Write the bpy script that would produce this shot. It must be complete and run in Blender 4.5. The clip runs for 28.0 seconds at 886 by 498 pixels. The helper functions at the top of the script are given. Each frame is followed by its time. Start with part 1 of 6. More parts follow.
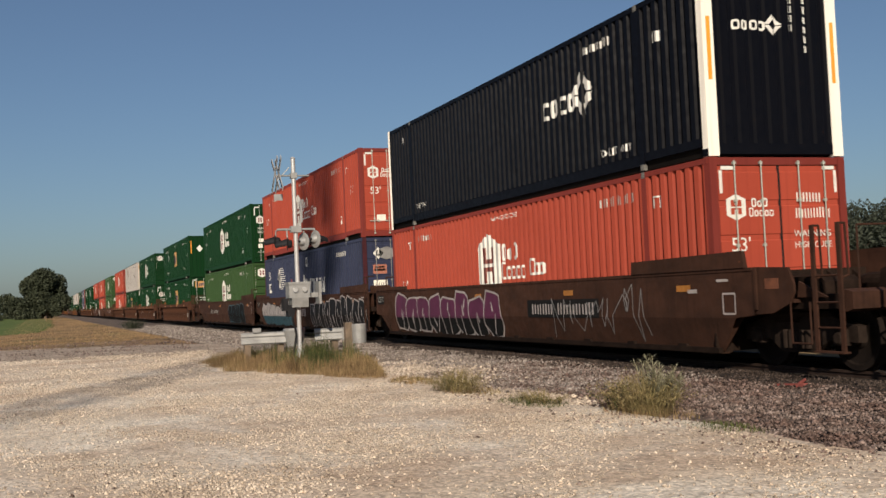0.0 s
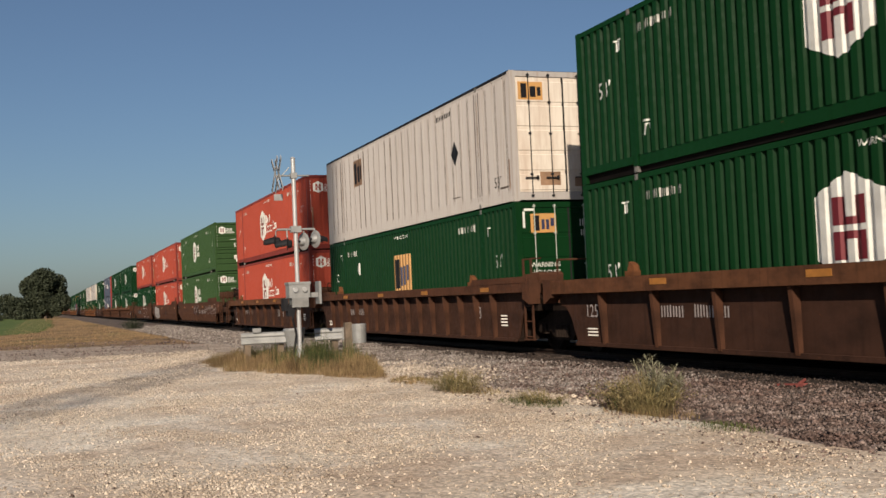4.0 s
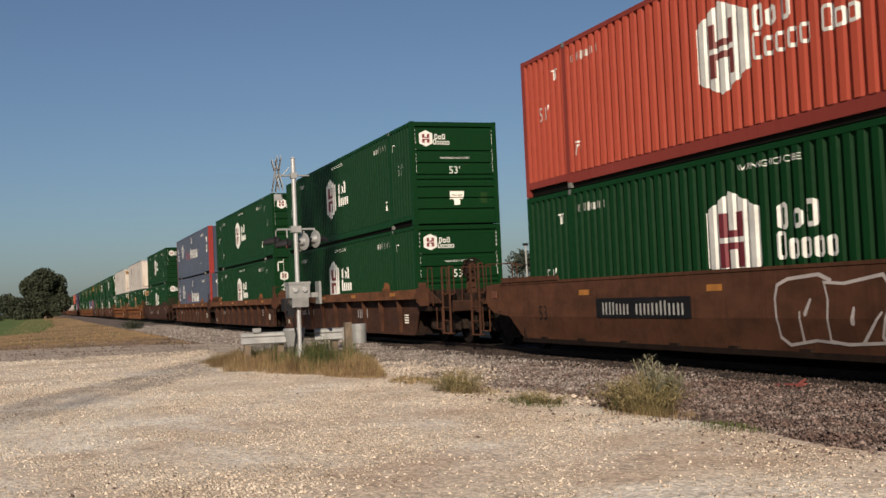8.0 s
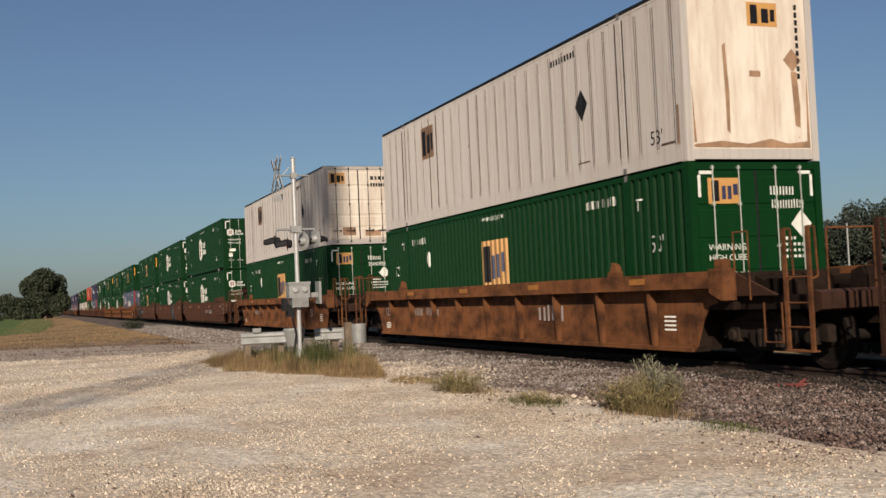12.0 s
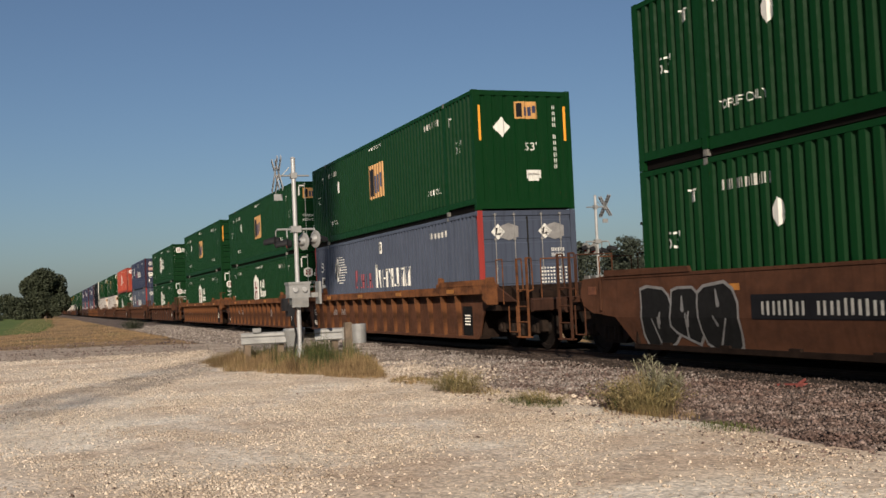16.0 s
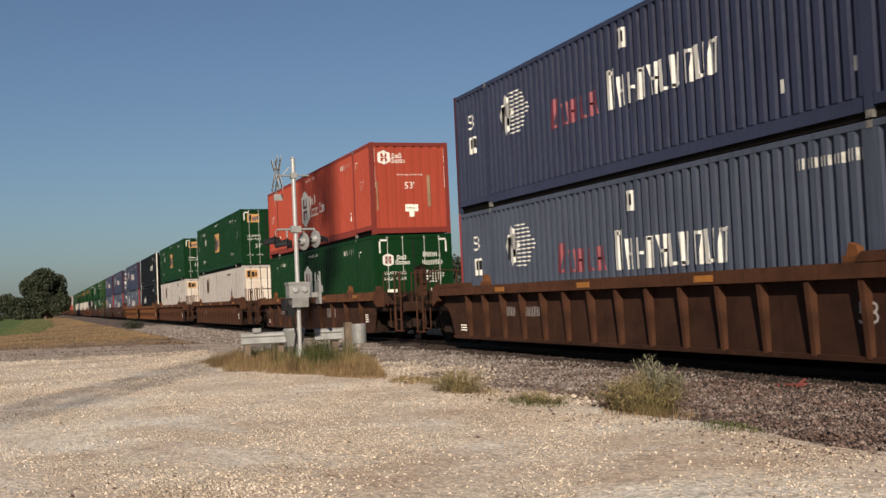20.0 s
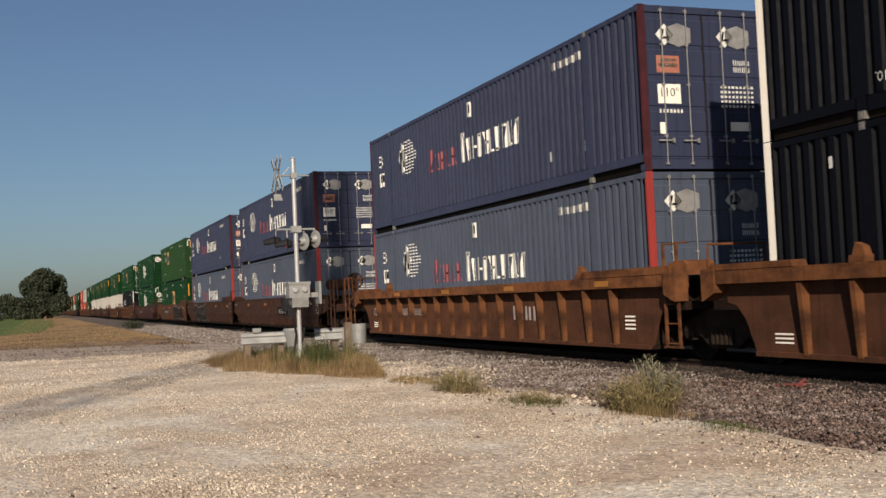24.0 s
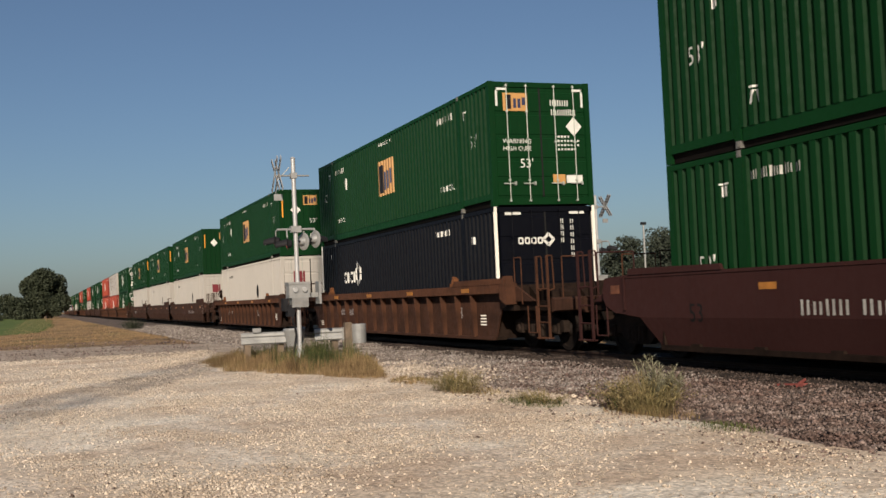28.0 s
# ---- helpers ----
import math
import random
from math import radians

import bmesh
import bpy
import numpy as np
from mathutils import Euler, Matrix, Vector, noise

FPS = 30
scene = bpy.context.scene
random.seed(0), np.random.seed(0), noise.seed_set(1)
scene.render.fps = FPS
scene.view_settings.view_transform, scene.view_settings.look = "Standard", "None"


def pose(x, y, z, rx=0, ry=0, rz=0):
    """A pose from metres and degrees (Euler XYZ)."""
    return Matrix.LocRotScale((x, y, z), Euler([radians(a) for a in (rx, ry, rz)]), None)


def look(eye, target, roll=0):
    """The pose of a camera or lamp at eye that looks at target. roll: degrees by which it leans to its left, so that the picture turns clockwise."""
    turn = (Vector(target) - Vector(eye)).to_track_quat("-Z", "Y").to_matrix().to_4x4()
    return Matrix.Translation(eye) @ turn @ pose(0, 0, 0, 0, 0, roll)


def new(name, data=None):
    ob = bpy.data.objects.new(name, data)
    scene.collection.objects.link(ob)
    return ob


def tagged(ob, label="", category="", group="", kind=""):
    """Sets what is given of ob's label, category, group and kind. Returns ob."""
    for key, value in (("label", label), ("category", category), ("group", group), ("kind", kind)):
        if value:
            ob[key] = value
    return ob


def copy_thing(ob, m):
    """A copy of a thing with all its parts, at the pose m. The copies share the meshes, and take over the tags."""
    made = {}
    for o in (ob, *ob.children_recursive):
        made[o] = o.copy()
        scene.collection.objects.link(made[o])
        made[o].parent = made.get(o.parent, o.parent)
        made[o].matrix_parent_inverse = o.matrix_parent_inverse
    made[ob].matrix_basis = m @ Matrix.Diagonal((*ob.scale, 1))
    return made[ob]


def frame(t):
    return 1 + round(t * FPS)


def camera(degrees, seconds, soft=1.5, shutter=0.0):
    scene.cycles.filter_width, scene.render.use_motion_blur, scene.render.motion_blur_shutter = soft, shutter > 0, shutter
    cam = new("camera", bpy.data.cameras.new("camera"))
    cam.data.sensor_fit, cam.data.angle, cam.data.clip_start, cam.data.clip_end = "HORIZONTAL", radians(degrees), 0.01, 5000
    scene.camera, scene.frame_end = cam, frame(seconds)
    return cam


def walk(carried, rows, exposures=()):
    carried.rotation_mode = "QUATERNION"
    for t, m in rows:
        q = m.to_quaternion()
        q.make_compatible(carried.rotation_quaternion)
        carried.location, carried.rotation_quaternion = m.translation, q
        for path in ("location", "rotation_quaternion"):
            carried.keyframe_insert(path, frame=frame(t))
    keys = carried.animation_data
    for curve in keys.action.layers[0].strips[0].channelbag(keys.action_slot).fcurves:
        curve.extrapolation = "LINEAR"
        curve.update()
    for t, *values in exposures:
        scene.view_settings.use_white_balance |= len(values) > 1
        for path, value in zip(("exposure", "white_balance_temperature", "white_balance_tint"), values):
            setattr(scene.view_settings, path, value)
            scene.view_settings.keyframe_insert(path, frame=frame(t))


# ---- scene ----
cam = camera(44.5, 28.0, soft=1.5, shutter=0.03)
EYE = look((16.291, -11.090, 1.279), (14.420, -10.389, 1.363), -2.6)
walk(cam, [(0.0, EYE), (28.0, EYE)], exposures=((0.0, 0.1), (28.0, 0.1)))

# ---- world and sun ----
SUN_UP, SUN_AZ = 25.5, 113.0
world = bpy.data.worlds.new("sky")
scene.world = world
world.use_nodes = True
wn, wl = world.node_tree.nodes, world.node_tree.links
sky = wn.new("ShaderNodeTexSky")
sky.sky_type = "NISHITA"
sky.sun_disc = False
sky.sun_elevation, sky.sun_rotation = radians(SUN_UP), radians(SUN_AZ)
sky.air_density, sky.dust_density, sky.ozone_density = 1.0, 0.95, 5.4
wn["Background"].inputs["Strength"].default_value = 0.0585
haze = wn.new("ShaderNodeHueSaturation")
haze.inputs["Saturation"].default_value = 0.92
wl.new(sky.outputs[0], haze.inputs["Color"])
wl.new(haze.outputs[0], wn["Background"].inputs["Color"])
sun_data = bpy.data.lights.new("sun", "SUN")
sun_data.energy, sun_data.angle, sun_data.color = 5.0, radians(0.53), (1.0, 0.86, 0.70)
sun = new("sun", sun_data)
SUN_WAY = Vector((math.sin(radians(SUN_AZ)) * math.cos(radians(SUN_UP)), math.cos(radians(SUN_AZ)) * math.cos(radians(SUN_UP)), math.sin(radians(SUN_UP))))
sun.matrix_world = look(SUN_WAY * 50, (0, 0, 0))

# ---- materials ----
MATS = {}


def base_mat(name, rough=0.6, metal=0.0, spec=0.5):
    m = bpy.data.materials.new(name)
    m.use_nodes = True
    b = m.node_tree.nodes["Principled BSDF"]
    b.inputs["Roughness"].default_value = rough
    b.inputs["Metallic"].default_value = metal
    b.inputs["Specular IOR Level"].default_value = spec
    MATS[name] = m
    return m, m.node_tree.nodes, m.node_tree.links, b


def coords(n, l, scale=(1, 1, 1), kind="Object"):
    t, mp = n.new("ShaderNodeTexCoord"), n.new("ShaderNodeMapping")
    mp.inputs["Scale"].default_value = scale
    l.new(t.outputs[kind], mp.inputs["Vector"])
    return mp.outputs["Vector"]


def noise_tex(n, l, vec, scale, detail=4.0, rough=0.55):
    t = n.new("ShaderNodeTexNoise")
    t.inputs["Scale"].default_value, t.inputs["Detail"].default_value, t.inputs["Roughness"].default_value = scale, detail, rough
    l.new(vec, t.inputs["Vector"])
    return t.outputs["Fac"]


def ramp(n, l, fac, stops):
    r = n.new("ShaderNodeValToRGB")
    while len(r.color_ramp.elements) < len(stops):
        r.color_ramp.elements.new(0.5)
    for e, (p, c) in zip(r.color_ramp.elements, stops):
        e.position, e.color = p, (*c, 1) if len(c) == 3 else c
    l.new(fac, r.inputs["Fac"])
    return r.outputs["Color"]


def mix(n, l, fac, a, b, how="MIX"):
    x = n.new("ShaderNodeMix")
    x.data_type, x.blend_type = "RGBA", how
    for sock, v in ((x.inputs[0], fac), (x.inputs[6], a), (x.inputs[7], b)):
        if isinstance(v, (int, float)):
            sock.default_value = v
        elif isinstance(v, tuple):
            sock.default_value = (*v, 1)
        else:
            l.new(v, sock)
    return x.outputs[2]


def bump(n, l, b, height, strength=0.3, dist=0.01):
    x = n.new("ShaderNodeBump")
    x.inputs["Strength"].default_value, x.inputs["Distance"].default_value = strength, dist
    l.new(height, x.inputs["Height"])
    l.new(x.outputs["Normal"], b.inputs["Normal"])


def paint(name, rgb, rough=0.45, fade=0.25, grime=0.35, rust=0.12, metal=0.0, worn=0.0, streaks=None, worn_rgb=(0.02, 0.011, 0.008), sheen=0.08):
    """Weathered painted steel: faded patches, vertical streaks of grime, specks of rust."""
    m, n, l, b = base_mat(name, rough, metal, sheen)
    b.inputs["Diffuse Roughness"].default_value = 0.7
    v = coords(n, l)
    info = n.new("ShaderNodeObjectInfo")
    big = noise_tex(n, l, v, 0.55, 3)
    pale = tuple(min(1, c * 1.38 + 0.0015) for c in rgb)
    dark = tuple(c * 0.62 for c in rgb)
    col = mix(n, l, ramp(n, l, big, [(0.35, (0, 0, 0)), (0.7, (fade, fade, fade))]), rgb, pale)
    var = n.new("ShaderNodeMapRange")
    var.inputs["To Min"].default_value, var.inputs["To Max"].default_value = 0.0, 0.3
    l.new(info.outputs["Random"], var.inputs["Value"])
    col = mix(n, l, var.outputs[0], col, pale)
    streak = noise_tex(n, l, coords(n, l, (5.0, 5.0, 0.22)), 2.2, 6, 0.65)
    col = mix(n, l, ramp(n, l, streak, [(0.5, (0, 0, 0)), (0.78, (grime, grime, grime))]), col, streaks or tuple(0.55 * d + 0.0025 for d in dark))
    if worn:
        patch = noise_tex(n, l, coords(n, l, (1.0, 1.0, 1.8) if streaks is None else (2.6, 2.6, 0.55)), 1.3, 7, 0.68)
        col = mix(n, l, ramp(n, l, patch, [(0.42, (0, 0, 0)), (0.62, (worn,) * 3)]), col, worn_rgb)
    spots = noise_tex(n, l, v, 7.0, 8, 0.7)
    col = mix(n, l, ramp(n, l, spots, [(0.66, (0, 0, 0)), (0.74, (rust * 3, rust * 3, rust * 3))]), col, (0.16, 0.06, 0.03))
    l.new(col, b.inputs["Base Color"])
    rr = ramp(n, l, spots, [(0.3, (rough * 0.85,) * 3), (0.75, (min(1, rough + 0.3),) * 3)])
    l.new(rr, b.inputs["Roughness"])
    bump(n, l, b, noise_tex(n, l, v, 3.0, 5), 0.12, 0.02)
    return m


def plain(name, rgb, rough=0.6, metal=0.0, vary=0.35, scale=6.0):
    m, n, l, b = base_mat(name, rough, metal, 0.08 if max(rgb) < 0.05 else 0.4)
    f = noise_tex(n, l, coords(n, l), scale, 6, 0.65)
    l.new(ramp(n, l, f, [(0.3, tuple(c * (1 - vary) for c in rgb)), (0.7, tuple(min(1, c * (1 + vary * 0.6)) for c in rgb))]), b.inputs["Base Color"])
    bump(n, l, b, f, 0.2, 0.01)
    return m


GREEN = paint("green_paint", (0.0026, 0.0262, 0.0064), 0.44)
LIGHT_GREEN = paint("light_green_paint", (0.030, 0.064, 0.021), 0.48, 0.4)
MID_GREEN = paint("mid_green_paint", (0.013, 0.040, 0.0105), 0.48, 0.4)
EMERALD = paint("emerald_paint", (0.0023, 0.0262, 0.0063), 0.44)
ORANGE = paint("orange_paint", (0.290, 0.052, 0.031), 0.5, 0.4, 0.25)
CRIMSON = paint("dull_crimson_frame_paint", (0.150, 0.028, 0.022), 0.5, 0.4, 0.3)
BLUE = paint("slate_blue_paint", (0.053, 0.064, 0.092), 0.5, 0.6, 0.6, 0.2)
NAVY = paint("navy_paint", (0.028, 0.034, 0.064), 0.45, 0.5, 0.6, 0.2)
BLACK = paint("black_paint", (0.0022, 0.0026, 0.0050), 0.42, 0.2, 0.2, 0.05)
WHITE = paint("white_panel", (0.37, 0.345, 0.325), 0.5, 0.2, 0.6, 0.3, streaks=(0.24, 0.18, 0.13))
RUSTY_WHITE = paint("rust_streaked_white", (0.60, 0.55, 0.48), 0.6, 0.2, 0.3, 0.3, worn=0.28, streaks=(0.24, 0.12, 0.06), worn_rgb=(0.30, 0.16, 0.085))
GREY = paint("pale_grey_panel", (0.39, 0.365, 0.33), 0.45, 0.2, 0.3, 0.1)
RED_POST = paint("red_post_paint", (0.24, 0.034, 0.030), 0.5, 0.5, 0.3)
DULL_POST = paint("dull_red_post_paint", (0.060, 0.016, 0.022), 0.55, 0.5, 0.4, worn=0.5)
WHITE_POST = paint("white_post_paint", (0.72, 0.69, 0.62), 0.5, 0.1, 0.3, 0.25)
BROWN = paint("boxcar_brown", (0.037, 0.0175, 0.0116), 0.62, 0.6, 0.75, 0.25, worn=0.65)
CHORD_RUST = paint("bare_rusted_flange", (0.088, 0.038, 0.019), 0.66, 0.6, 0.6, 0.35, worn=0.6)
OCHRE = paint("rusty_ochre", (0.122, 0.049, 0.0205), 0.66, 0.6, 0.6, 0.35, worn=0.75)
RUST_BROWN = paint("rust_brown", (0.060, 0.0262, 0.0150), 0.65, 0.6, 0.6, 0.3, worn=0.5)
GRIME = plain("grimy_brown_steel", (0.018, 0.011, 0.008), 0.8, 0.0, 0.5, 5)
MAROON = paint("dark_maroon", (0.030, 0.012, 0.011), 0.5, 0.4, 0.4, 0.15)
TRUCK = plain("rust_dusted_truck_casting", (0.026, 0.018, 0.014), 0.8, 0.0, 0.5, 5)
STEEL = plain("dark_running_steel", (0.0075, 0.006, 0.005), 0.85)
WHEEL = plain("wheel_steel", (0.016, 0.012, 0.010), 0.7)
ROD = plain("galvanised_rod", (0.40, 0.42, 0.37), 0.4, 0.3, 0.2)
GASKET = plain("door_gasket", (0.015, 0.015, 0.015), 0.8)
CAST = plain("corner_casting_metal", (0.17, 0.165, 0.15), 0.6, 0.2)
WHITE_MARK = plain("white_marking", (0.64, 0.63, 0.58), 0.55, 0, 0.2, 3)
DEEP_RED = plain("deep_red_brown_marking", (0.15, 0.026, 0.017), 0.5, 0, 0.2, 3)
RED_MARK = plain("dark_red_marking", (0.145, 0.013, 0.019), 0.5, 0, 0.2, 3)
FADED_RED = plain("faded_red_marking", (0.22, 0.035, 0.05), 0.55, 0, 0.35, 3)
AMBER_MARK = plain("amber_marking", (0.47, 0.25, 0.08), 0.5, 0, 0.15, 3)
BLACK_MARK = plain("black_marking", (0.012, 0.012, 0.014), 0.5, 0, 0.3, 3)
BLUE_MARK = plain("blue_marking", (0.022, 0.028, 0.07), 0.5, 0, 0.2, 3)
DULL_REFLECTOR = plain("dull_reflector", (0.42, 0.17, 0.03), 0.5, 0, 0.3, 5)
YELLOW_MARK = plain("yellow_reflector", (0.75, 0.30, 0.03), 0.4, 0, 0.15, 3)
PURPLE_MARK = plain("purple_spray", (0.11, 0.02, 0.06), 0.6, 0, 0.3, 2)
TEAL_MARK = plain("teal_spray", (0.03, 0.10, 0.13), 0.6, 0, 0.3, 2)
SOFT_WHITE = plain("chalky_stencil", (0.42, 0.41, 0.37), 0.6, 0, 0.3, 9)
PALE_SPRAY = plain("pale_spray", (0.42, 0.38, 0.36), 0.6, 0, 0.3, 2)
RUST_STAIN = plain("rust_stain", (0.29, 0.175, 0.105), 0.8, 0, 0.5, 2)
RUST_JOINT = plain("rust_darkened_joint", (0.075, 0.052, 0.04), 0.8, 0, 0.5, 4)
DULL_ORANGE = plain("dull_orange_label", (0.34, 0.13, 0.085), 0.6, 0, 0.3, 12)
FADED_PANEL = plain("faded_orange_panel", (0.17, 0.062, 0.03), 0.6, 0, 0.5, 9)
GHOST = plain("faded_grey_patch", (0.21, 0.205, 0.20), 0.6, 0, 0.4, 4)
GALV = plain("galvanised_steel", (0.31, 0.31, 0.30), 0.45, 0.35, 0.2, 4)
ALU = plain("silver_painted_mast", (0.44, 0.44, 0.435), 0.4, 0.3, 0.15, 5)
LAMP_BLACK = plain("lamp_black", (0.018, 0.018, 0.02), 0.6)
LENS = plain("red_lens", (0.3, 0.02, 0.015), 0.2)
OLD_WOOD = plain("old_timber", (0.16, 0.12, 0.085), 0.85, 0, 0.4, 9)
RAIL_STEEL = plain("rail_steel", (0.045, 0.03, 0.024), 0.6, 0.2)
CREOSOTE = plain("tie_timber", (0.04, 0.032, 0.027), 0.9, 0, 0.4, 7)

# ---- mesh tools ----


class Build:
    """Points and faces of one mesh."""

    def __init__(self):
        self.v, self.f = [], []

    def box(self, x0, x1, y0, y1, z0, z1):
        k = len(self.v)
        self.v += [(x, y, z) for x in (x0, x1) for y in (y0, y1) for z in (z0, z1)]
        self.f += [tuple(k + i for i in q) for q in ((0, 1, 3, 2), (4, 6, 7, 5), (0, 4, 5, 1), (2, 3, 7, 6), (0, 2, 6, 4), (1, 5, 7, 3))]
        return self

    def tube(self, p, q, r, r2=None, n=8):
        p, q = Vector(p), Vector(q)
        w = (q - p).normalized()
        a = w.orthogonal().normalized()
        b = w.cross(a)
        k = len(self.v)
        r2 = r if r2 is None else r2
        for c, s in ((p, r), (q, r2)):
            self.v += [tuple(c + (a * math.cos(6.28318 * i / n) + b * math.sin(6.28318 * i / n)) * s) for i in range(n)]
        self.f += [(k + i, k + (i + 1) % n, k + n + (i + 1) % n, k + n + i) for i in range(n)]
        self.f += [tuple(k + i for i in reversed(range(n))), tuple(k + n + i for i in range(n))]
        return self

    def pipe(self, pts, r, n=7):
        for p, q in zip(pts, pts[1:]):
            self.tube(p, q, r, n=n)
        return self

    def slab(self, pts, y0, y1):
        """A plate: outline pts (x, z) between y0 and y1."""
        k, n = len(self.v), len(pts)
        self.v += [(x, y0, z) for x, z in pts] + [(x, y1, z) for x, z in pts]
        self.f += [tuple(range(k, k + n)), tuple(reversed(range(k + n, k + 2 * n)))]
        self.f += [(k + i, k + n + i, k + n + (i + 1) % n, k + (i + 1) % n) for i in range(n)]
        return self

    def lathe(self, rings, o, axis="y", n=20):
        """Rings (along, radius) turned about an axis through o."""
        k = len(self.v)
        for a, r in rings:
            for i in range(n):
                c, s = r * math.cos(6.28318 * i / n), r * math.sin(6.28318 * i / n)
                d = {"x": (a, c, s), "y": (c, a, s), "z": (c, s, a)}[axis]
                self.v.append((o[0] + d[0], o[1] + d[1], o[2] + d[2]))
        for j in range(len(rings) - 1):
            self.f += [(k + j * n + i, k + j * n + (i + 1) % n, k + (j + 1) * n + (i + 1) % n, k + (j + 1) * n + i) for i in range(n)]
        self.f += [tuple(k + i for i in range(n)), tuple(k + (len(rings) - 1) * n + i for i in reversed(range(n)))]
        return self

    def face(self, pts):
        k = len(self.v)
        self.v += [tuple(p) for p in pts]
        self.f.append(tuple(range(k, k + len(pts))))
        return self

    def mesh(self, name, smooth=False):
        me = bpy.data.meshes.new(name)
        me.from_pydata(self.v, [], self.f)
        bm = bmesh.new()
        bm.from_mesh(me)
        bmesh.ops.recalc_face_normals(bm, faces=bm.faces)
        bm.to_mesh(me)
        bm.free()
        if smooth:
            me.polygons.foreach_set("use_smooth", [True] * len(me.polygons))
        return me


def thing(name, label, category, group="", kind=""):
    return tagged(new(name), label, category, group, kind)


def part(name, b, material, parent, label="", smooth=False):
    me = b.mesh(name, smooth) if isinstance(b, Build) else b
    if not me.materials:
        me.materials.append(material)
    ob = new(name, me)
    ob.parent = parent
    if label:
        tagged(ob, label)
    if name in FINE:
        tagged(ob, kind="stuff")
    return ob


FINE = {"lettering", "emblem_core", "emblem_detail", "emblem_core", "number_stencil", "data_stencil", "label_plate", "label_figures", "reflective_strip", "reflector", "wordmark", "faded_wordmark",
        "stencil", "panel_joint", "rust_streak", "yellow_strip", "ghost_patch", "graffiti", "graffiti_fill", "graffiti_line", "leaves", "crown"}


def solo(name, b, material, label, category, group="", kind="", smooth=False):
    me = b.mesh(name, smooth) if isinstance(b, Build) else b
    me.materials.append(material)
    return tagged(new(name, me), label, category, group, kind)


# ---- flat marks that follow pressed steel ----
def flat_profile(a, b, d=0.0):
    return [(a, d), (b, d)]


def pressed(a, b, pitch, crest, slope, depth):
    """Corrugation from a to b: list of (along, depth)."""
    n = max(1, round((b - a) / pitch))
    p = (b - a) / n
    s, c = slope * p, crest * p
    out = [(a, 0.0)]
    for i in range(n):
        o = a + i * p
        g = (p - c - 2 * s)
        out += [(o + c / 2, 0.0), (o + c / 2 + s, depth), (o + c / 2 + s + g, depth), (o + c / 2 + 2 * s + g, 0.0)]
    return out + [(b, 0.0)]


def clip(poly, k, lim, keep_more):
    out = []
    for i, p in enumerate(poly):
        q = poly[(i + 1) % len(poly)]
        pin, qin = (p[k] >= lim) == keep_more or p[k] == lim, (q[k] >= lim) == keep_more or q[k] == lim
        if pin:
            out.append(p)
        if pin != qin and p[k] != q[k]:
            t = (lim - p[k]) / (q[k] - p[k])
            out.append(tuple(p[j] + t * (q[j] - p[j]) for j in (0, 1)))
    return out


def laid(polys, prof, k=0):
    """Cuts flat outlines (u, v) at the bends of a profile along axis k; gives lists of (u, v, depth)."""
    out = []
    for poly in polys:
        lo, hi = min(p[k] for p in poly), max(p[k] for p in poly)
        for (a, da), (b, db) in zip(prof, prof[1:]):
            if b <= lo or a >= hi or b - a < 1e-6:
                continue
            c = clip(clip(poly, k, a, True), k, b, False)
            if len(c) >= 3:
                out.append([(u, v, da + (db - da) * (((u, v)[k] - a) / (b - a))) for u, v in c])
    return out


def rect(u, v, w, h, lean=0.0):
    return [(u - w / 2 - lean, v - h / 2), (u + w / 2 - lean, v - h / 2), (u + w / 2 + lean, v + h / 2), (u - w / 2 + lean, v + h / 2)]


def bars(u, v, w, h, n, fill=0.72, seed=1):
    """A row of n letter-sized bars about (u, v)."""
    rnd = random.Random(seed)
    out, p = [], w / n
    for i in range(n):
        ww = p * fill * rnd.uniform(0.75, 1.1)
        out.append(rect(u - w / 2 + (i + 0.5) * p, v, ww, h * rnd.uniform(0.86, 1.0)))
    return out


def letter_blocks(u, v, w, h, n, seed=1, gap=0.34):
    """A wordmark as a row of plain upright bars, two for each letter."""
    rnd = random.Random(seed)
    out, p = [], w / n
    for i in range(n):
        c, a, k = u - w / 2 + (i + 0.5) * p, p * (1 - gap) * rnd.uniform(0.9, 1.0), h * rnd.uniform(0.8, 1.0)
        t, y = a * 0.3, v - (h - k) / 2
        out += [rect(c + d * (a - t) / 2, y, t, k * rnd.uniform(0.9, 1.0)) for d in (-1, 1)]
    return out


def ident(u, v, w, h, n, seed=1):
    """A registration too small or private to letter: slim paired bars of its size."""
    return letter_blocks(u, v, w, h, n, seed, 0.26)


def rings(u, v, w, h, n, tall=(), seed=1):
    """A bold wordmark as plain rounded blocks, each with a slot; those in tall rise higher."""
    rnd = random.Random(seed)
    out, p = [], w / n
    for i in range(n):
        c, k = u - w / 2 + (i + 0.5) * p, h * (1.0 if i in tall else 0.72)
        y, a = v - h / 2 + k / 2, p * 0.8 / 2
        b, t = k / 2, p * rnd.uniform(0.19, 0.23)
        oct_ = lambda a, b, e: [(c + x, y + z) for x, z in ((a, b - e), (a - e, b), (e - a, b), (-a, b - e), (-a, e - b), (e - a, -b), (a - e, -b), (a, e - b))]
        o, q = oct_(a, b, p * 0.16), oct_(a - t, b - t * 1.1, p * 0.04)
        out += [[o[j], o[(j + 1) % 8], q[(j + 1) % 8], q[j]] for j in range(8)]
    return out


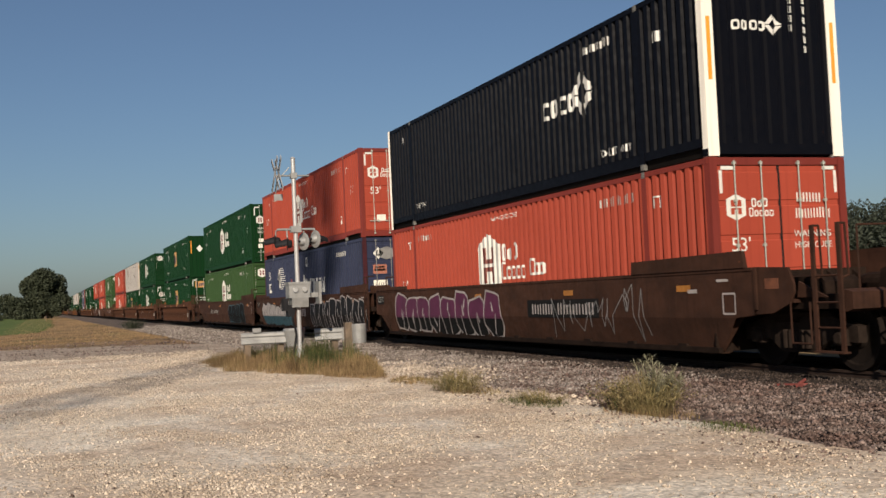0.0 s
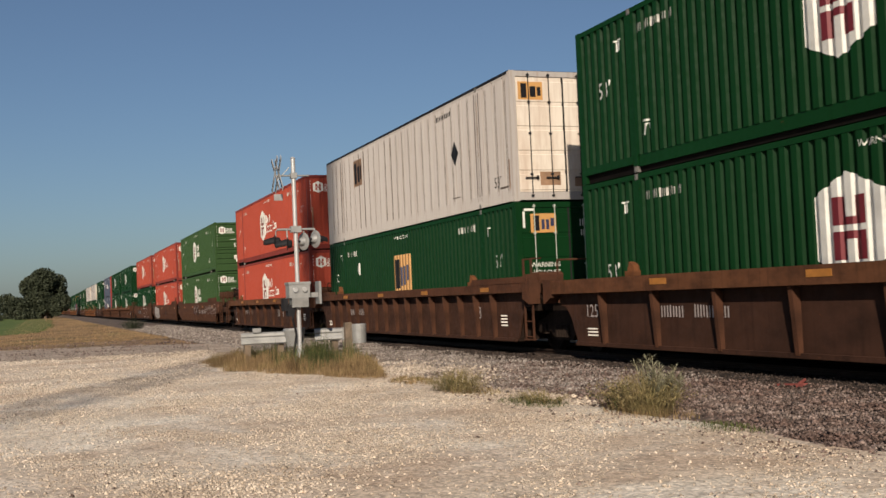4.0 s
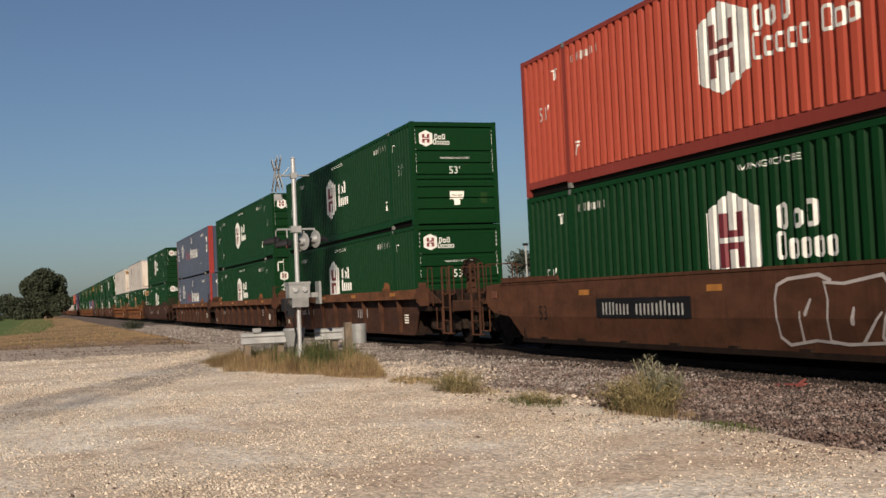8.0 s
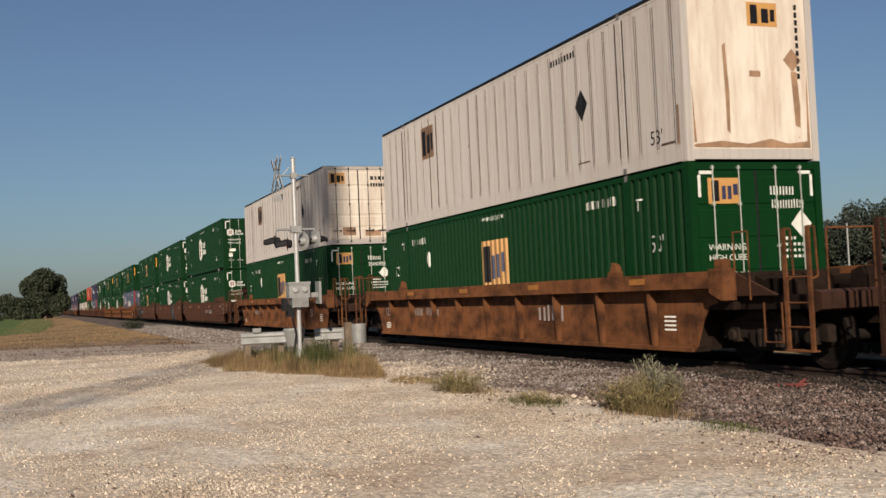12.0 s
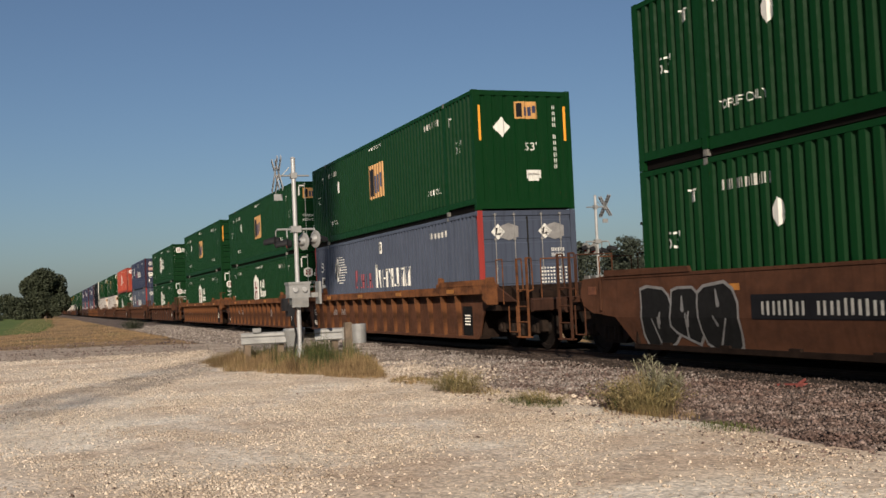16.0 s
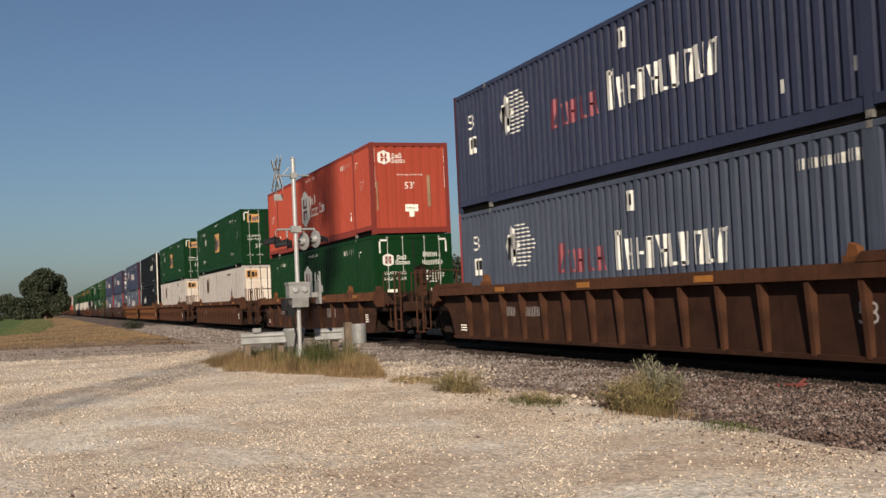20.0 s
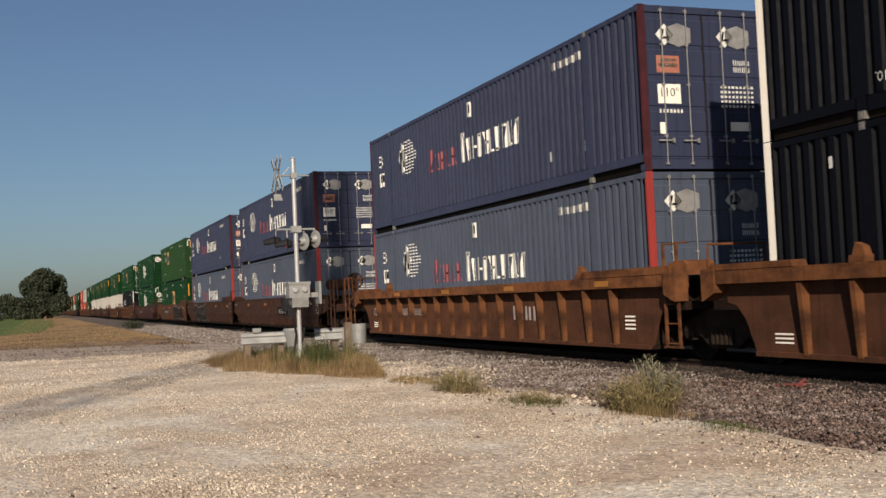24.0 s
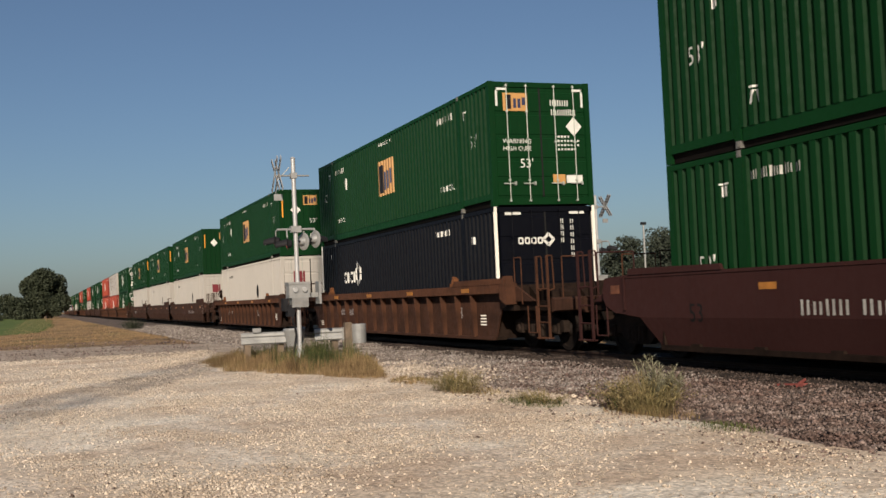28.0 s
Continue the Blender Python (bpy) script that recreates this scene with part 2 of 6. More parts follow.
def flared(u, v, w, h, n, seed=1):
    """A serif wordmark as plain flared pillars: a thick and a thin one for each letter, the first taller."""
    rnd = random.Random(seed)
    out, p = [], w / n
    for i in range(n):
        c, k = u - w / 2 + (i + 0.5) * p, h * (1.0 if i == 0 else 0.76)
        y, a = v - h / 2 + k / 2, p * 0.46
        for d, t in ((-a * 0.5, p * 0.15), (a * 0.55, p * 0.065)):
            m = rnd.uniform(-0.1, 0.1) * p
            out.append([(c + d - t + m, y + k / 2), (c + d + t + m, y + k / 2), (c + d + t - m, y - k / 2), (c + d - t - m, y - k / 2)])
        out.append(rect(c, y + rnd.choice((-0.42, 0.0, 0.42)) * k, a * 1.4, k * 0.1))
    return out


def capsule(p, q, r, r2=None, n=7):
    """A round-ended stroke from p to q."""
    a = math.atan2(q[1] - p[1], q[0] - p[0])
    r2 = r if r2 is None else r2
    out = [(q[0] + r2 * math.cos(a + t), q[1] + r2 * math.sin(a + t)) for t in (math.pi * (i / (n - 1) - 0.5) for i in range(n))]
    return out + [(p[0] + r * math.cos(a + t), p[1] + r * math.sin(a + t)) for t in (math.pi * (i / (n - 1) + 0.5) for i in range(n))]


TEXTS = {}


def words(text, u, v, size, slim=1.0):
    """Faces of readable words about (u, v)."""
    if text not in TEXTS:
        cu = bpy.data.curves.new("words", "FONT")
        cu.body, cu.size, cu.align_x, cu.align_y = text, 1.0, "CENTER", "CENTER"
        cu.resolution_u = 2
        ob = new("words", cu)
        bpy.context.view_layer.update()
        me = bpy.data.meshes.new_from_object(ob.evaluated_get(bpy.context.evaluated_depsgraph_get()))
        bm = bmesh.new()
        bm.from_mesh(me)
        bmesh.ops.triangulate(bm, faces=bm.faces)
        TEXTS[text] = [[tuple(v.co[:2]) for v in p.verts] for p in bm.faces]
        bm.free()
        bpy.data.objects.remove(ob)
        bpy.data.curves.remove(cu)
        bpy.data.meshes.remove(me)
    return [[(u + x * size * slim, v + y * size) for x, y in f] for f in TEXTS[text]]


def hexagon(u, v, w, h):
    return [(u, v - h / 2), (u + w / 2, v - h * 0.3), (u + w / 2, v + h * 0.3), (u, v + h / 2), (u - w / 2, v + h * 0.3), (u - w / 2, v - h * 0.3)]


def disc(u, v, r, n=16, sq=1.0):
    return [(u + r * sq * math.cos(6.28318 * i / n), v + r * math.sin(6.28318 * i / n)) for i in range(n)]


def diamond(u, v, w, h):
    return [(u, v - h / 2), (u + w / 2, v), (u, v + h / 2), (u - w / 2, v)]


def two_bar_mark(u, v, w, h, thick=0.34):
    """Two uprights joined by a tie, all parted by a slit at mid height."""
    s, g, k = w * thick, h * 0.035, h * 0.5
    out = []
    for d in (-1, 1):
        y = v + d * (g + k / 2)
        out += [rect(u - w / 2 + s / 2, y, s, k - g), rect(u + w / 2 - s / 2, y, s, k - g), rect(u, v + d * (g + h * 0.08), w - 2 * s, h * 0.13)]
    return out


# ---- containers ----
LENGTH, WIDE, HIGH = 16.154, 2.59, 2.896
HW = WIDE / 2
POSTS = (-1.98, -LENGTH + 1.98)
SHARED = {}


def shared(key, make):
    if key not in SHARED:
        SHARED[key] = make()
    return SHARED[key]


def side_profile(style):
    a, b, c, d = -LENGTH + 0.14, POSTS[1] - 0.09, POSTS[1] + 0.09, POSTS[0] - 0.09
    e, f = POSTS[0] + 0.09, -0.14
    if style == "ribbed":
        parts_ = [pressed(x, y, 0.56, 0.93, 0.014, 0.012) for x, y in ((a, b), (c, d), (e, f))]
    elif style == "smooth":
        parts_ = [flat_profile(x, y, 0.012) for x, y in ((a, b), (c, d), (e, f))]
    else:
        parts_ = [pressed(x, y, 0.258, 0.48, 0.10, 0.052) for x, y in ((a, b), (c, d), (e, f))]
    out = parts_[0] + [(b + 0.002, 0.0), (c - 0.002, 0.0)] + parts_[1] + [(d + 0.002, 0.0), (e - 0.002, 0.0)] + parts_[2]
    return out


SIDE_Y = HW - 0.006


def side_mesh(style, sign):
    b, prof = Build(), side_profile(style)
    for (x0, d0), (x1, d1) in zip(prof, prof[1:]):
        if x1 - x0 > 1e-5:
            y0, y1 = sign * (SIDE_Y - d0), sign * (SIDE_Y - d1)
            b.face([(x0, y0, 0.3), (x1, y1, 0.3), (x1, y1, HIGH - 0.1), (x0, y0, HIGH - 0.1)])
    # inner skin gives the wall its thickness
    b.box(-LENGTH + 0.14, -0.14, *sorted((sign * (SIDE_Y - 0.06), sign * (SIDE_Y - 0.07))), 0.3, HIGH - 0.1)
    return b.mesh("side_panel")


def frame_mesh(near_posts=True):
    b = Build()
    for s in (-1, 1):
        y0, y1 = sorted((s * HW, s * (HW - 0.07)))
        b.box(-LENGTH + 0.02, -0.02, y0, y1, HIGH - 0.1, HIGH - 0.012)
        b.box(POSTS[1] + 0.1, POSTS[0] - 0.1, *sorted((s * (HW - 0.02), s * (HW - 0.1))), 0.1, 0.3)
        for x0, x1 in ((-LENGTH + 0.02, POSTS[1] - 0.1), (POSTS[0] + 0.1, -0.02)):
            b.box(x0, x1, *sorted((s * (HW - 0.004), s * (HW - 0.1))), 0.16, 0.3)
        for p in POSTS:
            b.box(p - 0.075, p + 0.075, *sorted((s * (HW - 0.002), s * (HW - 0.09))), 0.12, HIGH - 0.012)
        xs = (-LENGTH,) + ((-0.15,) if near_posts else ())
        for x in xs:
            b.box(x, x + 0.15, *sorted((s * HW, s * (HW - 0.13))), 0.0, HIGH)
    for x in (-LENGTH + 0.01, -0.11):
        b.box(x, x + 0.1, -HW + 0.13, HW - 0.13, HIGH - 0.13, HIGH - 0.01)
        b.box(x, x + 0.1, -HW + 0.13, HW - 0.13, 0.03, 0.2)
    for i in range(18):
        x = -0.9 - i * 0.85
        b.box(x, x + 0.06, -HW + 0.1, HW - 0.1, 0.16, 0.24)
    return b.mesh("frame")


def side_marks(brand, mode):
    """Marks on the near side: list of (part name, material, outlines)."""
    out = []
    w53 = lambda u, v, s=0.42: words("53'", u, v, s, 0.9)
    if brand in ("hub", "hubl", "hubo"):
        red = RED_MARK if brand != "hubo" else DEEP_RED
        out.append(("emblem", WHITE_MARK, [hexagon(-9.0, 1.59, 1.32, 1.44)]))
        out.append(("emblem_core", red, two_bar_mark(-9.0, 1.57, 0.64, 0.8, 0.26 if brand == "hubo" else 0.33)))
        o = -0.3 if brand == "hubo" else 0.0
        white = rings(-7.48 + o, 1.83, 0.88, 0.38, 3, (0, 2), 5) + rings(-7.3 + o, 1.42, 1.3, 0.4, 5, (0,), 8)
        if brand == "hubo":
            white += rings(-6.1 + o, 1.45, 0.72, 0.36, 3, (0,), 4)
        white += words("WARNING HIGH CUBE", -8.05, 2.62, 0.135)
        out.append(("data_stencil", SOFT_WHITE, ident(-2.95, 2.5, 1.25, 0.19, 10, 4) + ident(-13.4, 2.5, 1.2, 0.17, 10, 7)))
        white += w53(-1.05, 1.62 if mode == "hi" else 0.62) + w53(-15.15, 1.62 if mode == "hi" else 1.2) + [f for x in (-2.45, -13.75) for f in (rect(x, 0.86, 0.2, 0.035), rect(x - 0.05, 0.71, 0.05, 0.2, 0.025), rect(x + 0.05, 0.71, 0.05, 0.2, -0.025))]
        white += [f for x in (-1.6, -14.6) for f in (rect(x, 2.43, 0.26, 0.03), rect(x - 0.07, 2.32, 0.04, 0.16), rect(x + 0.06, 2.32, 0.04, 0.16))]
        out.append(("lettering", WHITE_MARK, white))
    elif brand in ("emp", "empl"):
        ex, ez, k = (-8.1, 1.62, 1.0) if brand == "emp" else (-11.0, 1.92, 0.9)
        out.append(("emblem", AMBER_MARK, [rect(ex, ez, 1.5 * k, 1.05 * k)]))
        out.append(("emblem_core", BLACK_MARK, [rect(ex - 0.4 * k, ez - 0.02, 0.34 * k, 0.84 * k)]))
        out.append(("emblem_detail", BLUE_MARK, [rect(ex + d * k, ez + e, 0.18 * k, h * k) for d, e, h in ((-0.02, -0.1, 0.54), (0.26, -0.08, 0.54), (0.55, 0.0, 0.44))]))
        white = words("WARNING HIGH CUBE", -8.05, 2.64, 0.125) + w53(-1.05, 1.62) + w53(-15.2, 1.65, 0.4)
        white += words("TOP LIFT ONLY", -2.95, 0.72, 0.2, 0.8) + words("TOP LIFT ONLY", -13.2, 0.72, 0.2, 0.8) + [diamond(-12.5, 1.9, 0.32, 0.44)]
        white += [f for x in (-1.55, -14.6) for f in (rect(x, 2.43, 0.24, 0.03), rect(x - 0.06, 2.32, 0.04, 0.16), rect(x + 0.06, 2.32, 0.04, 0.16))]
        out.append(("data_stencil", SOFT_WHITE, ident(-2.95, 2.5, 1.2, 0.18, 10, 9) + ident(-13.2, 2.42, 1.2, 0.18, 10, 2)))
        out.append(("lettering", WHITE_MARK, white))
    elif brand in ("blue", "navy"):
        out.append(("emblem", WHITE_MARK, [diamond(-13.05, 1.95, 0.7, 0.92), rect(-13.05, 1.95, 0.44, 0.5)]))
        out.append(("emblem_core", BLACK_MARK, [rect(-13.18, 1.9, 0.15, 0.5, 0.04)]))
        out.append(("emblem_detail", GHOST, [disc(-12.93, 2.02, 0.17, 12)]))
        lines = [rect(-12.35 - 0.05 * abs(i - 5), 1.5 + i * 0.088, 0.95 - abs(i - 5) * 0.07, 0.028) for i in range(11)]
        white = lines + flared(-6.78, 1.6, 3.5, 0.72, 10, 12)
        white += words("53", -15.1, 2.1, 0.5, 0.75) + [rect(-15.05, 1.56, 0.42, 0.4)]
        both = brand == "blue" and mode == "hi"
        if both:
            white += words("53", -0.95, 2.1, 0.5, 0.75) + [rect(-0.95, 1.56, 0.42, 0.4)]
        out.append(("label_figures", BLACK_MARK, [rect(x + d, 1.6, 0.05, 0.22) for x in ((-15.05, -0.95) if both else (-15.05,)) for d in (-0.12, 0.0, 0.1)] + [rect(-7.95 + d, 2.47, 0.045, 0.2) for d in (-0.06, 0.05)]))
        white += [rect(-7.95, 2.45, 0.3, 0.36)]
        out.append(("data_stencil", SOFT_WHITE, ident(-2.8, 2.5, 1.3, 0.17, 10, 5)))
        white += bars(-2.2, 0.75, 0.12, 0.2, 1) + bars(-3.6, 0.72, 0.14, 0.2, 1)
        out.append(("lettering", WHITE_MARK, white))
        out.append(("faded_wordmark", FADED_RED, flared(-9.85, 1.56, 2.0, 0.6, 5, 2)))
    elif brand == "umax":
        c = -4.6 if mode == "hi" else -12.0
        white = rings(c - 0.45, 1.66, 1.5, 0.36, 4, (0, 1, 2, 3), 9)
        ring = [[(c + 0.55 + math.cos(a) * r0 * 1.05, 1.75 + math.sin(a) * r0) for a, r0 in ((t, 0.42), (t + 1.45, 0.42), (t + 1.45, 0.2), (t, 0.2))] for t in (0.06, 1.63, 3.2, 4.77)]
        white += ring + ident(-3.4, 2.52, 1.05, 0.17, 10, 3) + words("TOP LIFT ONLY", -2.9, 0.48, 0.2, 0.85) + words("TOP LIFT ONLY", -13.5, 0.48, 0.18, 0.7) + bars(-14.8, 2.45, 0.16, 0.16, 1)
        white += bars(-1.4, 2.2, 0.3, 0.2, 2)
        out.append(("lettering", WHITE_MARK, white))
    elif brand == "white":
        joints = [rect(-0.3 - 0.56 * i + d, 1.46, 0.02, 2.5) for i in range(28) for d in (-0.03, 0.03)] + [rect(p + d, 1.46, 0.045, 2.56) for p in POSTS for d in (-0.13, 0.13)] + [rect(-3.5, 0.42, 0.5, 0.025), rect(-0.55, 0.36, 0.42, 0.04)]
        out.append(("panel_joint", RUST_JOINT, joints))
        out.append(("rust_streak", RUST_STAIN, [rect(p + 0.02, 1.9, 0.05, 1.3) for p in POSTS] + [rect(-0.22, 0.6, 0.06, 0.7)]))
        out.append(("emblem", RUST_STAIN, [rect(-12.2, 2.1, 0.95, 0.85)]))
        out.append(("emblem_core", BLACK_MARK, [rect(-12.45, 2.1, 0.26, 0.66), rect(-12.1, 2.05, 0.24, 0.5), rect(-11.85, 2.08, 0.14, 0.44)]))
        out.append(("lettering", BLACK_MARK, [diamond(-3.5, 1.52, 0.5, 0.62)] + bars(-4.2, 2.56, 1.1, 0.13, 9, 0.6, 3) + words("53'", -0.9, 0.5, 0.34)))
    elif brand == "grey":
        out.append(("lettering", BLACK_MARK, letter_blocks(-8.2, 0.9, 3.0, 0.42, 8, 5, 0.2) + bars(-13.0, 2.4, 1.2, 0.12, 9, 0.6, 3) + [disc(-5.6, 1.5, 0.34, 10, 0.8)]))
    return out


def end_marks(brand, end):
    """Marks on the end wall, as (part name, material, outlines) with u across and v up."""
    out, w = [], []
    if brand in ("hub", "hubl", "hubo"):
        if end == "door":
            out.append(("emblem", WHITE_MARK, [hexagon(-0.84, 2.1, 0.36, 0.42)]))
            out.append(("emblem_core", RED_MARK if brand != "hubo" else ORANGE, two_bar_mark(-0.84, 2.1, 0.2, 0.22)))
            w += rings(-0.4, 2.17, 0.32, 0.14, 3, (0, 2), 5) + rings(-0.37, 2.02, 0.48, 0.14, 5, (0,), 8)
            w += ident(0.55, 2.25, 0.5, 0.17, 4, 2) + ident(0.62, 2.0, 0.7, 0.18, 6, 3)
            if brand != "hubo":
                w += words("WARNING", -0.62, 1.68, 0.15) + words("HIGH CUBE", -0.62, 1.5, 0.14)
            w += [f for i, k in enumerate((5, 7, 7, 6, 4)) for f in bars(0.42 + k * 0.04, 1.72 - 0.085 * i, 0.09 * k, 0.045, k, 0.66, 4 + i)] if brand != "hubo" else words("WARNING", 0.6, 1.66, 0.15) + words("HIGH CUBE", 0.6, 1.48, 0.14)
            w += words("53'", *((-0.78, 1.5) if brand == "hubo" else (0.7, 1.05)), 0.32)
            out.append(("label_plate", WHITE_POST, [rect(-0.75, 1.1, 0.34, 0.16), rect(-0.86, 0.82, 0.2, 0.2)] if brand != "hubo" else [rect(-0.62, 0.62, 0.3, 0.2)]))
            out.append(("reflective_strip", WHITE_MARK, [rect(-0.97, 2.72, 0.24, 0.055), rect(0.97, 2.72, 0.24, 0.055), rect(-1.1, 2.5, 0.055, 0.36), rect(1.1, 2.5, 0.055, 0.36)]))
        else:
            out.append(("emblem", WHITE_MARK, [hexagon(-0.84, 2.42, 0.4, 0.46)]))
            out.append(("emblem_core", RED_MARK if brand != "hubo" else ORANGE, two_bar_mark(-0.84, 2.42, 0.22, 0.24)))
            w += rings(-0.42, 2.47, 0.34, 0.15, 3, (0, 2), 5) + rings(-0.38, 2.32, 0.5, 0.15, 5, (0,), 8)
            w += words("53'", -0.02, 1.52, 0.3) + words("WARNING HIGH CUBE", 0.0, 1.87, 0.085)
            for s, c in ((-1, 11), (1, 11)):
                w += [f for i in range(c) if i != 4 for f in ident(s * 1.175, 2.66 - 0.115 * i, 0.08, 0.08, 1, i + 3)]
            out.append(("label_plate", WHITE_POST, [rect(0.02, 0.82, 0.42, 0.22), rect(0.02, 0.63, 0.18, 0.18)]))
            out.append(("label_figures", GASKET, ident(0.02, 0.82, 0.34, 0.07, 7, 5)))
            if brand != "hubo":
                out.append(("hatch_patch", MID_GREEN, [rect(0.84, 0.74, 0.2, 0.3)]))
            else:
                out.append(("rust_streak", RUST_STAIN, [rect(0.62, 1.35, 0.13, 1.0), rect(-1.1, 1.2, 0.06, 0.9)]))
    elif brand in ("emp", "empl"):
        ey, eu, ew = (2.42, -0.63, 0.62) if end == "door" else (2.42, 0.1, 0.62)
        out.append(("emblem", AMBER_MARK, [rect(eu, ey, ew, 0.42)]))
        out.append(("emblem_core", BLACK_MARK, [rect(eu - 0.17, ey, 0.14, 0.34)]))
        out.append(("emblem_detail", BLUE_MARK, [rect(eu - 0.01, ey - 0.03, 0.075, 0.22), rect(eu + 0.1, ey - 0.03, 0.075, 0.22), rect(eu + 0.215, ey + 0.02, 0.09, 0.18)]))
        if end == "door":
            w += ident(0.5, 2.42, 0.5, 0.16, 4, 2) + ident(0.6, 2.2, 0.66, 0.16, 6, 3) + [diamond(0.86, 1.86, 0.42, 0.46)]
            w += words("WARNING", -0.62, 1.5, 0.15) + words("HIGH CUBE", -0.62, 1.33, 0.14) + words("53'", -0.4, 0.98, 0.3)
            w += [f for i, k in enumerate((4, 7, 7, 6)) for f in bars(0.42 + k * 0.04, 1.62 - 0.1 * i, 0.085 * k, 0.05, k, 0.66, 5 + i)]
            out.append(("label_plate", AMBER_MARK, [rect(0.42, 0.62, 0.32, 0.22)]))
            w += [rect(0.82, 0.62, 0.42, 0.18)]
            out.append(("reflective_strip", WHITE_MARK, [rect(-0.97, 2.72, 0.24, 0.055), rect(0.97, 2.72, 0.24, 0.055), rect(-1.1, 2.5, 0.055, 0.36), rect(1.1, 2.5, 0.055, 0.36)]))
        else:
            w += [diamond(-0.55, 2.0, 0.44, 0.5)] + words("53'", 0.2, 1.52, 0.28) + [rect(0.25, 0.86, 0.4, 0.2), rect(0.25, 0.73, 0.3, 0.07)]
            w += [f for i in range(11) if i != 4 for f in ident(0.84, 2.5 - 0.145 * i, 0.1, 0.11, 1, i + 3)]
            out.append(("label_figures", GASKET, ident(0.25, 0.86, 0.32, 0.07, 7, 5)))
            out.append(("yellow_strip", YELLOW_MARK, [rect(-1.14, 2.1, 0.08, 0.85), rect(1.14, 2.1, 0.08, 0.85)]))
    elif brand in ("blue", "navy"):
        if end == "door":
            out.append(("ghost_patch", GHOST, [hexagon(-0.5, 2.38, 0.5, 0.42), hexagon(0.72, 2.38, 0.5, 0.42)]))
            w += [diamond(-0.78, 2.38, 0.36, 0.38), diamond(0.46, 2.38, 0.36, 0.38)]
            out.append(("emblem_core", BLACK_MARK, [rect(u + d, 2.38 + z, a, b, 0.02) for u in (-0.78, 0.46) for d, z, a, b in ((-0.045, 0.01, 0.045, 0.17), (0.02, -0.055, 0.1, 0.045))]))
            if brand == "navy":
                out.append(("orange_label", DULL_ORANGE, [rect(-0.74, 1.86, 0.46, 0.3)]))
                out.append(("label_plate", WHITE_POST, [rect(-0.74, 1.34, 0.46, 0.34), rect(0.7, 0.78, 0.42, 0.16), rect(-0.9, 0.74, 0.12, 0.2)]))
                out.append(("label_figures", BLACK_MARK, words("110°", -0.74, 1.36, 0.22)))
                w += [rect(-0.74, 1.93, 0.34, 0.05), rect(-0.74, 1.84, 0.38, 0.07)]
            w += ident(0.78, 1.93, 0.36, 0.11, 4, 3) + ident(0.78, 1.8, 0.36, 0.1, 4, 6) + [f for i in range(5) for f in bars(0.66, 1.48 - 0.085 * i, 0.72, 0.045, 9, 0.62, 4 + i)] + bars(-0.72, 1.04, 0.5, 0.07, 7, 0.6, 8)
        else:
            w += words("53", -0.1, 2.3, 0.42, 0.85) + [rect(0.86, 2.45 - 0.15 * i, 0.07, 0.1) for i in range(8)]
            out.append(("label_plate", WHITE_POST, [rect(-0.1, 1.86, 0.46, 0.3), rect(-0.05, 1.2, 0.34, 0.2)]))
            out.append(("label_figures", BLACK_MARK, words("110°", -0.1, 1.88, 0.22)))
    elif brand == "umax":
        w += rings(-0.4, 2.1, 0.66, 0.16, 4, (0, 1, 2, 3), 9)
        ring = [[(0.06 + math.cos(a) * r0, 2.12 + math.sin(a) * r0) for a, r0 in ((t, 0.17), (t + 1.45, 0.17), (t + 1.45, 0.08), (t, 0.08))] for t in (0.06, 1.63, 3.2, 4.77)]
        w += ring + [f for i in range(4) for f in ident(0.42, 2.55 - 0.15 * i, 0.11, 0.12, 1, i)] + [f for i in range(6) for f in ident(0.68, 2.55 - 0.16 * i, 0.11, 0.12, 1, i + 7)]
        if end == "door":
            out.append(("reflective_strip", WHITE_MARK, [rect(-0.82, 2.74, 0.4, 0.07), rect(0.82, 2.74, 0.4, 0.07)]))
            w += [diamond(0.7, 0.5, 0.4, 0.44)]
    elif brand == "white":
        eu = 0.3 if end == "plain" else -0.8
        out.append(("emblem", AMBER_MARK, [rect(eu, 2.45, 0.6, 0.4)]))
        out.append(("emblem_core", BLACK_MARK, [rect(eu - 0.16, 2.45, 0.14, 0.32), rect(eu + 0.06, 2.43, 0.14, 0.24), rect(eu + 0.21, 2.44, 0.09, 0.2)]))
        if end == "plain":
            out.append(("rust_streak", RUST_STAIN, [diamond(0.86, 1.7, 0.36, 0.4), rect(0.1, 1.45, 0.22, 0.1), [(-0.52, 1.9), (-0.46, 1.95), (-0.42, 1.1), (-0.44, 0.45), (-0.5, 0.5), (-0.5, 1.1)], [(0.82, 1.5), (0.94, 1.5), (0.98, 0.9), (0.96, 0.55), (0.86, 0.6)], [(-1.14, 0.22), (1.14, 0.22), (1.14, 0.34), (0.7, 0.29), (0.35, 0.37), (-0.1, 0.28), (-0.6, 0.33), (-1.14, 0.27)], [(1.08, 0.3), (1.14, 0.3), (1.14, 1.5), (1.11, 1.1)], [(-1.14, 0.3), (-1.09, 0.3), (-1.12, 0.9), (-1.14, 1.3)]]))
            out.append(("number_stencil", BLACK_MARK, [rect(0.98, 2.6 - 0.13 * i, 0.06, 0.09) for i in range(10)]))
        else:
            out.append(("number_stencil", BLACK_MARK, bars(0.75, 2.45, 0.6, 0.14, 4, 0.7, 2) + bars(0.75, 2.2, 0.6, 0.14, 6, 0.7, 3)))
            out.append(("rust_streak", RUST_STAIN, [rect(-0.4, 0.5, 0.5, 0.3), rect(0.5, 0.42, 0.6, 0.2)]))
    elif brand == "grey":
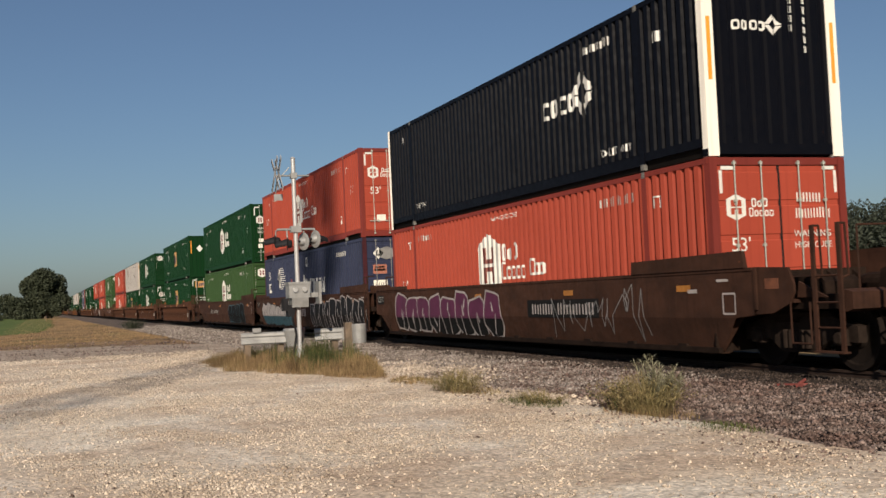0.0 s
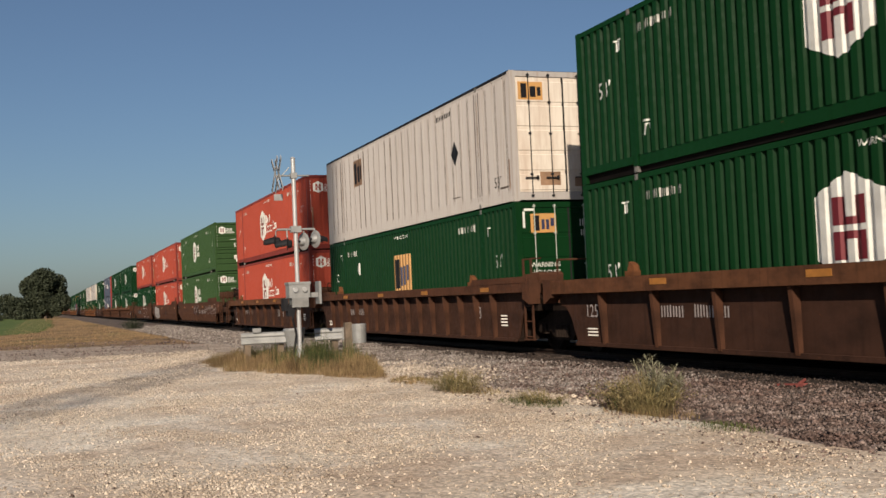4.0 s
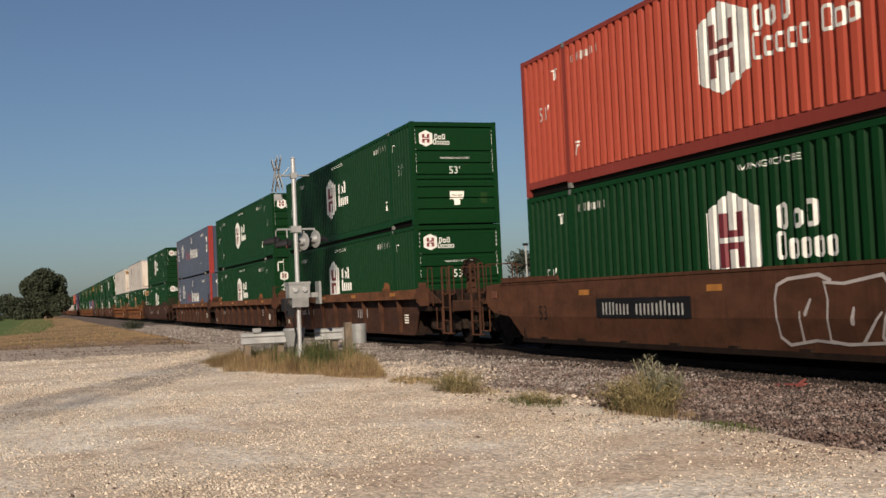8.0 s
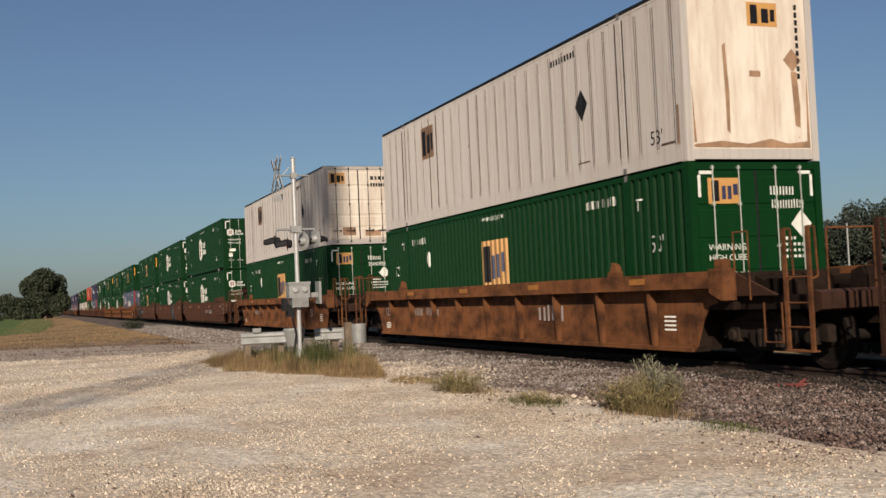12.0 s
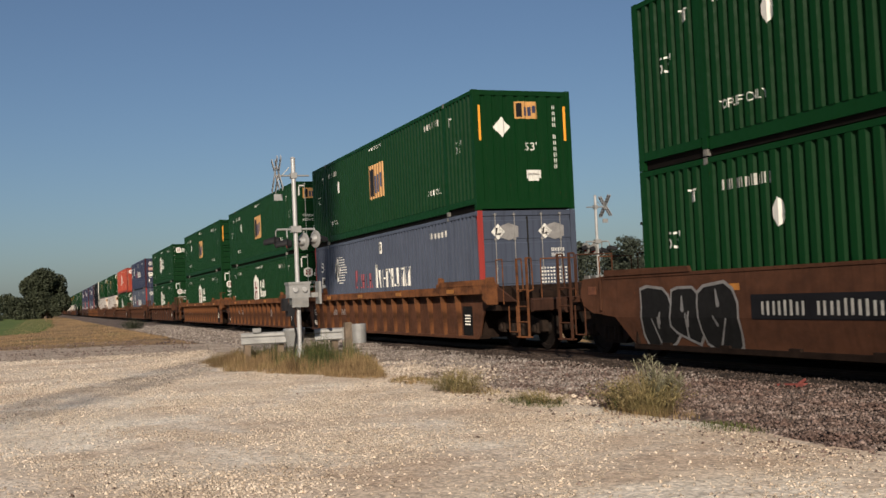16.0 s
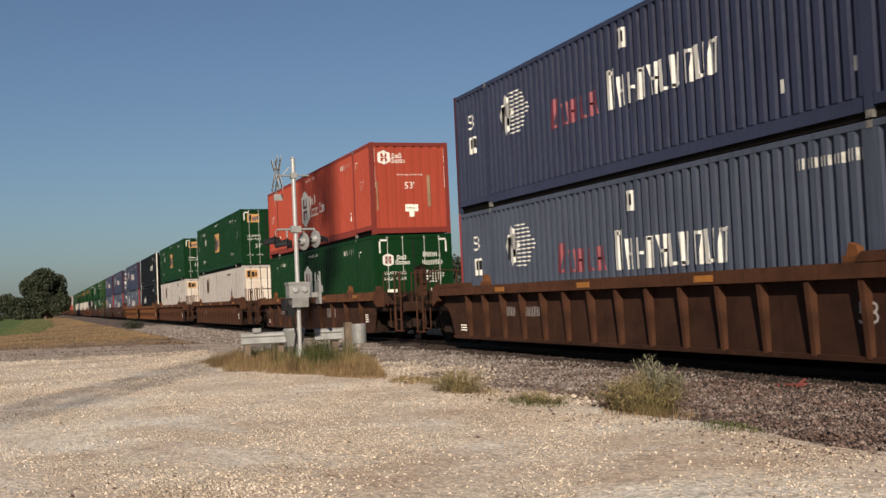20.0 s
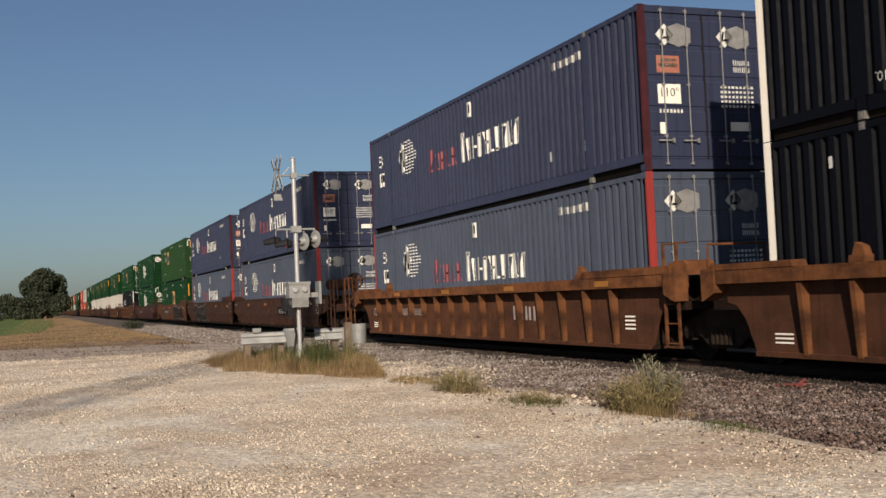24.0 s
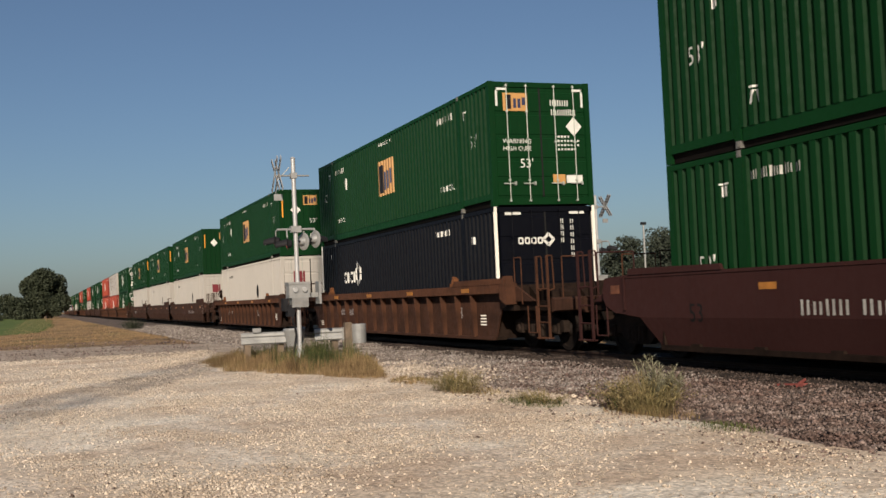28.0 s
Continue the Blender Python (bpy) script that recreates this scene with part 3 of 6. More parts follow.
        out.append(("label_plate", RED_MARK, [rect(-0.5, 2.0, 0.5, 0.5)] if end == "door" else [rect(0.5, 2.3, 0.3, 0.3)]))
    if w:
        out.append(("lettering", WHITE_MARK, w))
    return out


PAINTS = {"hub": GREEN, "hubl": LIGHT_GREEN, "hubo": ORANGE, "emp": EMERALD, "empl": MID_GREEN, "blue": BLUE, "navy": NAVY, "umax": BLACK, "white": WHITE, "grey": GREY}
SAID = {
    "hub": "dark green steel container, white hexagon emblem",
    "hubl": "faded light green container, white hexagon emblem",
    "hubo": "orange steel container, white hexagon emblem",
    "emp": "emerald green container, square amber emblem",
    "empl": "faded mid green container, square amber emblem",
    "blue": "weathered slate blue container, white lettering",
    "navy": "navy blue container, white and red lettering",
    "umax": "black steel container, white ring emblem",
    "white": "stained white ribbed container, small emblem",
    "grey": "pale grey smooth container, dark lettering",
}
ENDS = {"door": "closed rod-locked doors", "ribs": "horizontally ribbed end", "corr": "upright corrugated end", "plain": "plain rust-streaked end", "wdoor": "pale rod-locked doors"}
MADE = {}


def end_profile(end):
    if end == "corr":
        return pressed(-HW + 0.13, HW - 0.13, 0.29, 0.5, 0.13, 0.04), 0
    if end == "ribs":
        prof = [(0.2, 0.0)]
        for z in (0.41, 0.72, 1.03, 1.24, 1.38, 1.71, 2.05, 2.72):
            prof += [(z - 0.045, 0.0), (z - 0.03, 0.055), (z + 0.03, 0.055), (z + 0.045, 0.0)]
        return prof + [(2.78, 0.0)], 1
    return flat_profile(-HW, HW, 0.0), 0


def end_mesh(end):
    b = Build()
    prof, k = end_profile(end)
    x = -0.02
    for (a, da), (c, dc) in zip(prof, prof[1:]):
        if k == 0:
            b.face([(x - da, a, 0.2), (x - dc, c, 0.2), (x - dc, c, HIGH - 0.13), (x - da, a, HIGH - 0.13)])
        else:
            b.face([(x - da, -HW + 0.13, a), (x - da, HW - 0.13, a), (x - dc, HW - 0.13, c), (x - dc, -HW + 0.13, c)])
    b.box(x - 0.09, x - 0.07, -HW + 0.13, HW - 0.13, 0.2, HIGH - 0.13)
    return b.mesh("end_panel")


def door_mesh(s):
    """One door leaf with five pressed bands, s = -1 or 1."""
    b = Build()
    y0, y1 = sorted((s * 0.025, s * (HW - 0.15)))
    prof, z = [(-0.09, 0.21), (-0.035, 0.21)], 0.21
    for h in (0.42, 0.42, 0.52, 0.52, 0.52):
        prof += [(-0.035, z + 0.03), (-0.016, z + 0.045), (-0.016, z + h - 0.045), (-0.035, z + h - 0.03)]
        z += h + 0.02
    prof += [(-0.035, HIGH - 0.14), (-0.09, HIGH - 0.14)]
    b.slab(prof, y0, y1)
    return b.mesh("door")


def rod_mesh():
    b = Build()
    b.tube((0, 0, 0.1), (0, 0, HIGH - 0.06), 0.0115)
    for z in (0.12, 0.6, 1.5, 2.2, HIGH - 0.1):
        b.box(-0.03, 0.01, -0.028, 0.028, z - 0.02, z + 0.02)
    return b.mesh("locking_rod")


def handle_mesh():
    return Build().box(0.0, 0.02, -0.16, 0.16, -0.012, 0.012).box(-0.03, 0.015, 0.12, 0.16, -0.04, 0.04).mesh("door_handle")


def cast_mesh():
    b = Build().box(-0.075, 0.075, -0.03, 0.055, -0.058, 0.058)
    b.box(-0.03, 0.03, -0.036, -0.03, -0.04, 0.04)
    return b.mesh("corner_casting")


def roof_mesh():
    b = Build()
    prof = pressed(-LENGTH + 0.1, -0.1, 0.5, 0.6, 0.1, 0.02)
    for (x0, d0), (x1, d1) in zip(prof, prof[1:]):
        if x1 - x0 > 1e-5:
            b.face([(x0, -HW + 0.06, HIGH - 0.015 - d0), (x1, -HW + 0.06, HIGH - 0.015 - d1), (x1, HW - 0.06, HIGH - 0.015 - d1), (x0, HW - 0.06, HIGH - 0.015 - d0)])
    return b.mesh("roof")


def back_mesh():
    b = Build()
    prof = pressed(-HW + 0.13, HW - 0.13, 0.29, 0.5, 0.13, 0.04)
    for (a, da), (c, dc) in zip(prof, prof[1:]):
        b.face([(-LENGTH + 0.02 + da, a, 0.2), (-LENGTH + 0.02 + dc, c, 0.2), (-LENGTH + 0.02 + dc, c, HIGH - 0.13), (-LENGTH + 0.02 + da, a, HIGH - 0.13)])
    b.box(-LENGTH + 0.08, -LENGTH + 0.1, -HW + 0.13, HW - 0.13, 0.2, HIGH - 0.13)
    return b.mesh("rear_end")


def container(brand, end, mode, m):
    """A 53-foot box; its near end is at x = 0, its floor at z = 0."""
    key = (brand, end, mode)
    if key in MADE:
        return copy_thing(MADE[key], m)
    coat = PAINTS[brand]
    ob = thing("shipping_container", SAID[brand] + ", " + ENDS[end], "container", "containers on the train")
    MADE[key] = ob
    tinted = lambda name, make: shared((name, coat.name), lambda: make())
    style = {"white": "ribbed", "grey": "smooth"}.get(brand, "pressed")
    own_posts = brand in ("blue", "navy", "umax")
    frame_coat = CRIMSON if brand == "hubo" else coat
    part("frame", shared(("frame" + str(own_posts), frame_coat.name), lambda: frame_mesh(not own_posts)), frame_coat, ob, "duller crimson frame rails" if brand == "hubo" else "")
    near = part("side_panel", tinted("near", lambda: side_mesh(style, -1)), coat, ob)
    part("side_panel", tinted("off", lambda: side_mesh(style, 1)), coat, ob)
    part("roof", tinted("roof", roof_mesh), coat, ob)
    part("floor", shared("floor", lambda: Build().box(-LENGTH + 0.1, -0.1, -HW + 0.07, HW - 0.07, 0.006, 0.16).mesh("floor")), STEEL, ob)
    part("rear_end", tinted("rear", back_mesh), coat, ob)
    if brand == "white":
        part("roof_edge", shared("roof_edge", lambda: Build().box(-LENGTH + 0.05, -0.05, -HW - 0.004, HW + 0.004, HIGH - 0.06, HIGH + 0.006).mesh("roof_edge")), LAMP_BLACK, ob, "black roof edge")
        part("bottom_rail", shared("white_rail", lambda: Build().box(-LENGTH + 0.16, -0.16, -HW + 0.002, -HW + 0.06, 0.02, 0.3).mesh("bottom_rail")), coat, ob)
    if own_posts:
        part("corner_post", Build().box(-LENGTH - 0.003, -LENGTH + (0.15 if brand == "umax" else 0.1), -HW - 0.003, -HW + 0.13, 0.0, HIGH), WHITE_POST if brand == "umax" else DULL_POST if brand == "navy" else RED_POST, ob)
        for s in (-1, 1):
            post = Build().box(-0.15 if brand == "umax" and end == "corr" else -0.05 if brand == "umax" else -0.055, 0, *sorted((s * HW, s * (HW - ((0.28 if end == "corr" else 0.13) if brand != "umax" else 0.2 if end == "corr" else 0.07)))), 0, HIGH)
            if brand != "umax" and s > 0:
                part("corner_post", post, coat, ob)
                continue
            p = part("corner_post", post, WHITE_POST if brand == "umax" else DULL_POST if brand == "navy" else RED_POST, ob, "white-painted post" if brand == "umax" else "red-painted post")
            if brand == "umax" and end == "corr":
                part("yellow_strip", Build().box(0.001, 0.005, s * 1.19 - 0.035, s * 1.19 + 0.035, 1.2, 2.2), YELLOW_MARK, p)
    for s in (-1, 1):
        for z in (0.06, HIGH - 0.06):
            c = part("corner_casting", shared(("cast", frame_coat.name), cast_mesh), frame_coat, ob)
            c.matrix_basis = pose(-0.085, s * (HW - 0.028), z, 0, 0, 0 if s < 0 else 180)
    for x in POSTS:
        for z in (0.06, HIGH - 0.06):
            c = part("corner_casting", shared("cast", cast_mesh), CAST, ob)
            c.matrix_basis = pose(x, -HW + 0.026, z) @ Matrix.Diagonal((0.72, 1.0, 0.9, 1.0))
    # near end
    prof, k = end_profile(end)
    if end in ("door", "wdoor"):
        holder = None
        for s in (-1, 1):
            d = part("door", tinted("door" + str(s), lambda s=s: door_mesh(s)), RUSTY_WHITE if brand == "white" else coat, ob)
            holder = holder or d
            for u in (0.36, 0.86):
                rod_coat = GHOST if brand in ("blue", "navy") else coat if own_posts else LAMP_BLACK if brand == "white" else None
                r = part("locking_rod", *((tinted("rod", rod_mesh), rod_coat) if rod_coat else (shared("rod", rod_mesh), ROD)), d)
                r.matrix_basis = pose(0.022, s * u, 0)
                h = part("door_handle", *((tinted("handle", handle_mesh), rod_coat) if rod_coat else (shared("handle", handle_mesh), ROD)), d)
                h.matrix_basis = pose(0.025, s * u, 0.52)
        part("door_gasket", shared("gasket", lambda: Build().box(-0.085, -0.03, -0.024, 0.024, 0.21, HIGH - 0.14).mesh("door_gasket")), GASKET, ob)
        lift = -0.013
    else:
        holder = part("end_panel", tinted("end" + end, lambda: end_mesh(end)), RUSTY_WHITE if end == "plain" else coat, ob)
        lift = -0.017
    for name, material, polys in end_marks(brand, "door" if end in ("door", "wdoor") else end):
        def make(polys=polys):
            b = Build()
            for f in laid(polys, prof, k):
                b.face([(lift - d + (0.002 if "core" in name or "detail" in name or "figures" in name else 0), u, v) for u, v, d in f])
            return b.mesh(name)
        part(name, shared(("end", brand, end in ("door", "wdoor"), end, name), make), material, holder)
    sp = side_profile(style)
    for name, material, polys in side_marks(brand, mode):
        def make(polys=polys):
            b = Build()
            up = 0.013 if "figures" in name else 0.007 if "core" in name or "detail" in name else 0.01 if name == "lettering" and brand in ("blue", "navy") else 0.004
            for f in laid(polys, sp, 0):
                b.face([(u, -SIDE_Y + d - up, v) for u, v, d in f])
            return b.mesh(name)
        part(name, shared(("side", brand, mode, name), make), material, near)
    ob.matrix_basis = m
    return ob


# ---- well cars ----
CY = 1.5
RIM, SILL = 1.42, 0.22
LEAN = [(0.0, 0.13), (SILL, 0.13), (0.74, 0.0), (3.0, 0.0)]


def truck_parts(car, x, coat):
    """A two-axle truck under the car's end, about x."""
    t = part("truck", shared("bolster", lambda: Build().box(-0.22, 0.22, -0.98, 0.98, 0.42, 0.66).box(-0.35, 0.35, -0.3, 0.3, 0.6, 0.72).mesh("truck")), STEEL, car)
    t.matrix_basis = pose(x, 0, 0)

    def side_frame():
        b = Build()
        pts = [(-1.2, 0.4), (-1.2, 0.62), (-0.85, 0.7), (-0.4, 0.86), (0.4, 0.86), (0.85, 0.7), (1.2, 0.62), (1.2, 0.4), (0.62, 0.42), (0.36, 0.24), (-0.36, 0.24), (-0.62, 0.42)]
        b.slab(pts, -0.07, 0.07)
        for s in (-1, 1):
            b.box(s * 0.89 - 0.13, s * 0.89 + 0.13, -0.12, 0.1, 0.36, 0.58)
            b.lathe([(-0.16, 0.07), (-0.12, 0.1), (0.0, 0.1)], (s * 0.89, 0, 0.457), "y", 12)
        for i in range(5):
            b.tube((-0.24 + i * 0.12, -0.09, 0.3), (-0.24 + i * 0.12, -0.09, 0.56), 0.05)
        return b.mesh("side_frame")

    def wheelset():
        b = Build().tube((0, -1.0, 0), (0, 1.0, 0), 0.08, n=12)
        for s in (-1, 1):
            b.lathe([(s * 0.68, 0.485), (s * 0.715, 0.485), (s * 0.72, 0.457), (s * 0.82, 0.452), (s * 0.82, 0.38), (s * 0.79, 0.36), (s * 0.77, 0.16), (s * 0.84, 0.13)], (0, 0, 0), "y", 24)
        return b.mesh("wheelset")
    for s in (-1, 1):
        f = part("side_frame", shared("side_frame", side_frame), TRUCK, t)
        f.matrix_basis = pose(0, s * 0.99, 0, 0, 0, 0 if s < 0 else 180)
        w = part("wheelset", shared("wheelset", wheelset), WHEEL, t)
        w.matrix_basis = pose(s * 0.89, 0, 0.457)
    part("brake_beam", shared("brake_beam", lambda: Build().box(-0.5, -0.42, -0.8, 0.8, 0.34, 0.42).box(0.42, 0.5, -0.8, 0.8, 0.34, 0.42).tube((-0.46, 0, 0.38), (0.46, 0, 0.5), 0.03).mesh("brake_beam")), STEEL, t)


def rib_mesh():
    """A tapering upright stiffener, deeper at the top."""
    b = Build()
    k = [(-1.45, SILL + 0.06), (-1.53, SILL + 0.02), (-1.6, RIM - 0.2), (-1.45, RIM - 0.17)]
    n = len(k)
    b.v = [(-0.045, y, z) for y, z in k] + [(0.045, y, z) for y, z in k]
    b.f = [tuple(range(n)), tuple(reversed(range(n, 2 * n)))] + [(i, n + i, n + (i + 1) % n, (i + 1) % n) for i in range(n)]
    return b.mesh("rib")


def well_car(style, coat, near, far, m, gear=1):
    """One well unit; its near container end is at x = 0, the rail head at z = 0. near and far: C coupled, A articulated;
    gear: 0 bare end, 1 a brake wheel, 2 a reservoir as well."""
    key = ("car", style, coat.name, near, far, gear)
    if key in MADE:
        return copy_thing(MADE[key], m)
    colour = {"boxcar_brown": "brown", "rust_brown": "rusty brown", "rusty_ochre": "rusty ochre", "dark_maroon": "dark maroon"}[coat.name]
    kind = {"S": "smooth-sided", "R": "rib-sided", "F": "flange-topped rib-sided"}[style]
    car = thing("well_car", colour + " " + kind + " double-stack well car on the rails", "rail car", "cars of the train")
    MADE[key] = car
    L = LENGTH
    tinted = lambda name, make: shared((name, coat.name), make)
    # rusted flanges and ribs take a lighter coat than the wall behind them
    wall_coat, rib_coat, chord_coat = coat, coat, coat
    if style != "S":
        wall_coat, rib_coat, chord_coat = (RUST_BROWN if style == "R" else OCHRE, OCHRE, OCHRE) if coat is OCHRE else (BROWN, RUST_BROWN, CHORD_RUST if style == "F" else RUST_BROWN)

    def side(s):
        b = Build()
        if style == "S":
            pts = [(-L - 0.75, 0.74), (-L - 0.22, SILL), (0.22, SILL), (0.75, 0.74), (1.2, 0.78), (1.2, RIM), (-L - 1.2, RIM), (-L - 1.2, 0.78)]
            for f in laid([pts], LEAN, 1):
                b.face([(x, s * (CY - d), z) for x, z, d in f])
            b.slab(pts, *sorted((s * (CY - 0.135), s * (CY - 0.145))))
            b.box(-L - 0.2, 0.2, *sorted((s * (CY - 0.115), s * (CY - 0.25))), SILL - 0.03, SILL + 0.012)
        else:
            y0, y1 = sorted((s * (CY - 0.04), s * (CY - 0.08)))
            pts = [(-L - 0.85, 0.97), (-L - 0.62, 0.92), (-L - 0.42, 0.72), (-L - 0.18, SILL), (0.18, SILL), (0.42, 0.72), (0.62, 0.92), (0.85, 0.97), (0.85, RIM - 0.02), (-L - 0.85, RIM - 0.02)]
            b.slab(pts, y0, y1)
            b.box(-L - 0.15, 0.15, *sorted((s * (CY + 0.02), s * (CY - 0.12))), SILL - 0.02, SILL + 0.05)
        return b.mesh("side_wall")

    def chord(s):
        if style == "S":
            prof = [(CY + 0.012, RIM), (CY + 0.012, RIM + 0.05), (CY - 0.14, RIM + 0.05), (CY - 0.14, RIM)]
        else:
            w, low = (0.12, 0.17) if style == "R" else (0.14, 0.23)
            prof = [(CY + w, RIM - low), (CY + w, RIM + 0.03), (CY - 0.16, RIM + 0.03), (CY - 0.16, RIM - 0.2), (CY - 0.13, RIM - 0.2), (CY - 0.13, RIM - 0.03), (CY + w - 0.04, RIM - 0.03), (CY + w - 0.04, RIM - low)]
        k, b = len(prof), Build()
        b.v = [(x, s * y, z) for x in (-L - 1.18, 1.18) for y, z in prof]
        b.f = [tuple(range(k)), tuple(range(k, 2 * k))] + [(i, k + i, k + (i + 1) % k, (i + 1) % k) for i in range(k)]
        return b.mesh("top_chord")
    for s in (-1, 1):
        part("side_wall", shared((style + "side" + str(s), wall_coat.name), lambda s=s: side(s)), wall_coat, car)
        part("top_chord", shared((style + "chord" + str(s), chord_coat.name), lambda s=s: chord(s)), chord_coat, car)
    if style != "S":
        n = 15 if style == "R" else 9
        for i in range(n):
            x = -0.95 - i * (L - 1.9) / (n - 1)
            for s in (-1, 1):
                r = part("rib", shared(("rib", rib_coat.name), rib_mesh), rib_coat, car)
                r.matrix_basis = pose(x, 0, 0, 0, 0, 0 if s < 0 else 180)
        for x in (-2.1, -L + 2.1):
            g = part("guide_bracket", shared("bracket", lambda: Build().box(-0.16, 0.12, -CY - 0.1, -CY + 0.05, RIM + 0.03, RIM + 0.12).slab([(-0.14, RIM + 0.12), (0.1, RIM + 0.12), (0.05, RIM + 0.23), (-0.08, RIM + 0.28)], -CY - 0.06, -CY + 0.05).mesh("guide_bracket")), OCHRE, car)
            g.matrix_basis = pose(x, 0, 0)
        if style == "R":
            for k, (x0, x1, h) in enumerate(((-2.0, 1.1, 0.16), (-L - 1.1, -L + 0.9, 0.12))):
                part("walkway", tinted("walk" + str(k), lambda x0=x0, x1=x1, h=h: Build().slab([(x0, RIM + 0.03), (x1, RIM + 0.03), (x1 - 0.04, RIM + h), (x0 + 0.1, RIM + h)], -CY - 0.13, -CY + 0.12).mesh("walkway")), coat, car)
    else:
        for x0, x1 in ((-2.15, 1.05), (-L - 1.05, -L + 1.7)):
            for s in (-1, 1):
                y0, y1 = sorted((s * (CY + 0.03), s * (CY - 0.03)))
                part("guide_plate", tinted("hump" + str(x0) + str(s), lambda x0=x0, x1=x1, y0=y0, y1=y1: Build().slab([(x0, RIM + 0.05), (x1, RIM + 0.05), (x1 - 0.05, RIM + (0.3 if x0 > -5 else 0.14)), (x0 + 0.02, RIM + (0.26 if x0 > -5 else 0.16))], y0, y1).mesh("guide_plate")), coat, car)

    def well_floor():
        b = Build()
        for i in range(10):
            x = -0.8 - i * (L - 1.6) / 9
            b.box(x - 0.12, x + 0.12, -CY + 0.05, CY - 0.05, SILL - 0.02, SILL + 0.1)
        for s in (-1, 1):
            b.box(-L - 0.2, 0.2, *sorted((s * (CY - 0.05), s * (CY - 0.3))), SILL - 0.02, SILL + 0.06)
        return b.mesh("well_floor")
    part("well_floor", shared("well_floor", well_floor), GRIME, car)

    def bulkhead():
        b = Build().box(-0.06, 0.06, -CY + 0.05, CY - 0.05, 0.75, RIM).box(-0.12, -0.08, -CY + 0.06, CY - 0.06, SILL, 0.78)
        b.slab([(0.06, 0.85), (0.9, 0.85), (0.9, 1.05), (0.06, RIM - 0.05)], -0.35, 0.35)
        b.box(0.06, 1.0, -CY + 0.05, CY - 0.05, 0.86, 0.98)
        for y in (-1.1, -0.6, 0.6, 1.1):
            b.slab([(0.06, 0.98), (0.7, 0.98), (0.06, RIM - 0.02)], y - 0.03, y + 0.03)
        return b.mesh("bulkhead")
    for x, turn in ((0.22, 0), (-L - 0.22, 180)):
        p = part("bulkhead", shared("bulkhead", bulkhead), GRIME, car)
        p.matrix_basis = pose(x, 0, 0, 0, 0, turn)

    pieces = {
        "end_platform": lambda: Build().box(0.95, 3.05, -1.2, 1.2, 0.94, 1.0),
        "draft_sill": lambda: Build().box(0.9, 3.1, -0.28, 0.28, 0.62, 0.94),
        "end_sill": lambda: Build().slab([(2.95, 0.82), (3.1, 0.86), (3.1, 1.08), (2.95, 1.12)], -1.4, 1.4),
        "equipment_box": lambda: Build().slab([(1.2, 1.0), (2.0, 1.0), (2.0, 1.22), (1.9, 1.3), (1.3, 1.3), (1.2, 1.22)], -0.9, -0.3),
        "air_tank": lambda: Build().lathe([(1.2, 0.06), (1.26, 0.14), (1.34, 0.16), (2.26, 0.16), (2.34, 0.14), (2.4, 0.06)], (0, 0.5, 1.17), "x", 14),
        "brake_cylinder": lambda: Build().lathe([(1.1, 0.1), (1.14, 0.13), (1.6, 0.13), (1.64, 0.05), (2.3, 0.04)], (0, -1.05, 0.78), "x", 12),
        "control_valve": lambda: Build().slab([(2.25, 1.0), (2.6, 1.0), (2.6, 1.3), (2.5, 1.42), (2.3, 1.36)], -0.2, 0.15),
    }
    for sgn, tag_ in ((-1, "a"), (1, "b")):
        pieces["side_sill" + tag_] = lambda s=sgn: Build().box(0.9, 2.95, *sorted((s * 1.32, s * 1.2)), 0.86, 1.06)
        pieces["gusset" + tag_] = lambda s=sgn: Build().slab([(0.9, 1.06), (2.2, 1.06), (0.9, RIM + 0.1)], *sorted((s * 1.42, s * 1.36)))

    def ladder():
        b = Build()
        for x in (2.48, 2.98):
            b.box(x - 0.035, x + 0.035, -1.49, -1.46, 0.3, 1.98)
            b.pipe([(x, -1.475, 1.97), (x, -1.36, 1.97), (x, -1.34, 1.3), (x, -1.46, 1.26)], 0.016)
        for z in (0.62, 0.95, 1.3):
            b.tube((2.48, -1.475, z), (2.98, -1.475, z), 0.014)
        b.box(2.445, 3.015, -1.52, -1.4, 0.29, 0.315)
        return b.mesh("ladder")

    def rail(pts, r=0.014):
        return lambda: Build().pipe(pts, r).mesh("handrail")
    grabs = ([(1.25, -1.42, 1.0), (1.25, -1.42, 2.0), (1.6, -1.42, 2.0), (1.6, -1.42, 1.0)], [(2.9, -1.1, 1.0), (2.9, -1.1, 1.95), (2.9, -0.3, 1.95), (2.9, -0.3, 1.0)], [(2.9, 0.3, 1.0), (2.9, 0.3, 1.95), (2.9, 1.1, 1.95), (2.9, 1.1, 1.0)])

    def step():
        return Build().pipe([(1.95, -1.46, 0.96), (1.95, -1.46, 0.4), (2.35, -1.46, 0.4), (2.35, -1.46, 0.96)], 0.015).mesh("sill_step")

    def brake():
        b, ring = Build(), [(math.cos(0.349 * i) * 0.28, math.sin(0.349 * i) * 0.28) for i in range(19)]
        b.pipe([(0, y, z) for y, z in ring], 0.022).lathe([(-0.08, 0.07), (0.03, 0.06)], (0, 0, 0), "x", 10)
        for i in range(5):
            b.tube((0.0, 0, 0), (0, math.cos(i * 1.2566) * 0.28, math.sin(i * 1.2566) * 0.28), 0.02)
        b.slab([(-0.3, -0.16), (-0.07, -0.2), (-0.07, 0.2), (-0.22, 0.24), (-0.3, 0.1)], -0.17, 0.13)
        return b.mesh("brake_wheel")

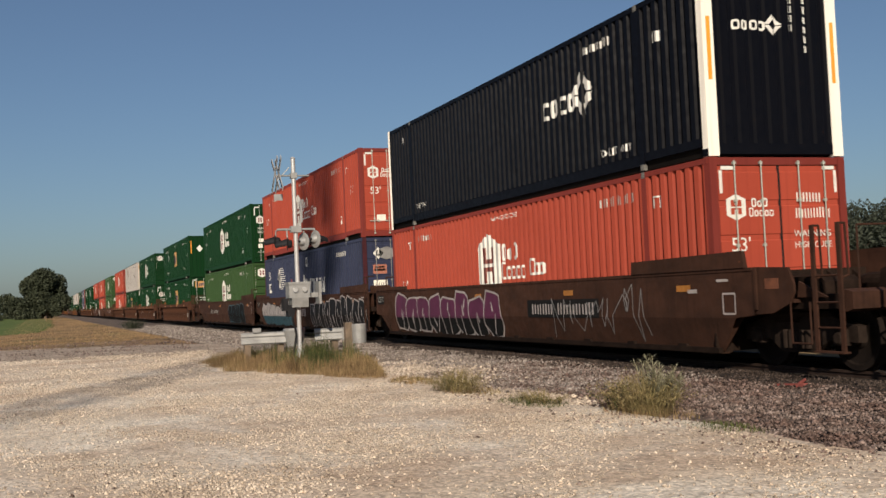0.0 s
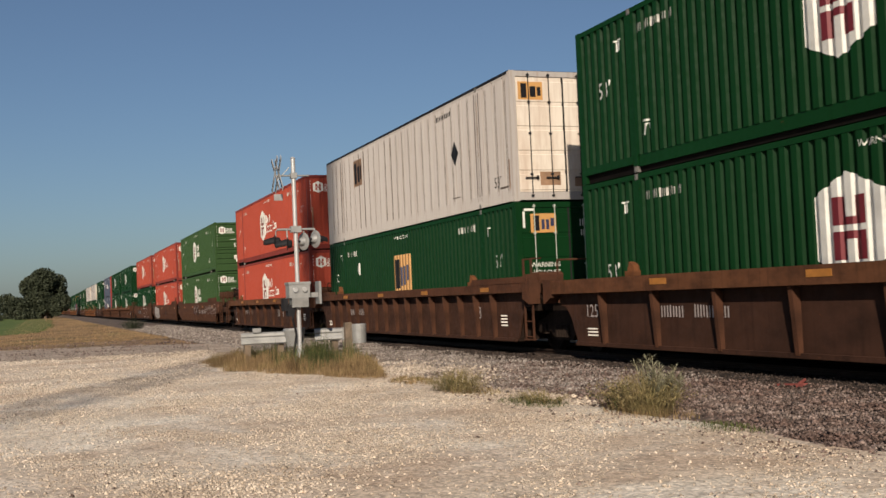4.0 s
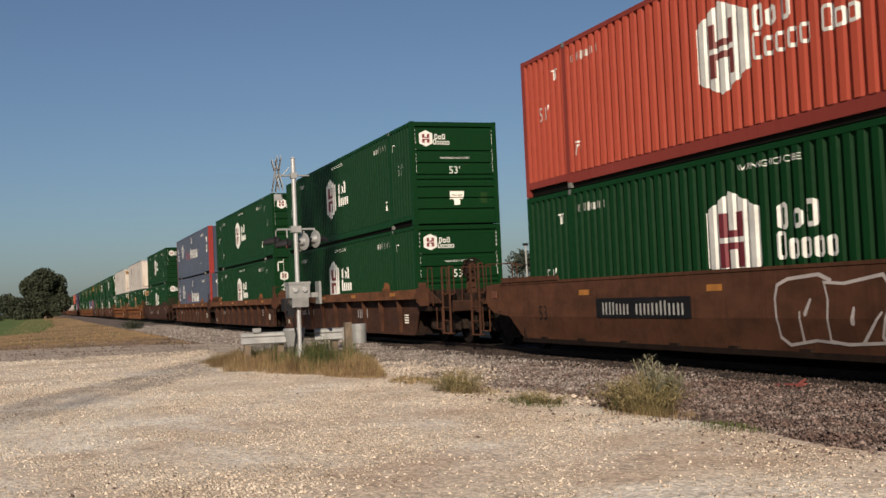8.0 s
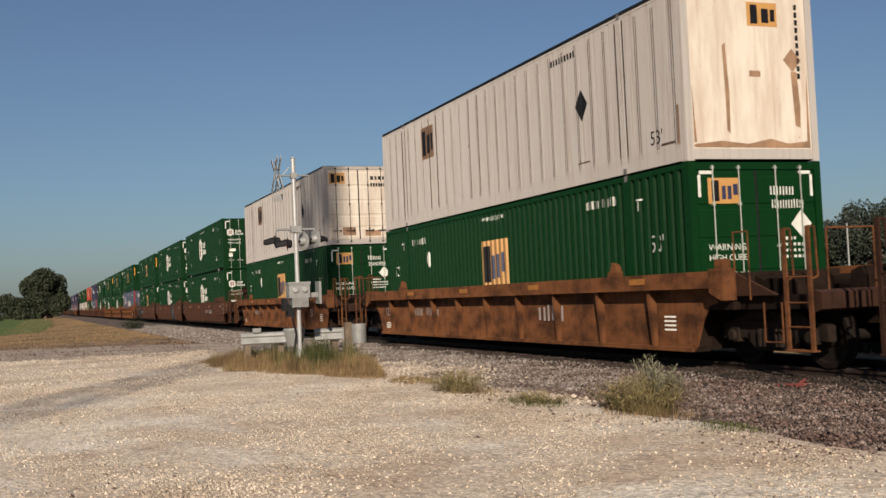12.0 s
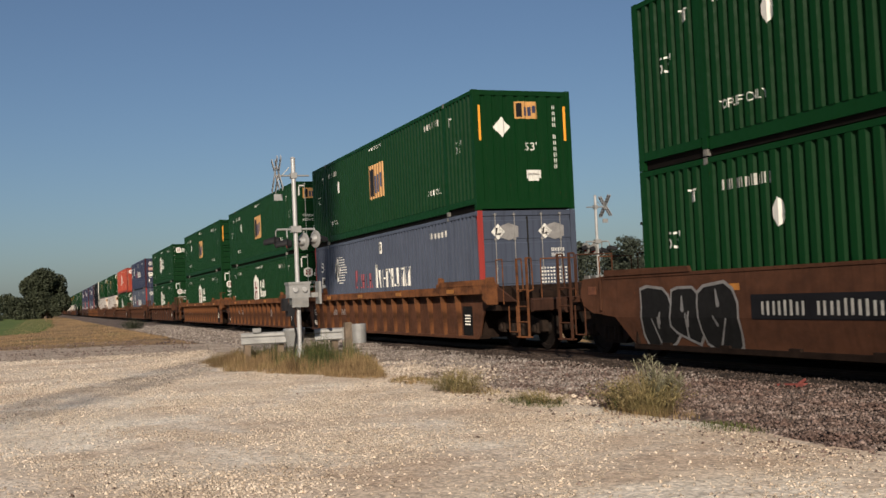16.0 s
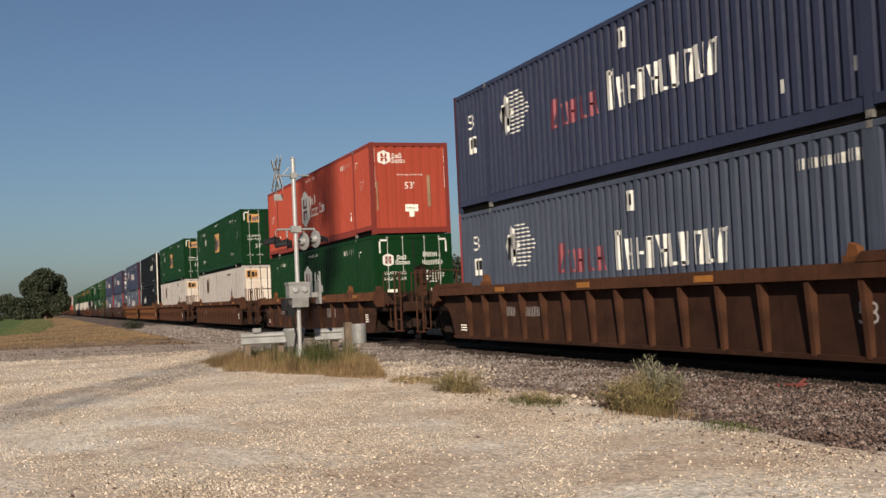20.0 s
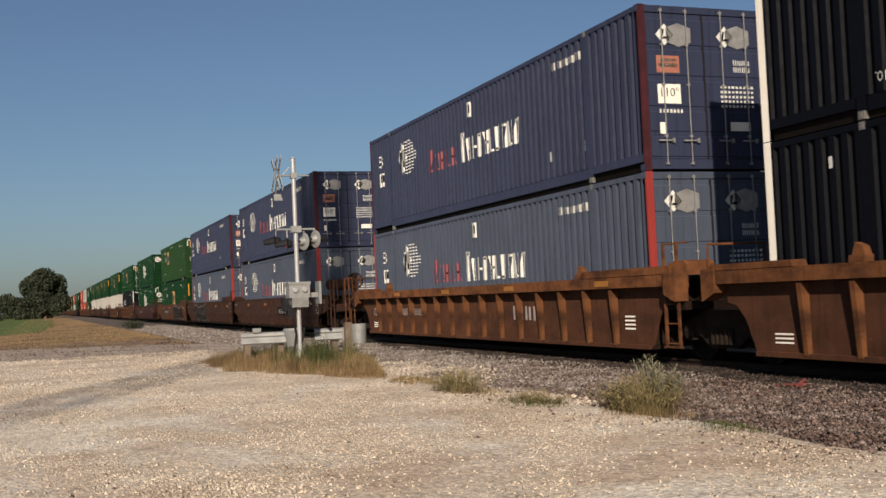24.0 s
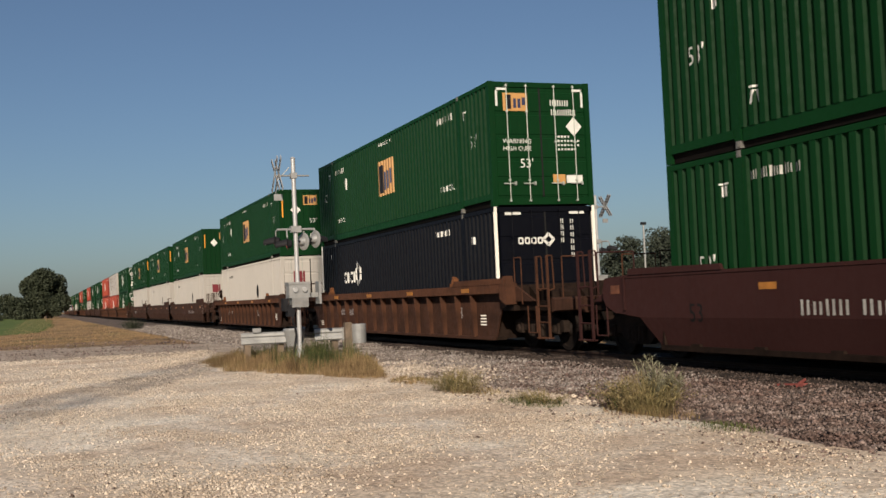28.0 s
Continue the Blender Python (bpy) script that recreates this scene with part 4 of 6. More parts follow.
    def coupler():
        b = Build().box(3.0, 3.45, -0.1, 0.1, 0.72, 0.92)
        b.slab([(3.4, 0.68), (3.72, 0.68), (3.72, 0.98), (3.4, 0.98)], -0.2, 0.14)
        b.pipe([(3.1, -0.35, 0.85), (3.35, -0.38, 0.55), (3.62, -0.36, 0.5)], 0.03)
        return b.mesh("coupler")

    def hoses():
        return Build().pipe([(2.98, 0.5, 0.8), (3.2, 0.48, 0.45), (3.55, 0.42, 0.42)], 0.025).mesh("air_hose")

    def joint():
        b = Build().box(0.9, 1.58, -0.3, 0.3, 0.72, 0.92).lathe([(0.7, 0.34), (0.95, 0.34), (0.98, 0.2)], (1.57, 0, 0), "z", 16)
        b.box(0.9, 1.2, -1.42, 1.42, 0.92, 1.0)
        return b.mesh("articulation_joint")
    for how, turn, x0 in ((near, 0, 0.0), (far, 180, -L)):
        at = pose(x0, 0, 0, 0, 0, turn)
        fits = []
        if how == "C":
            for key2, make in pieces.items():
                if style == "S" and key2[:4] == "guss":
                    continue
                fits.append(part(key2.rstrip("ab") if key2[:4] in ("side", "guss") else key2, shared(key2, lambda: make().mesh(key2)), BROWN if "gusset" in key2 or key2 == "end_sill" else GRIME, car))
            fits.append(part("coupler", shared("coupler", coupler), STEEL, car))
            fits.append(part("air_hose", shared("hose", hoses), GASKET, car))
            if turn:
                near_side = lambda f: (lambda: mirrored(f()))
            else:
                near_side = lambda f: f
            for name, make in (("ladder", ladder), ("sill_step", step), *(("handrail", rail(g)) for g in (grabs[1:] if style == "S" else grabs))):
                fits.append(part(name, tinted(name + str(turn) + str(len(fits)), near_side(make)), coat, car))
        else:
            fits.append(part("articulation_joint", shared("joint", joint), GRIME, car))
            if not turn:
                def end_ladder():
                    b = Build()
                    for x in (0.78, 1.16):
                        b.box(x - 0.03, x + 0.03, -1.55, -1.52, 0.26, 1.95)
                        b.tube((x, -1.535, 1.94), (x, -1.3, 1.94), 0.015)
                    for z in (0.32, 0.64, 0.96, 1.28):
                        b.tube((0.78, -1.535, z), (1.16, -1.535, z), 0.014)
                    b.box(0.74, 1.2, -1.58, -1.5, 0.25, 0.275)
                    return b.mesh("ladder")
                fits.append(part("ladder", tinted("end_ladder", end_ladder), coat, car))
                for g, pts in enumerate(([(1.1, -0.9, 1.0), (1.1, -0.9, 1.9), (1.1, 0.2, 1.9), (1.1, 0.2, 1.0)],)):
                    fits.append(part("grab_rail", tinted("grab" + str(g), lambda pts=pts: Build().pipe(pts, 0.02).mesh("grab_rail")), coat, car))
                if style == "F":
                    fits.append(part("air_reservoir", shared(("small_tank", chord_coat.name), lambda: Build().lathe([(-1.26, 0.04), (-1.22, 0.1), (-1.14, 0.15), (-0.4, 0.15), (-0.32, 0.1), (-0.28, 0.04)], (0.62, 0, 1.62), "y", 14).box(0.5, 0.74, -1.08, -1.02, 1.0, 1.5).box(0.5, 0.74, -0.56, -0.5, 1.0, 1.5).mesh("air_reservoir")), chord_coat, car))
                fits.append(part("valve_box", tinted("valve", lambda: Build().slab([(0.62, 1.42), (1.06, 1.42), (1.06, 1.6), (0.98, 1.66), (0.7, 1.66), (0.62, 1.58)], -1.3, -0.75).mesh("valve_box")), coat, car))
        for p in fits:
            p.matrix_basis = at
        if how == "C" and not turn and style != "R" and coat in (BROWN, RUST_BROWN) and gear:
            w = part("brake_wheel", shared("brake", brake), GRIME, car)
            w.matrix_basis = pose(1.95, -0.4, 1.92)
            part("brake_stand", tinted("stand", lambda: Build().slab([(1.66, 1.0), (1.94, 1.0), (1.86, 1.75), (1.72, 1.8)], -0.5, -0.3).tube((1.8, -0.4, 1.0), (1.8, -0.4, 1.85), 0.06).mesh("brake_stand")), coat, car)
        if how == "C" and not turn and style == "S" and gear == 2:
            part("air_reservoir", tinted("reservoir", lambda: Build().lathe([(-1.34, 0.05), (-1.3, 0.14), (-1.2, 0.19), (-0.56, 0.19), (-0.46, 0.14), (-0.42, 0.05)], (1.35, 0, 1.82), "y", 16).box(1.2, 1.5, -1.15, -1.08, 1.3, 1.66).box(1.2, 1.5, -0.7, -0.63, 1.0, 1.66).mesh("air_reservoir")), coat, car)
        if how == "C" and style == "S":
            # the side sheet runs on past the well's slanted foot, over the truck
            for s in (-1, 1):
                e = part("end_side_sheet", tinted("end_sheet" + str(s), lambda s=s: Build().slab([(1.202, 0.79), (1.6, 0.81), (1.95, 0.94), (2.05, 1.1), (2.05, RIM - 0.2), (1.95, RIM + 0.02), (1.202, RIM + 0.05)], *sorted((s * (CY - 0.02), s * (CY - 0.06)))).box(1.22, 1.27, *sorted((s * (CY - 0.03), s * (CY + 0.015))), 0.86, RIM + 0.03).box(1.2, 2.0, *sorted((s * (CY - 0.06), s * (CY - 0.2))), 0.95, 1.0).slab([(2.0, 1.02), (2.6, 1.02), (2.04, 1.24)], *sorted((s * (CY - 0.15), s * (CY - 0.12)))).mesh("end_side_sheet")), coat, car)
                e.matrix_basis = at
                if (s < 0) != bool(turn):
                    q = part("orange_panel", shared("end_reflector" + str(s), lambda s=s: Build().box(1.44, 1.74, *sorted((s * (CY - 0.026), s * (CY - 0.014))), RIM - 0.27, RIM - 0.12).mesh("orange_panel")), FADED_PANEL, car, "faded orange reflective panel")
                    q.matrix_basis = at
    for x, turn in ((1.0, 0), (-L - 1.0, 180)):
        if style != "S":
            e = part("corner_plate", tinted("corner_plate" + str(turn), lambda: Build().slab([(-0.1, RIM - 0.3), (0.2, RIM - 0.42), (0.24, RIM - 0.42), (0.24, RIM + 0.06), (-0.1, RIM + 0.06)], -CY - 0.15, -CY + 0.1).box(0.0, 0.2, -CY - 0.1, -CY + 0.05, RIM + 0.06, RIM + 0.2).mesh("corner_plate") if not turn else Build().slab([(-0.24, RIM - 0.42), (-0.2, RIM - 0.42), (0.1, RIM - 0.3), (0.1, RIM + 0.06), (-0.24, RIM + 0.06)], -CY - 0.15, -CY + 0.1).mesh("corner_plate")), coat, car)
            e.matrix_basis = pose(x, 0, 0)
    if near == "C":
        truck_parts(car, 1.57, coat)
    truck_parts(car, -L - 1.57, coat)
    car.matrix_basis = m
    return car


def mirrored(me):
    """The same mesh on the other side of the car."""
    for v in me.vertices:
        v.co.y = -v.co.y
    me.flip_normals()
    return me


def car_marks(car, style, seed, tag=None, where="M"):
    """Number board, reflectors, small stencils and any graffiti on the near side of a car."""
    y = -CY - 0.004 if style == "S" else -CY + 0.036
    bend = LEAN if style == "S" else flat_profile(-30, 30)

    def lay(name, material, polys, up=0.0, label=""):
        b = Build()
        for f in laid(polys, bend, 1):
            b.face([(u, y - up + d, v) for u, v, d in f])
        part(name, b, material, car, label)
    rnd = random.Random(seed)
    if style == "S":
        if where != "M":
            c = -11.4 if where == "F" else -4.95
            if seed in (12, 21, 30, 41, 43):
                lay("number_board", BLACK_MARK if where == "F" else GASKET, [rect(c, 0.9, 3.1, 0.36)])
            lay("number_stencil", SOFT_WHITE if where == "F" else PALE_SPRAY, ident(c - 0.85, 0.9, 1.0, 0.24, 4, seed) + ident(c + 0.6, 0.9, 1.55, 0.24, 6, seed + 1), 0.002)
        lay("reflector", DULL_REFLECTOR, [rect(x, 1.2, 0.4, 0.1) for x in (-0.6, -4.6, -9.2, -13.4)])
        ink = PALE_SPRAY if seed in (13, 25) else MAROON
        wide = -8.1 if where == "M" else -5.8 if where == "F" else -8.6
        lay("wordmark", ink, letter_blocks(wide, 0.86, 1.35, 0.36, 3, seed, 0.28), 0.001)
        lay("stencil", GASKET, words("53", -15.2, 0.8, 0.42))
        if where != "F":
            lay("number_board", GASKET, [rect(-LENGTH - 0.72, 1.2, 0.62, 0.26)], 0.001)
            lay("stencil", SOFT_WHITE, words("125 T", -LENGTH - 0.72, 1.2, 0.24), 0.003)
        lay("data_stencil", PALE_SPRAY, [rect(0.45, 1.3, 0.3, 0.04), rect(0.45, 0.95, 0.03, 0.3), rect(0.75, 0.95, 0.03, 0.3), rect(0.6, 0.8, 0.3, 0.03), rect(0.6, 1.1, 0.3, 0.03), rect(-0.35, 1.15, 0.26, 0.06)])
    else:
        lay("number_stencil", PALE_SPRAY, ident(-13.0, 0.85, 0.7, 0.22, 4, seed) + ident(-11.9, 0.85, 0.95, 0.22, 6, seed + 1))
        dark = style == "R" and seed in (31, 32, 33)
        if dark:
            for box_ in (rect(-15.72, 0.68, 0.78, 0.86), rect(-0.5, 0.62, 0.62, 0.7)):
                lay("number_board", GASKET, [box_], 0.0, "black-painted stencil panel")
        lay("stencil", WHITE_MARK if dark else PALE_SPRAY, words("125", -15.72, 0.84, 0.34) if dark or not seed % 2 else words("53", -2.0, 0.8, 0.4), 0.002)
        lay("data_stencil", WHITE_POST, [rect(-15.72, 0.52 - 0.06 * i, 0.4, 0.025) for i in range(3)] + [rect(-0.5, 0.75 - 0.07 * i, 0.35, 0.03) for i in range(4)], 0.002)
        b = Build()
        for x in (-1.2, -5.3, -9.2, -13.1):
            b.box(x - 0.25, x + 0.25, -CY - 0.126, -CY - 0.122, RIM - 0.13, RIM - 0.03)
        if style == "F":
            b.v = [(x, yy - 0.02, z) for x, yy, z in b.v]
        part("reflector", b, DULL_REFLECTOR, car)
        if seed % 2 == 0:
            lay("wordmark", PALE_SPRAY, letter_blocks(-4.9, 0.82, 1.2, 0.34, 3, seed, 0.2), 0.001)
    cut = lambda polys, z0=SILL + 0.02, z1=RIM - 0.01: [c for c in (clip(clip(f, 1, z0, True), 1, z1, False) for f in polys) if len(c) > 2]
    for x0, x1, n, rim, fill, low, *foot in tag or ():
        if n == 0:
            # tall thin scrawl
            lines, at = [], (x0, low)
            for i in range(24):
                to = (x0 + (x1 - x0) * (i + 1) / 24 + rnd.uniform(-0.2, 0.2), rnd.uniform(RIM - 0.55, RIM - 0.05) if i % 2 == 0 else rnd.uniform(low, low + 0.6))
                bow = ((at[0] + to[0]) / 2 + rnd.uniform(-0.14, 0.14), (at[1] + to[1]) / 2)
                lines += [capsule(at, bow, 0.011, n=4), capsule(bow, to, 0.011, n=4)]
                at = to
            lay("graffiti_line", rim, cut(lines), 0.003, "tall thin spray scrawl")
            continue
        if n == 1:
            c = (x0 + x1) / 2
            lay("graffiti", rim, cut([disc(c, 0.7, 1.0, 36)]), 0.002, "spray-painted graffiti disc")
            lay("graffiti_fill", fill, cut([disc(c, 0.7, 0.94, 36)]), 0.004)
            lay("graffiti_line", rim, cut([capsule((c - 0.3, 0.45), (c - 0.1, 1.0), 0.05), capsule((c + 0.1, 1.05), (c + 0.4, 0.6), 0.04)]), 0.006)
            continue
        p, top = (x1 - x0) / n, RIM - 0.06
        tall = top - low
        edge = 0.05 if tall > 0.8 else 0.035
        for i in range(n):
            c, w, lean = x0 + (i + 0.5) * p, p * rnd.uniform(0.52, 0.66), rnd.uniform(-0.12, 0.12) * p
            z0, z1 = low + rnd.uniform(-0.06, 0.12) * tall, top - rnd.uniform(0.0, 0.16) * tall
            k, h = 12, (z1 - z0) / 2
            blob = []
            for q in range(k):
                a = 6.28318 * q / k + 0.26
                ca, sa = math.cos(a), math.sin(a)
                r = rnd.uniform(0.8, 1.12)
                blob.append((c + math.copysign(abs(ca) ** 0.55, ca) * w * r + lean * sa, (z0 + z1) / 2 + math.copysign(abs(sa) ** 0.6, sa) * h * r))
            mid = (c, (z0 + z1) / 2)
            grow = [(mid[0] + (u - mid[0]) * (1 + edge / w), mid[1] + (v - mid[1]) * (1 + edge / h)) for u, v in blob]
            fan = lambda pts: [[mid, pts[q], pts[(q + 1) % k]] for q in range(k)]
            up = 0.002 + 0.0012 * i
            lay("graffiti", rim, cut(fan(grow)), up, "spray-painted graffiti shapes")
            lay("graffiti_fill", fill, cut(fan(blob)), up + 0.0005)
            if foot:
                lay("graffiti_fill", foot[0], cut(fan(blob), SILL + 0.02, low + tall * 0.4), up + 0.0008)
            marks = []
            for d in range(rnd.choice((1, 2, 2))):
                u, v = c + rnd.uniform(-0.3, 0.3) * w, mid[1] + rnd.uniform(-0.5, 0.5) * h
                marks.append(capsule((u, v), (u + rnd.uniform(-0.2, 0.2) * w, v + rnd.uniform(0.2, 0.5) * h), edge * rnd.uniform(0.4, 1.0), edge * 0.35, 5))
            marks.append(capsule((c - 0.1 * w, z0 + 0.1 * h), (c + rnd.uniform(-0.5, 0.5) * w, mid[1]), edge * 0.5, edge * 0.3, 5))
            lay("graffiti_line", rim, cut(marks), up + 0.001)
    if seed in (19, 20, 42):
        lines, u = [], -7.2
        at = (u, 0.8)
        for i in range(16):
            to = (at[0] + rnd.uniform(-0.06, 0.24), rnd.uniform(0.55, 1.12))
            lines.append(capsule(at, to, 0.02, n=4))
            at = to
        lay("graffiti_line", BLACK_MARK, lines, 0.005, "thin black spray scribble")


# ---- the train ----
# near-end place at the clip's start, bottom box, top box, car, colour, graffiti
B_, O_, M_, N_ = BROWN, OCHRE, MAROON, RUST_BROWN
UNITS = [
    (25.6, "emp door", "hub ribs", "S", B_, None),
    (2.09, "hubo door", "umax corr", "S", B_, ((-15.4, -7.9, 8, PALE_SPRAY, PURPLE_MARK, SILL + 0.02, GASKET), (-5.4, -1.6, 0, GHOST, N_, SILL + 0.1))),
    (-17.20, "navy door", "hubo door", "S", B_, ((-6.65, 0.8, 10, PALE_SPRAY, BLACK_MARK, SILL - 0.1), (-15.9, -10.2, 6, BLACK_MARK, PALE_SPRAY, SILL, TEAL_MARK))),
    (-36.44, "hubl ribs", "hub door", "S", B_, ((-6.4, -1.6, 4, TEAL_MARK, GASKET, SILL),)),
    (-59.92, "emp door", "emp corr", "R", N_, None),
    (-83.42, "hub door", "hub ribs", "F", N_, None),
    (-102.72, "emp door", "white wdoor", "R", N_, None),
    (-122.01, "hubo corr", "hubo corr", "F", N_, None),
    (-145.60, "hubl ribs", "hubl ribs", "S", N_, ((-3.6, 0.5, 0, PALE_SPRAY, N_, SILL + 0.35), (-3.3, 0.7, 0, PALE_SPRAY, N_, SILL + 0.55), (-8.6, -6.6, 0, PALE_SPRAY, N_, SILL + 0.5))),
    (-164.95, "hubo corr", "hubo corr", "S", N_, ((-15.2, -11.6, 5, WHITE_MARK, PALE_SPRAY, SILL + 0.1),)),
    (-184.27, "hub ribs", "hubo corr", "S", N_, ((-7.8, -3.2, 4, PALE_SPRAY, N_, SILL + 0.1),)),
    (-207.83, "hub ribs", "hub ribs", "F", N_, None),
    (-227.12, "hub door", "hub ribs", "F", N_, None),
    (-246.43, "blue door", "blue corr", "F", B_, None),
    (-270.04, "hub ribs", "hub ribs", "S", B_, None),
    (-293.44, "emp door", "white plain", "F", O_, None),
    (-316.81, "emp door", "white wdoor", "F", O_, None),
    (-340.17, "hub door", "hub door", "S", N_, None),
    (-359.46, "hub door", "hub door", "S", N_, ((-5.8, -3.8, 1, WHITE_MARK, BLACK_MARK, SILL),)),
    (-378.75, "emp door", "emp corr", "S", N_, ((-15.9, -13.4, 3, GHOST, GASKET, SILL + 0.02),)),
    (-402.33, "blue door", "emp corr", "R", O_, None),
    (-421.64, "hub door", "emp door", "R", O_, None),
    (-440.96, "hub door", "emp ribs", "R", O_, None),
    (-464.45, "hub door", "hub ribs", "F", N_, None),
    (-488.18, "blue door", "navy door", "R", N_, None),
    (-511.68, "hub door", "hubo corr", "F", N_, None),
    (-535.02, "white wdoor", "emp door", "R", N_, None),
    (-558.45, "white wdoor", "emp door", "R", N_, None),
    (-577.74, "umax door", "umax door", "R", O_, None),
    (-597.11, "blue door", "navy door", "R", O_, None),
    (-620.70, "blue door", "navy door", "S", B_, None),
    (-640.00, "blue door", "navy door", "S", B_, ((-14.0, -8.65, 6, GHOST, TRUCK, SILL + 0.05),)),
    (-659.30, "emp corr", "empl door", "S", N_, ((-6.8, -1.4, 6, GHOST, TRUCK, SILL + 0.1),)),
    (-682.77, "hub door", "hub ribs", "S", M_, None),
    (-706.21, "umax door", "emp door", "R", N_, None),
    (-729.61, "grey wdoor", "emp corr", "R", B_, None),
    (-753.10, "grey door", "emp corr", "S", B_, None),
    (-772.4, "grey wdoor", "emp corr", "S", B_, None),
    (-791.7, "grey wdoor", "emp corr", "S", B_, None),
    (-815.2, "hub door", "hub door", "R", B_, None),
    (-834.5, "hubo corr", "white wdoor", "R", B_, None),
    (-853.8, "hubo corr", "hubo corr", "R", B_, None),
    (-877.3, "hub door", "hub ribs", "S", B_, None),
    (-896.6, "hub ribs", "hub ribs", "S", B_, None),
    (-915.9, "white wdoor", "hubo corr", "S", B_, None),
    (-939.4, "hub ribs", "hub ribs", "R", B_, None),
    (-962.9, "emp door", "hubo corr", "R", B_, None),
    (-982.2, "hubl ribs", "hub ribs", "R", B_, None),
    (-1001.5, "grey wdoor", "emp corr", "R", B_, None),
    (-1025.0, "hub ribs", "hub ribs", "S", B_, None),
    (-1044.3, "blue door", "hubl ribs", "S", B_, None),
    (-1063.6, "grey wdoor", "white wdoor", "S", B_, None),
    (-1087.1, "hub ribs", "hub ribs", "R", B_, None),
    (-1110.6, "grey wdoor", "grey wdoor", "R", B_, None),
    (-1134.1, "hub ribs", "hub ribs", "R", B_, None),
]
MOVING = []
FLOOR_Z = 0.335


def ride(ob, x, z):
    MOVING.append((ob, x, z))


def lay_train():
    cars = []
    for i, (x, low, top, style, coat, tag) in enumerate(UNITS):
        gap = lambda a, b: "A" if a - b < 21.5 else "C"
        near = gap(UNITS[i - 1][0], x) if i else "C"
        far = gap(x, UNITS[i + 1][0]) if i + 1 < len(UNITS) else "C"
        car = well_car(style, coat, near, far, pose(x, 0, 0), {2.09: 0, -145.60: 2, -620.70: 2}.get(x, 1))
        ride(car, x, 0.0)
        cars.append((car, style, 11 + i, tag, "F" if far == "C" else "N" if near == "C" else "M"))
        for spec, mode, z in ((low, "lo", FLOOR_Z), (top, "hi", FLOOR_Z + HIGH + 0.012)):
            brand, end = spec.split()
            ride(container(brand, end, mode, pose(x, 0, z)), x, z)
    for car in cars[:40]:
        car_marks(*car)


lay_train()


# ---- ground ----
LOT = -0.12


def soil(name, stops, scale=3.0, fine=40.0, rough=0.95, bumps=0.5, dist=0.02, island=0.0):
    m, n, l, b = base_mat(name, rough, 0.0, 0.2)
    v = coords(n, l)
    a, c = noise_tex(n, l, v, scale, 6, 0.6), noise_tex(n, l, v, fine, 5, 0.7)
    col = ramp(n, l, a, stops)
    dark = ramp(n, l, c, [(0.32, (0.55, 0.55, 0.55)), (0.62, (1.15, 1.15, 1.15))])
    col = mix(n, l, 1.0, col, dark, "MULTIPLY")
    if island:
        g = n.new("ShaderNodeNewGeometry")
        col = mix(n, l, 1.0, col, ramp(n, l, g.outputs["Random Per Island"], [(0.0, (1 - island,) * 3), (0.6, (1.0, 0.98, 0.96)), (1.0, (1 + island * 0.7,) * 3)]), "MULTIPLY")
    l.new(col, b.inputs["Base Color"])
    bump(n, l, b, c, bumps, dist)
    return m


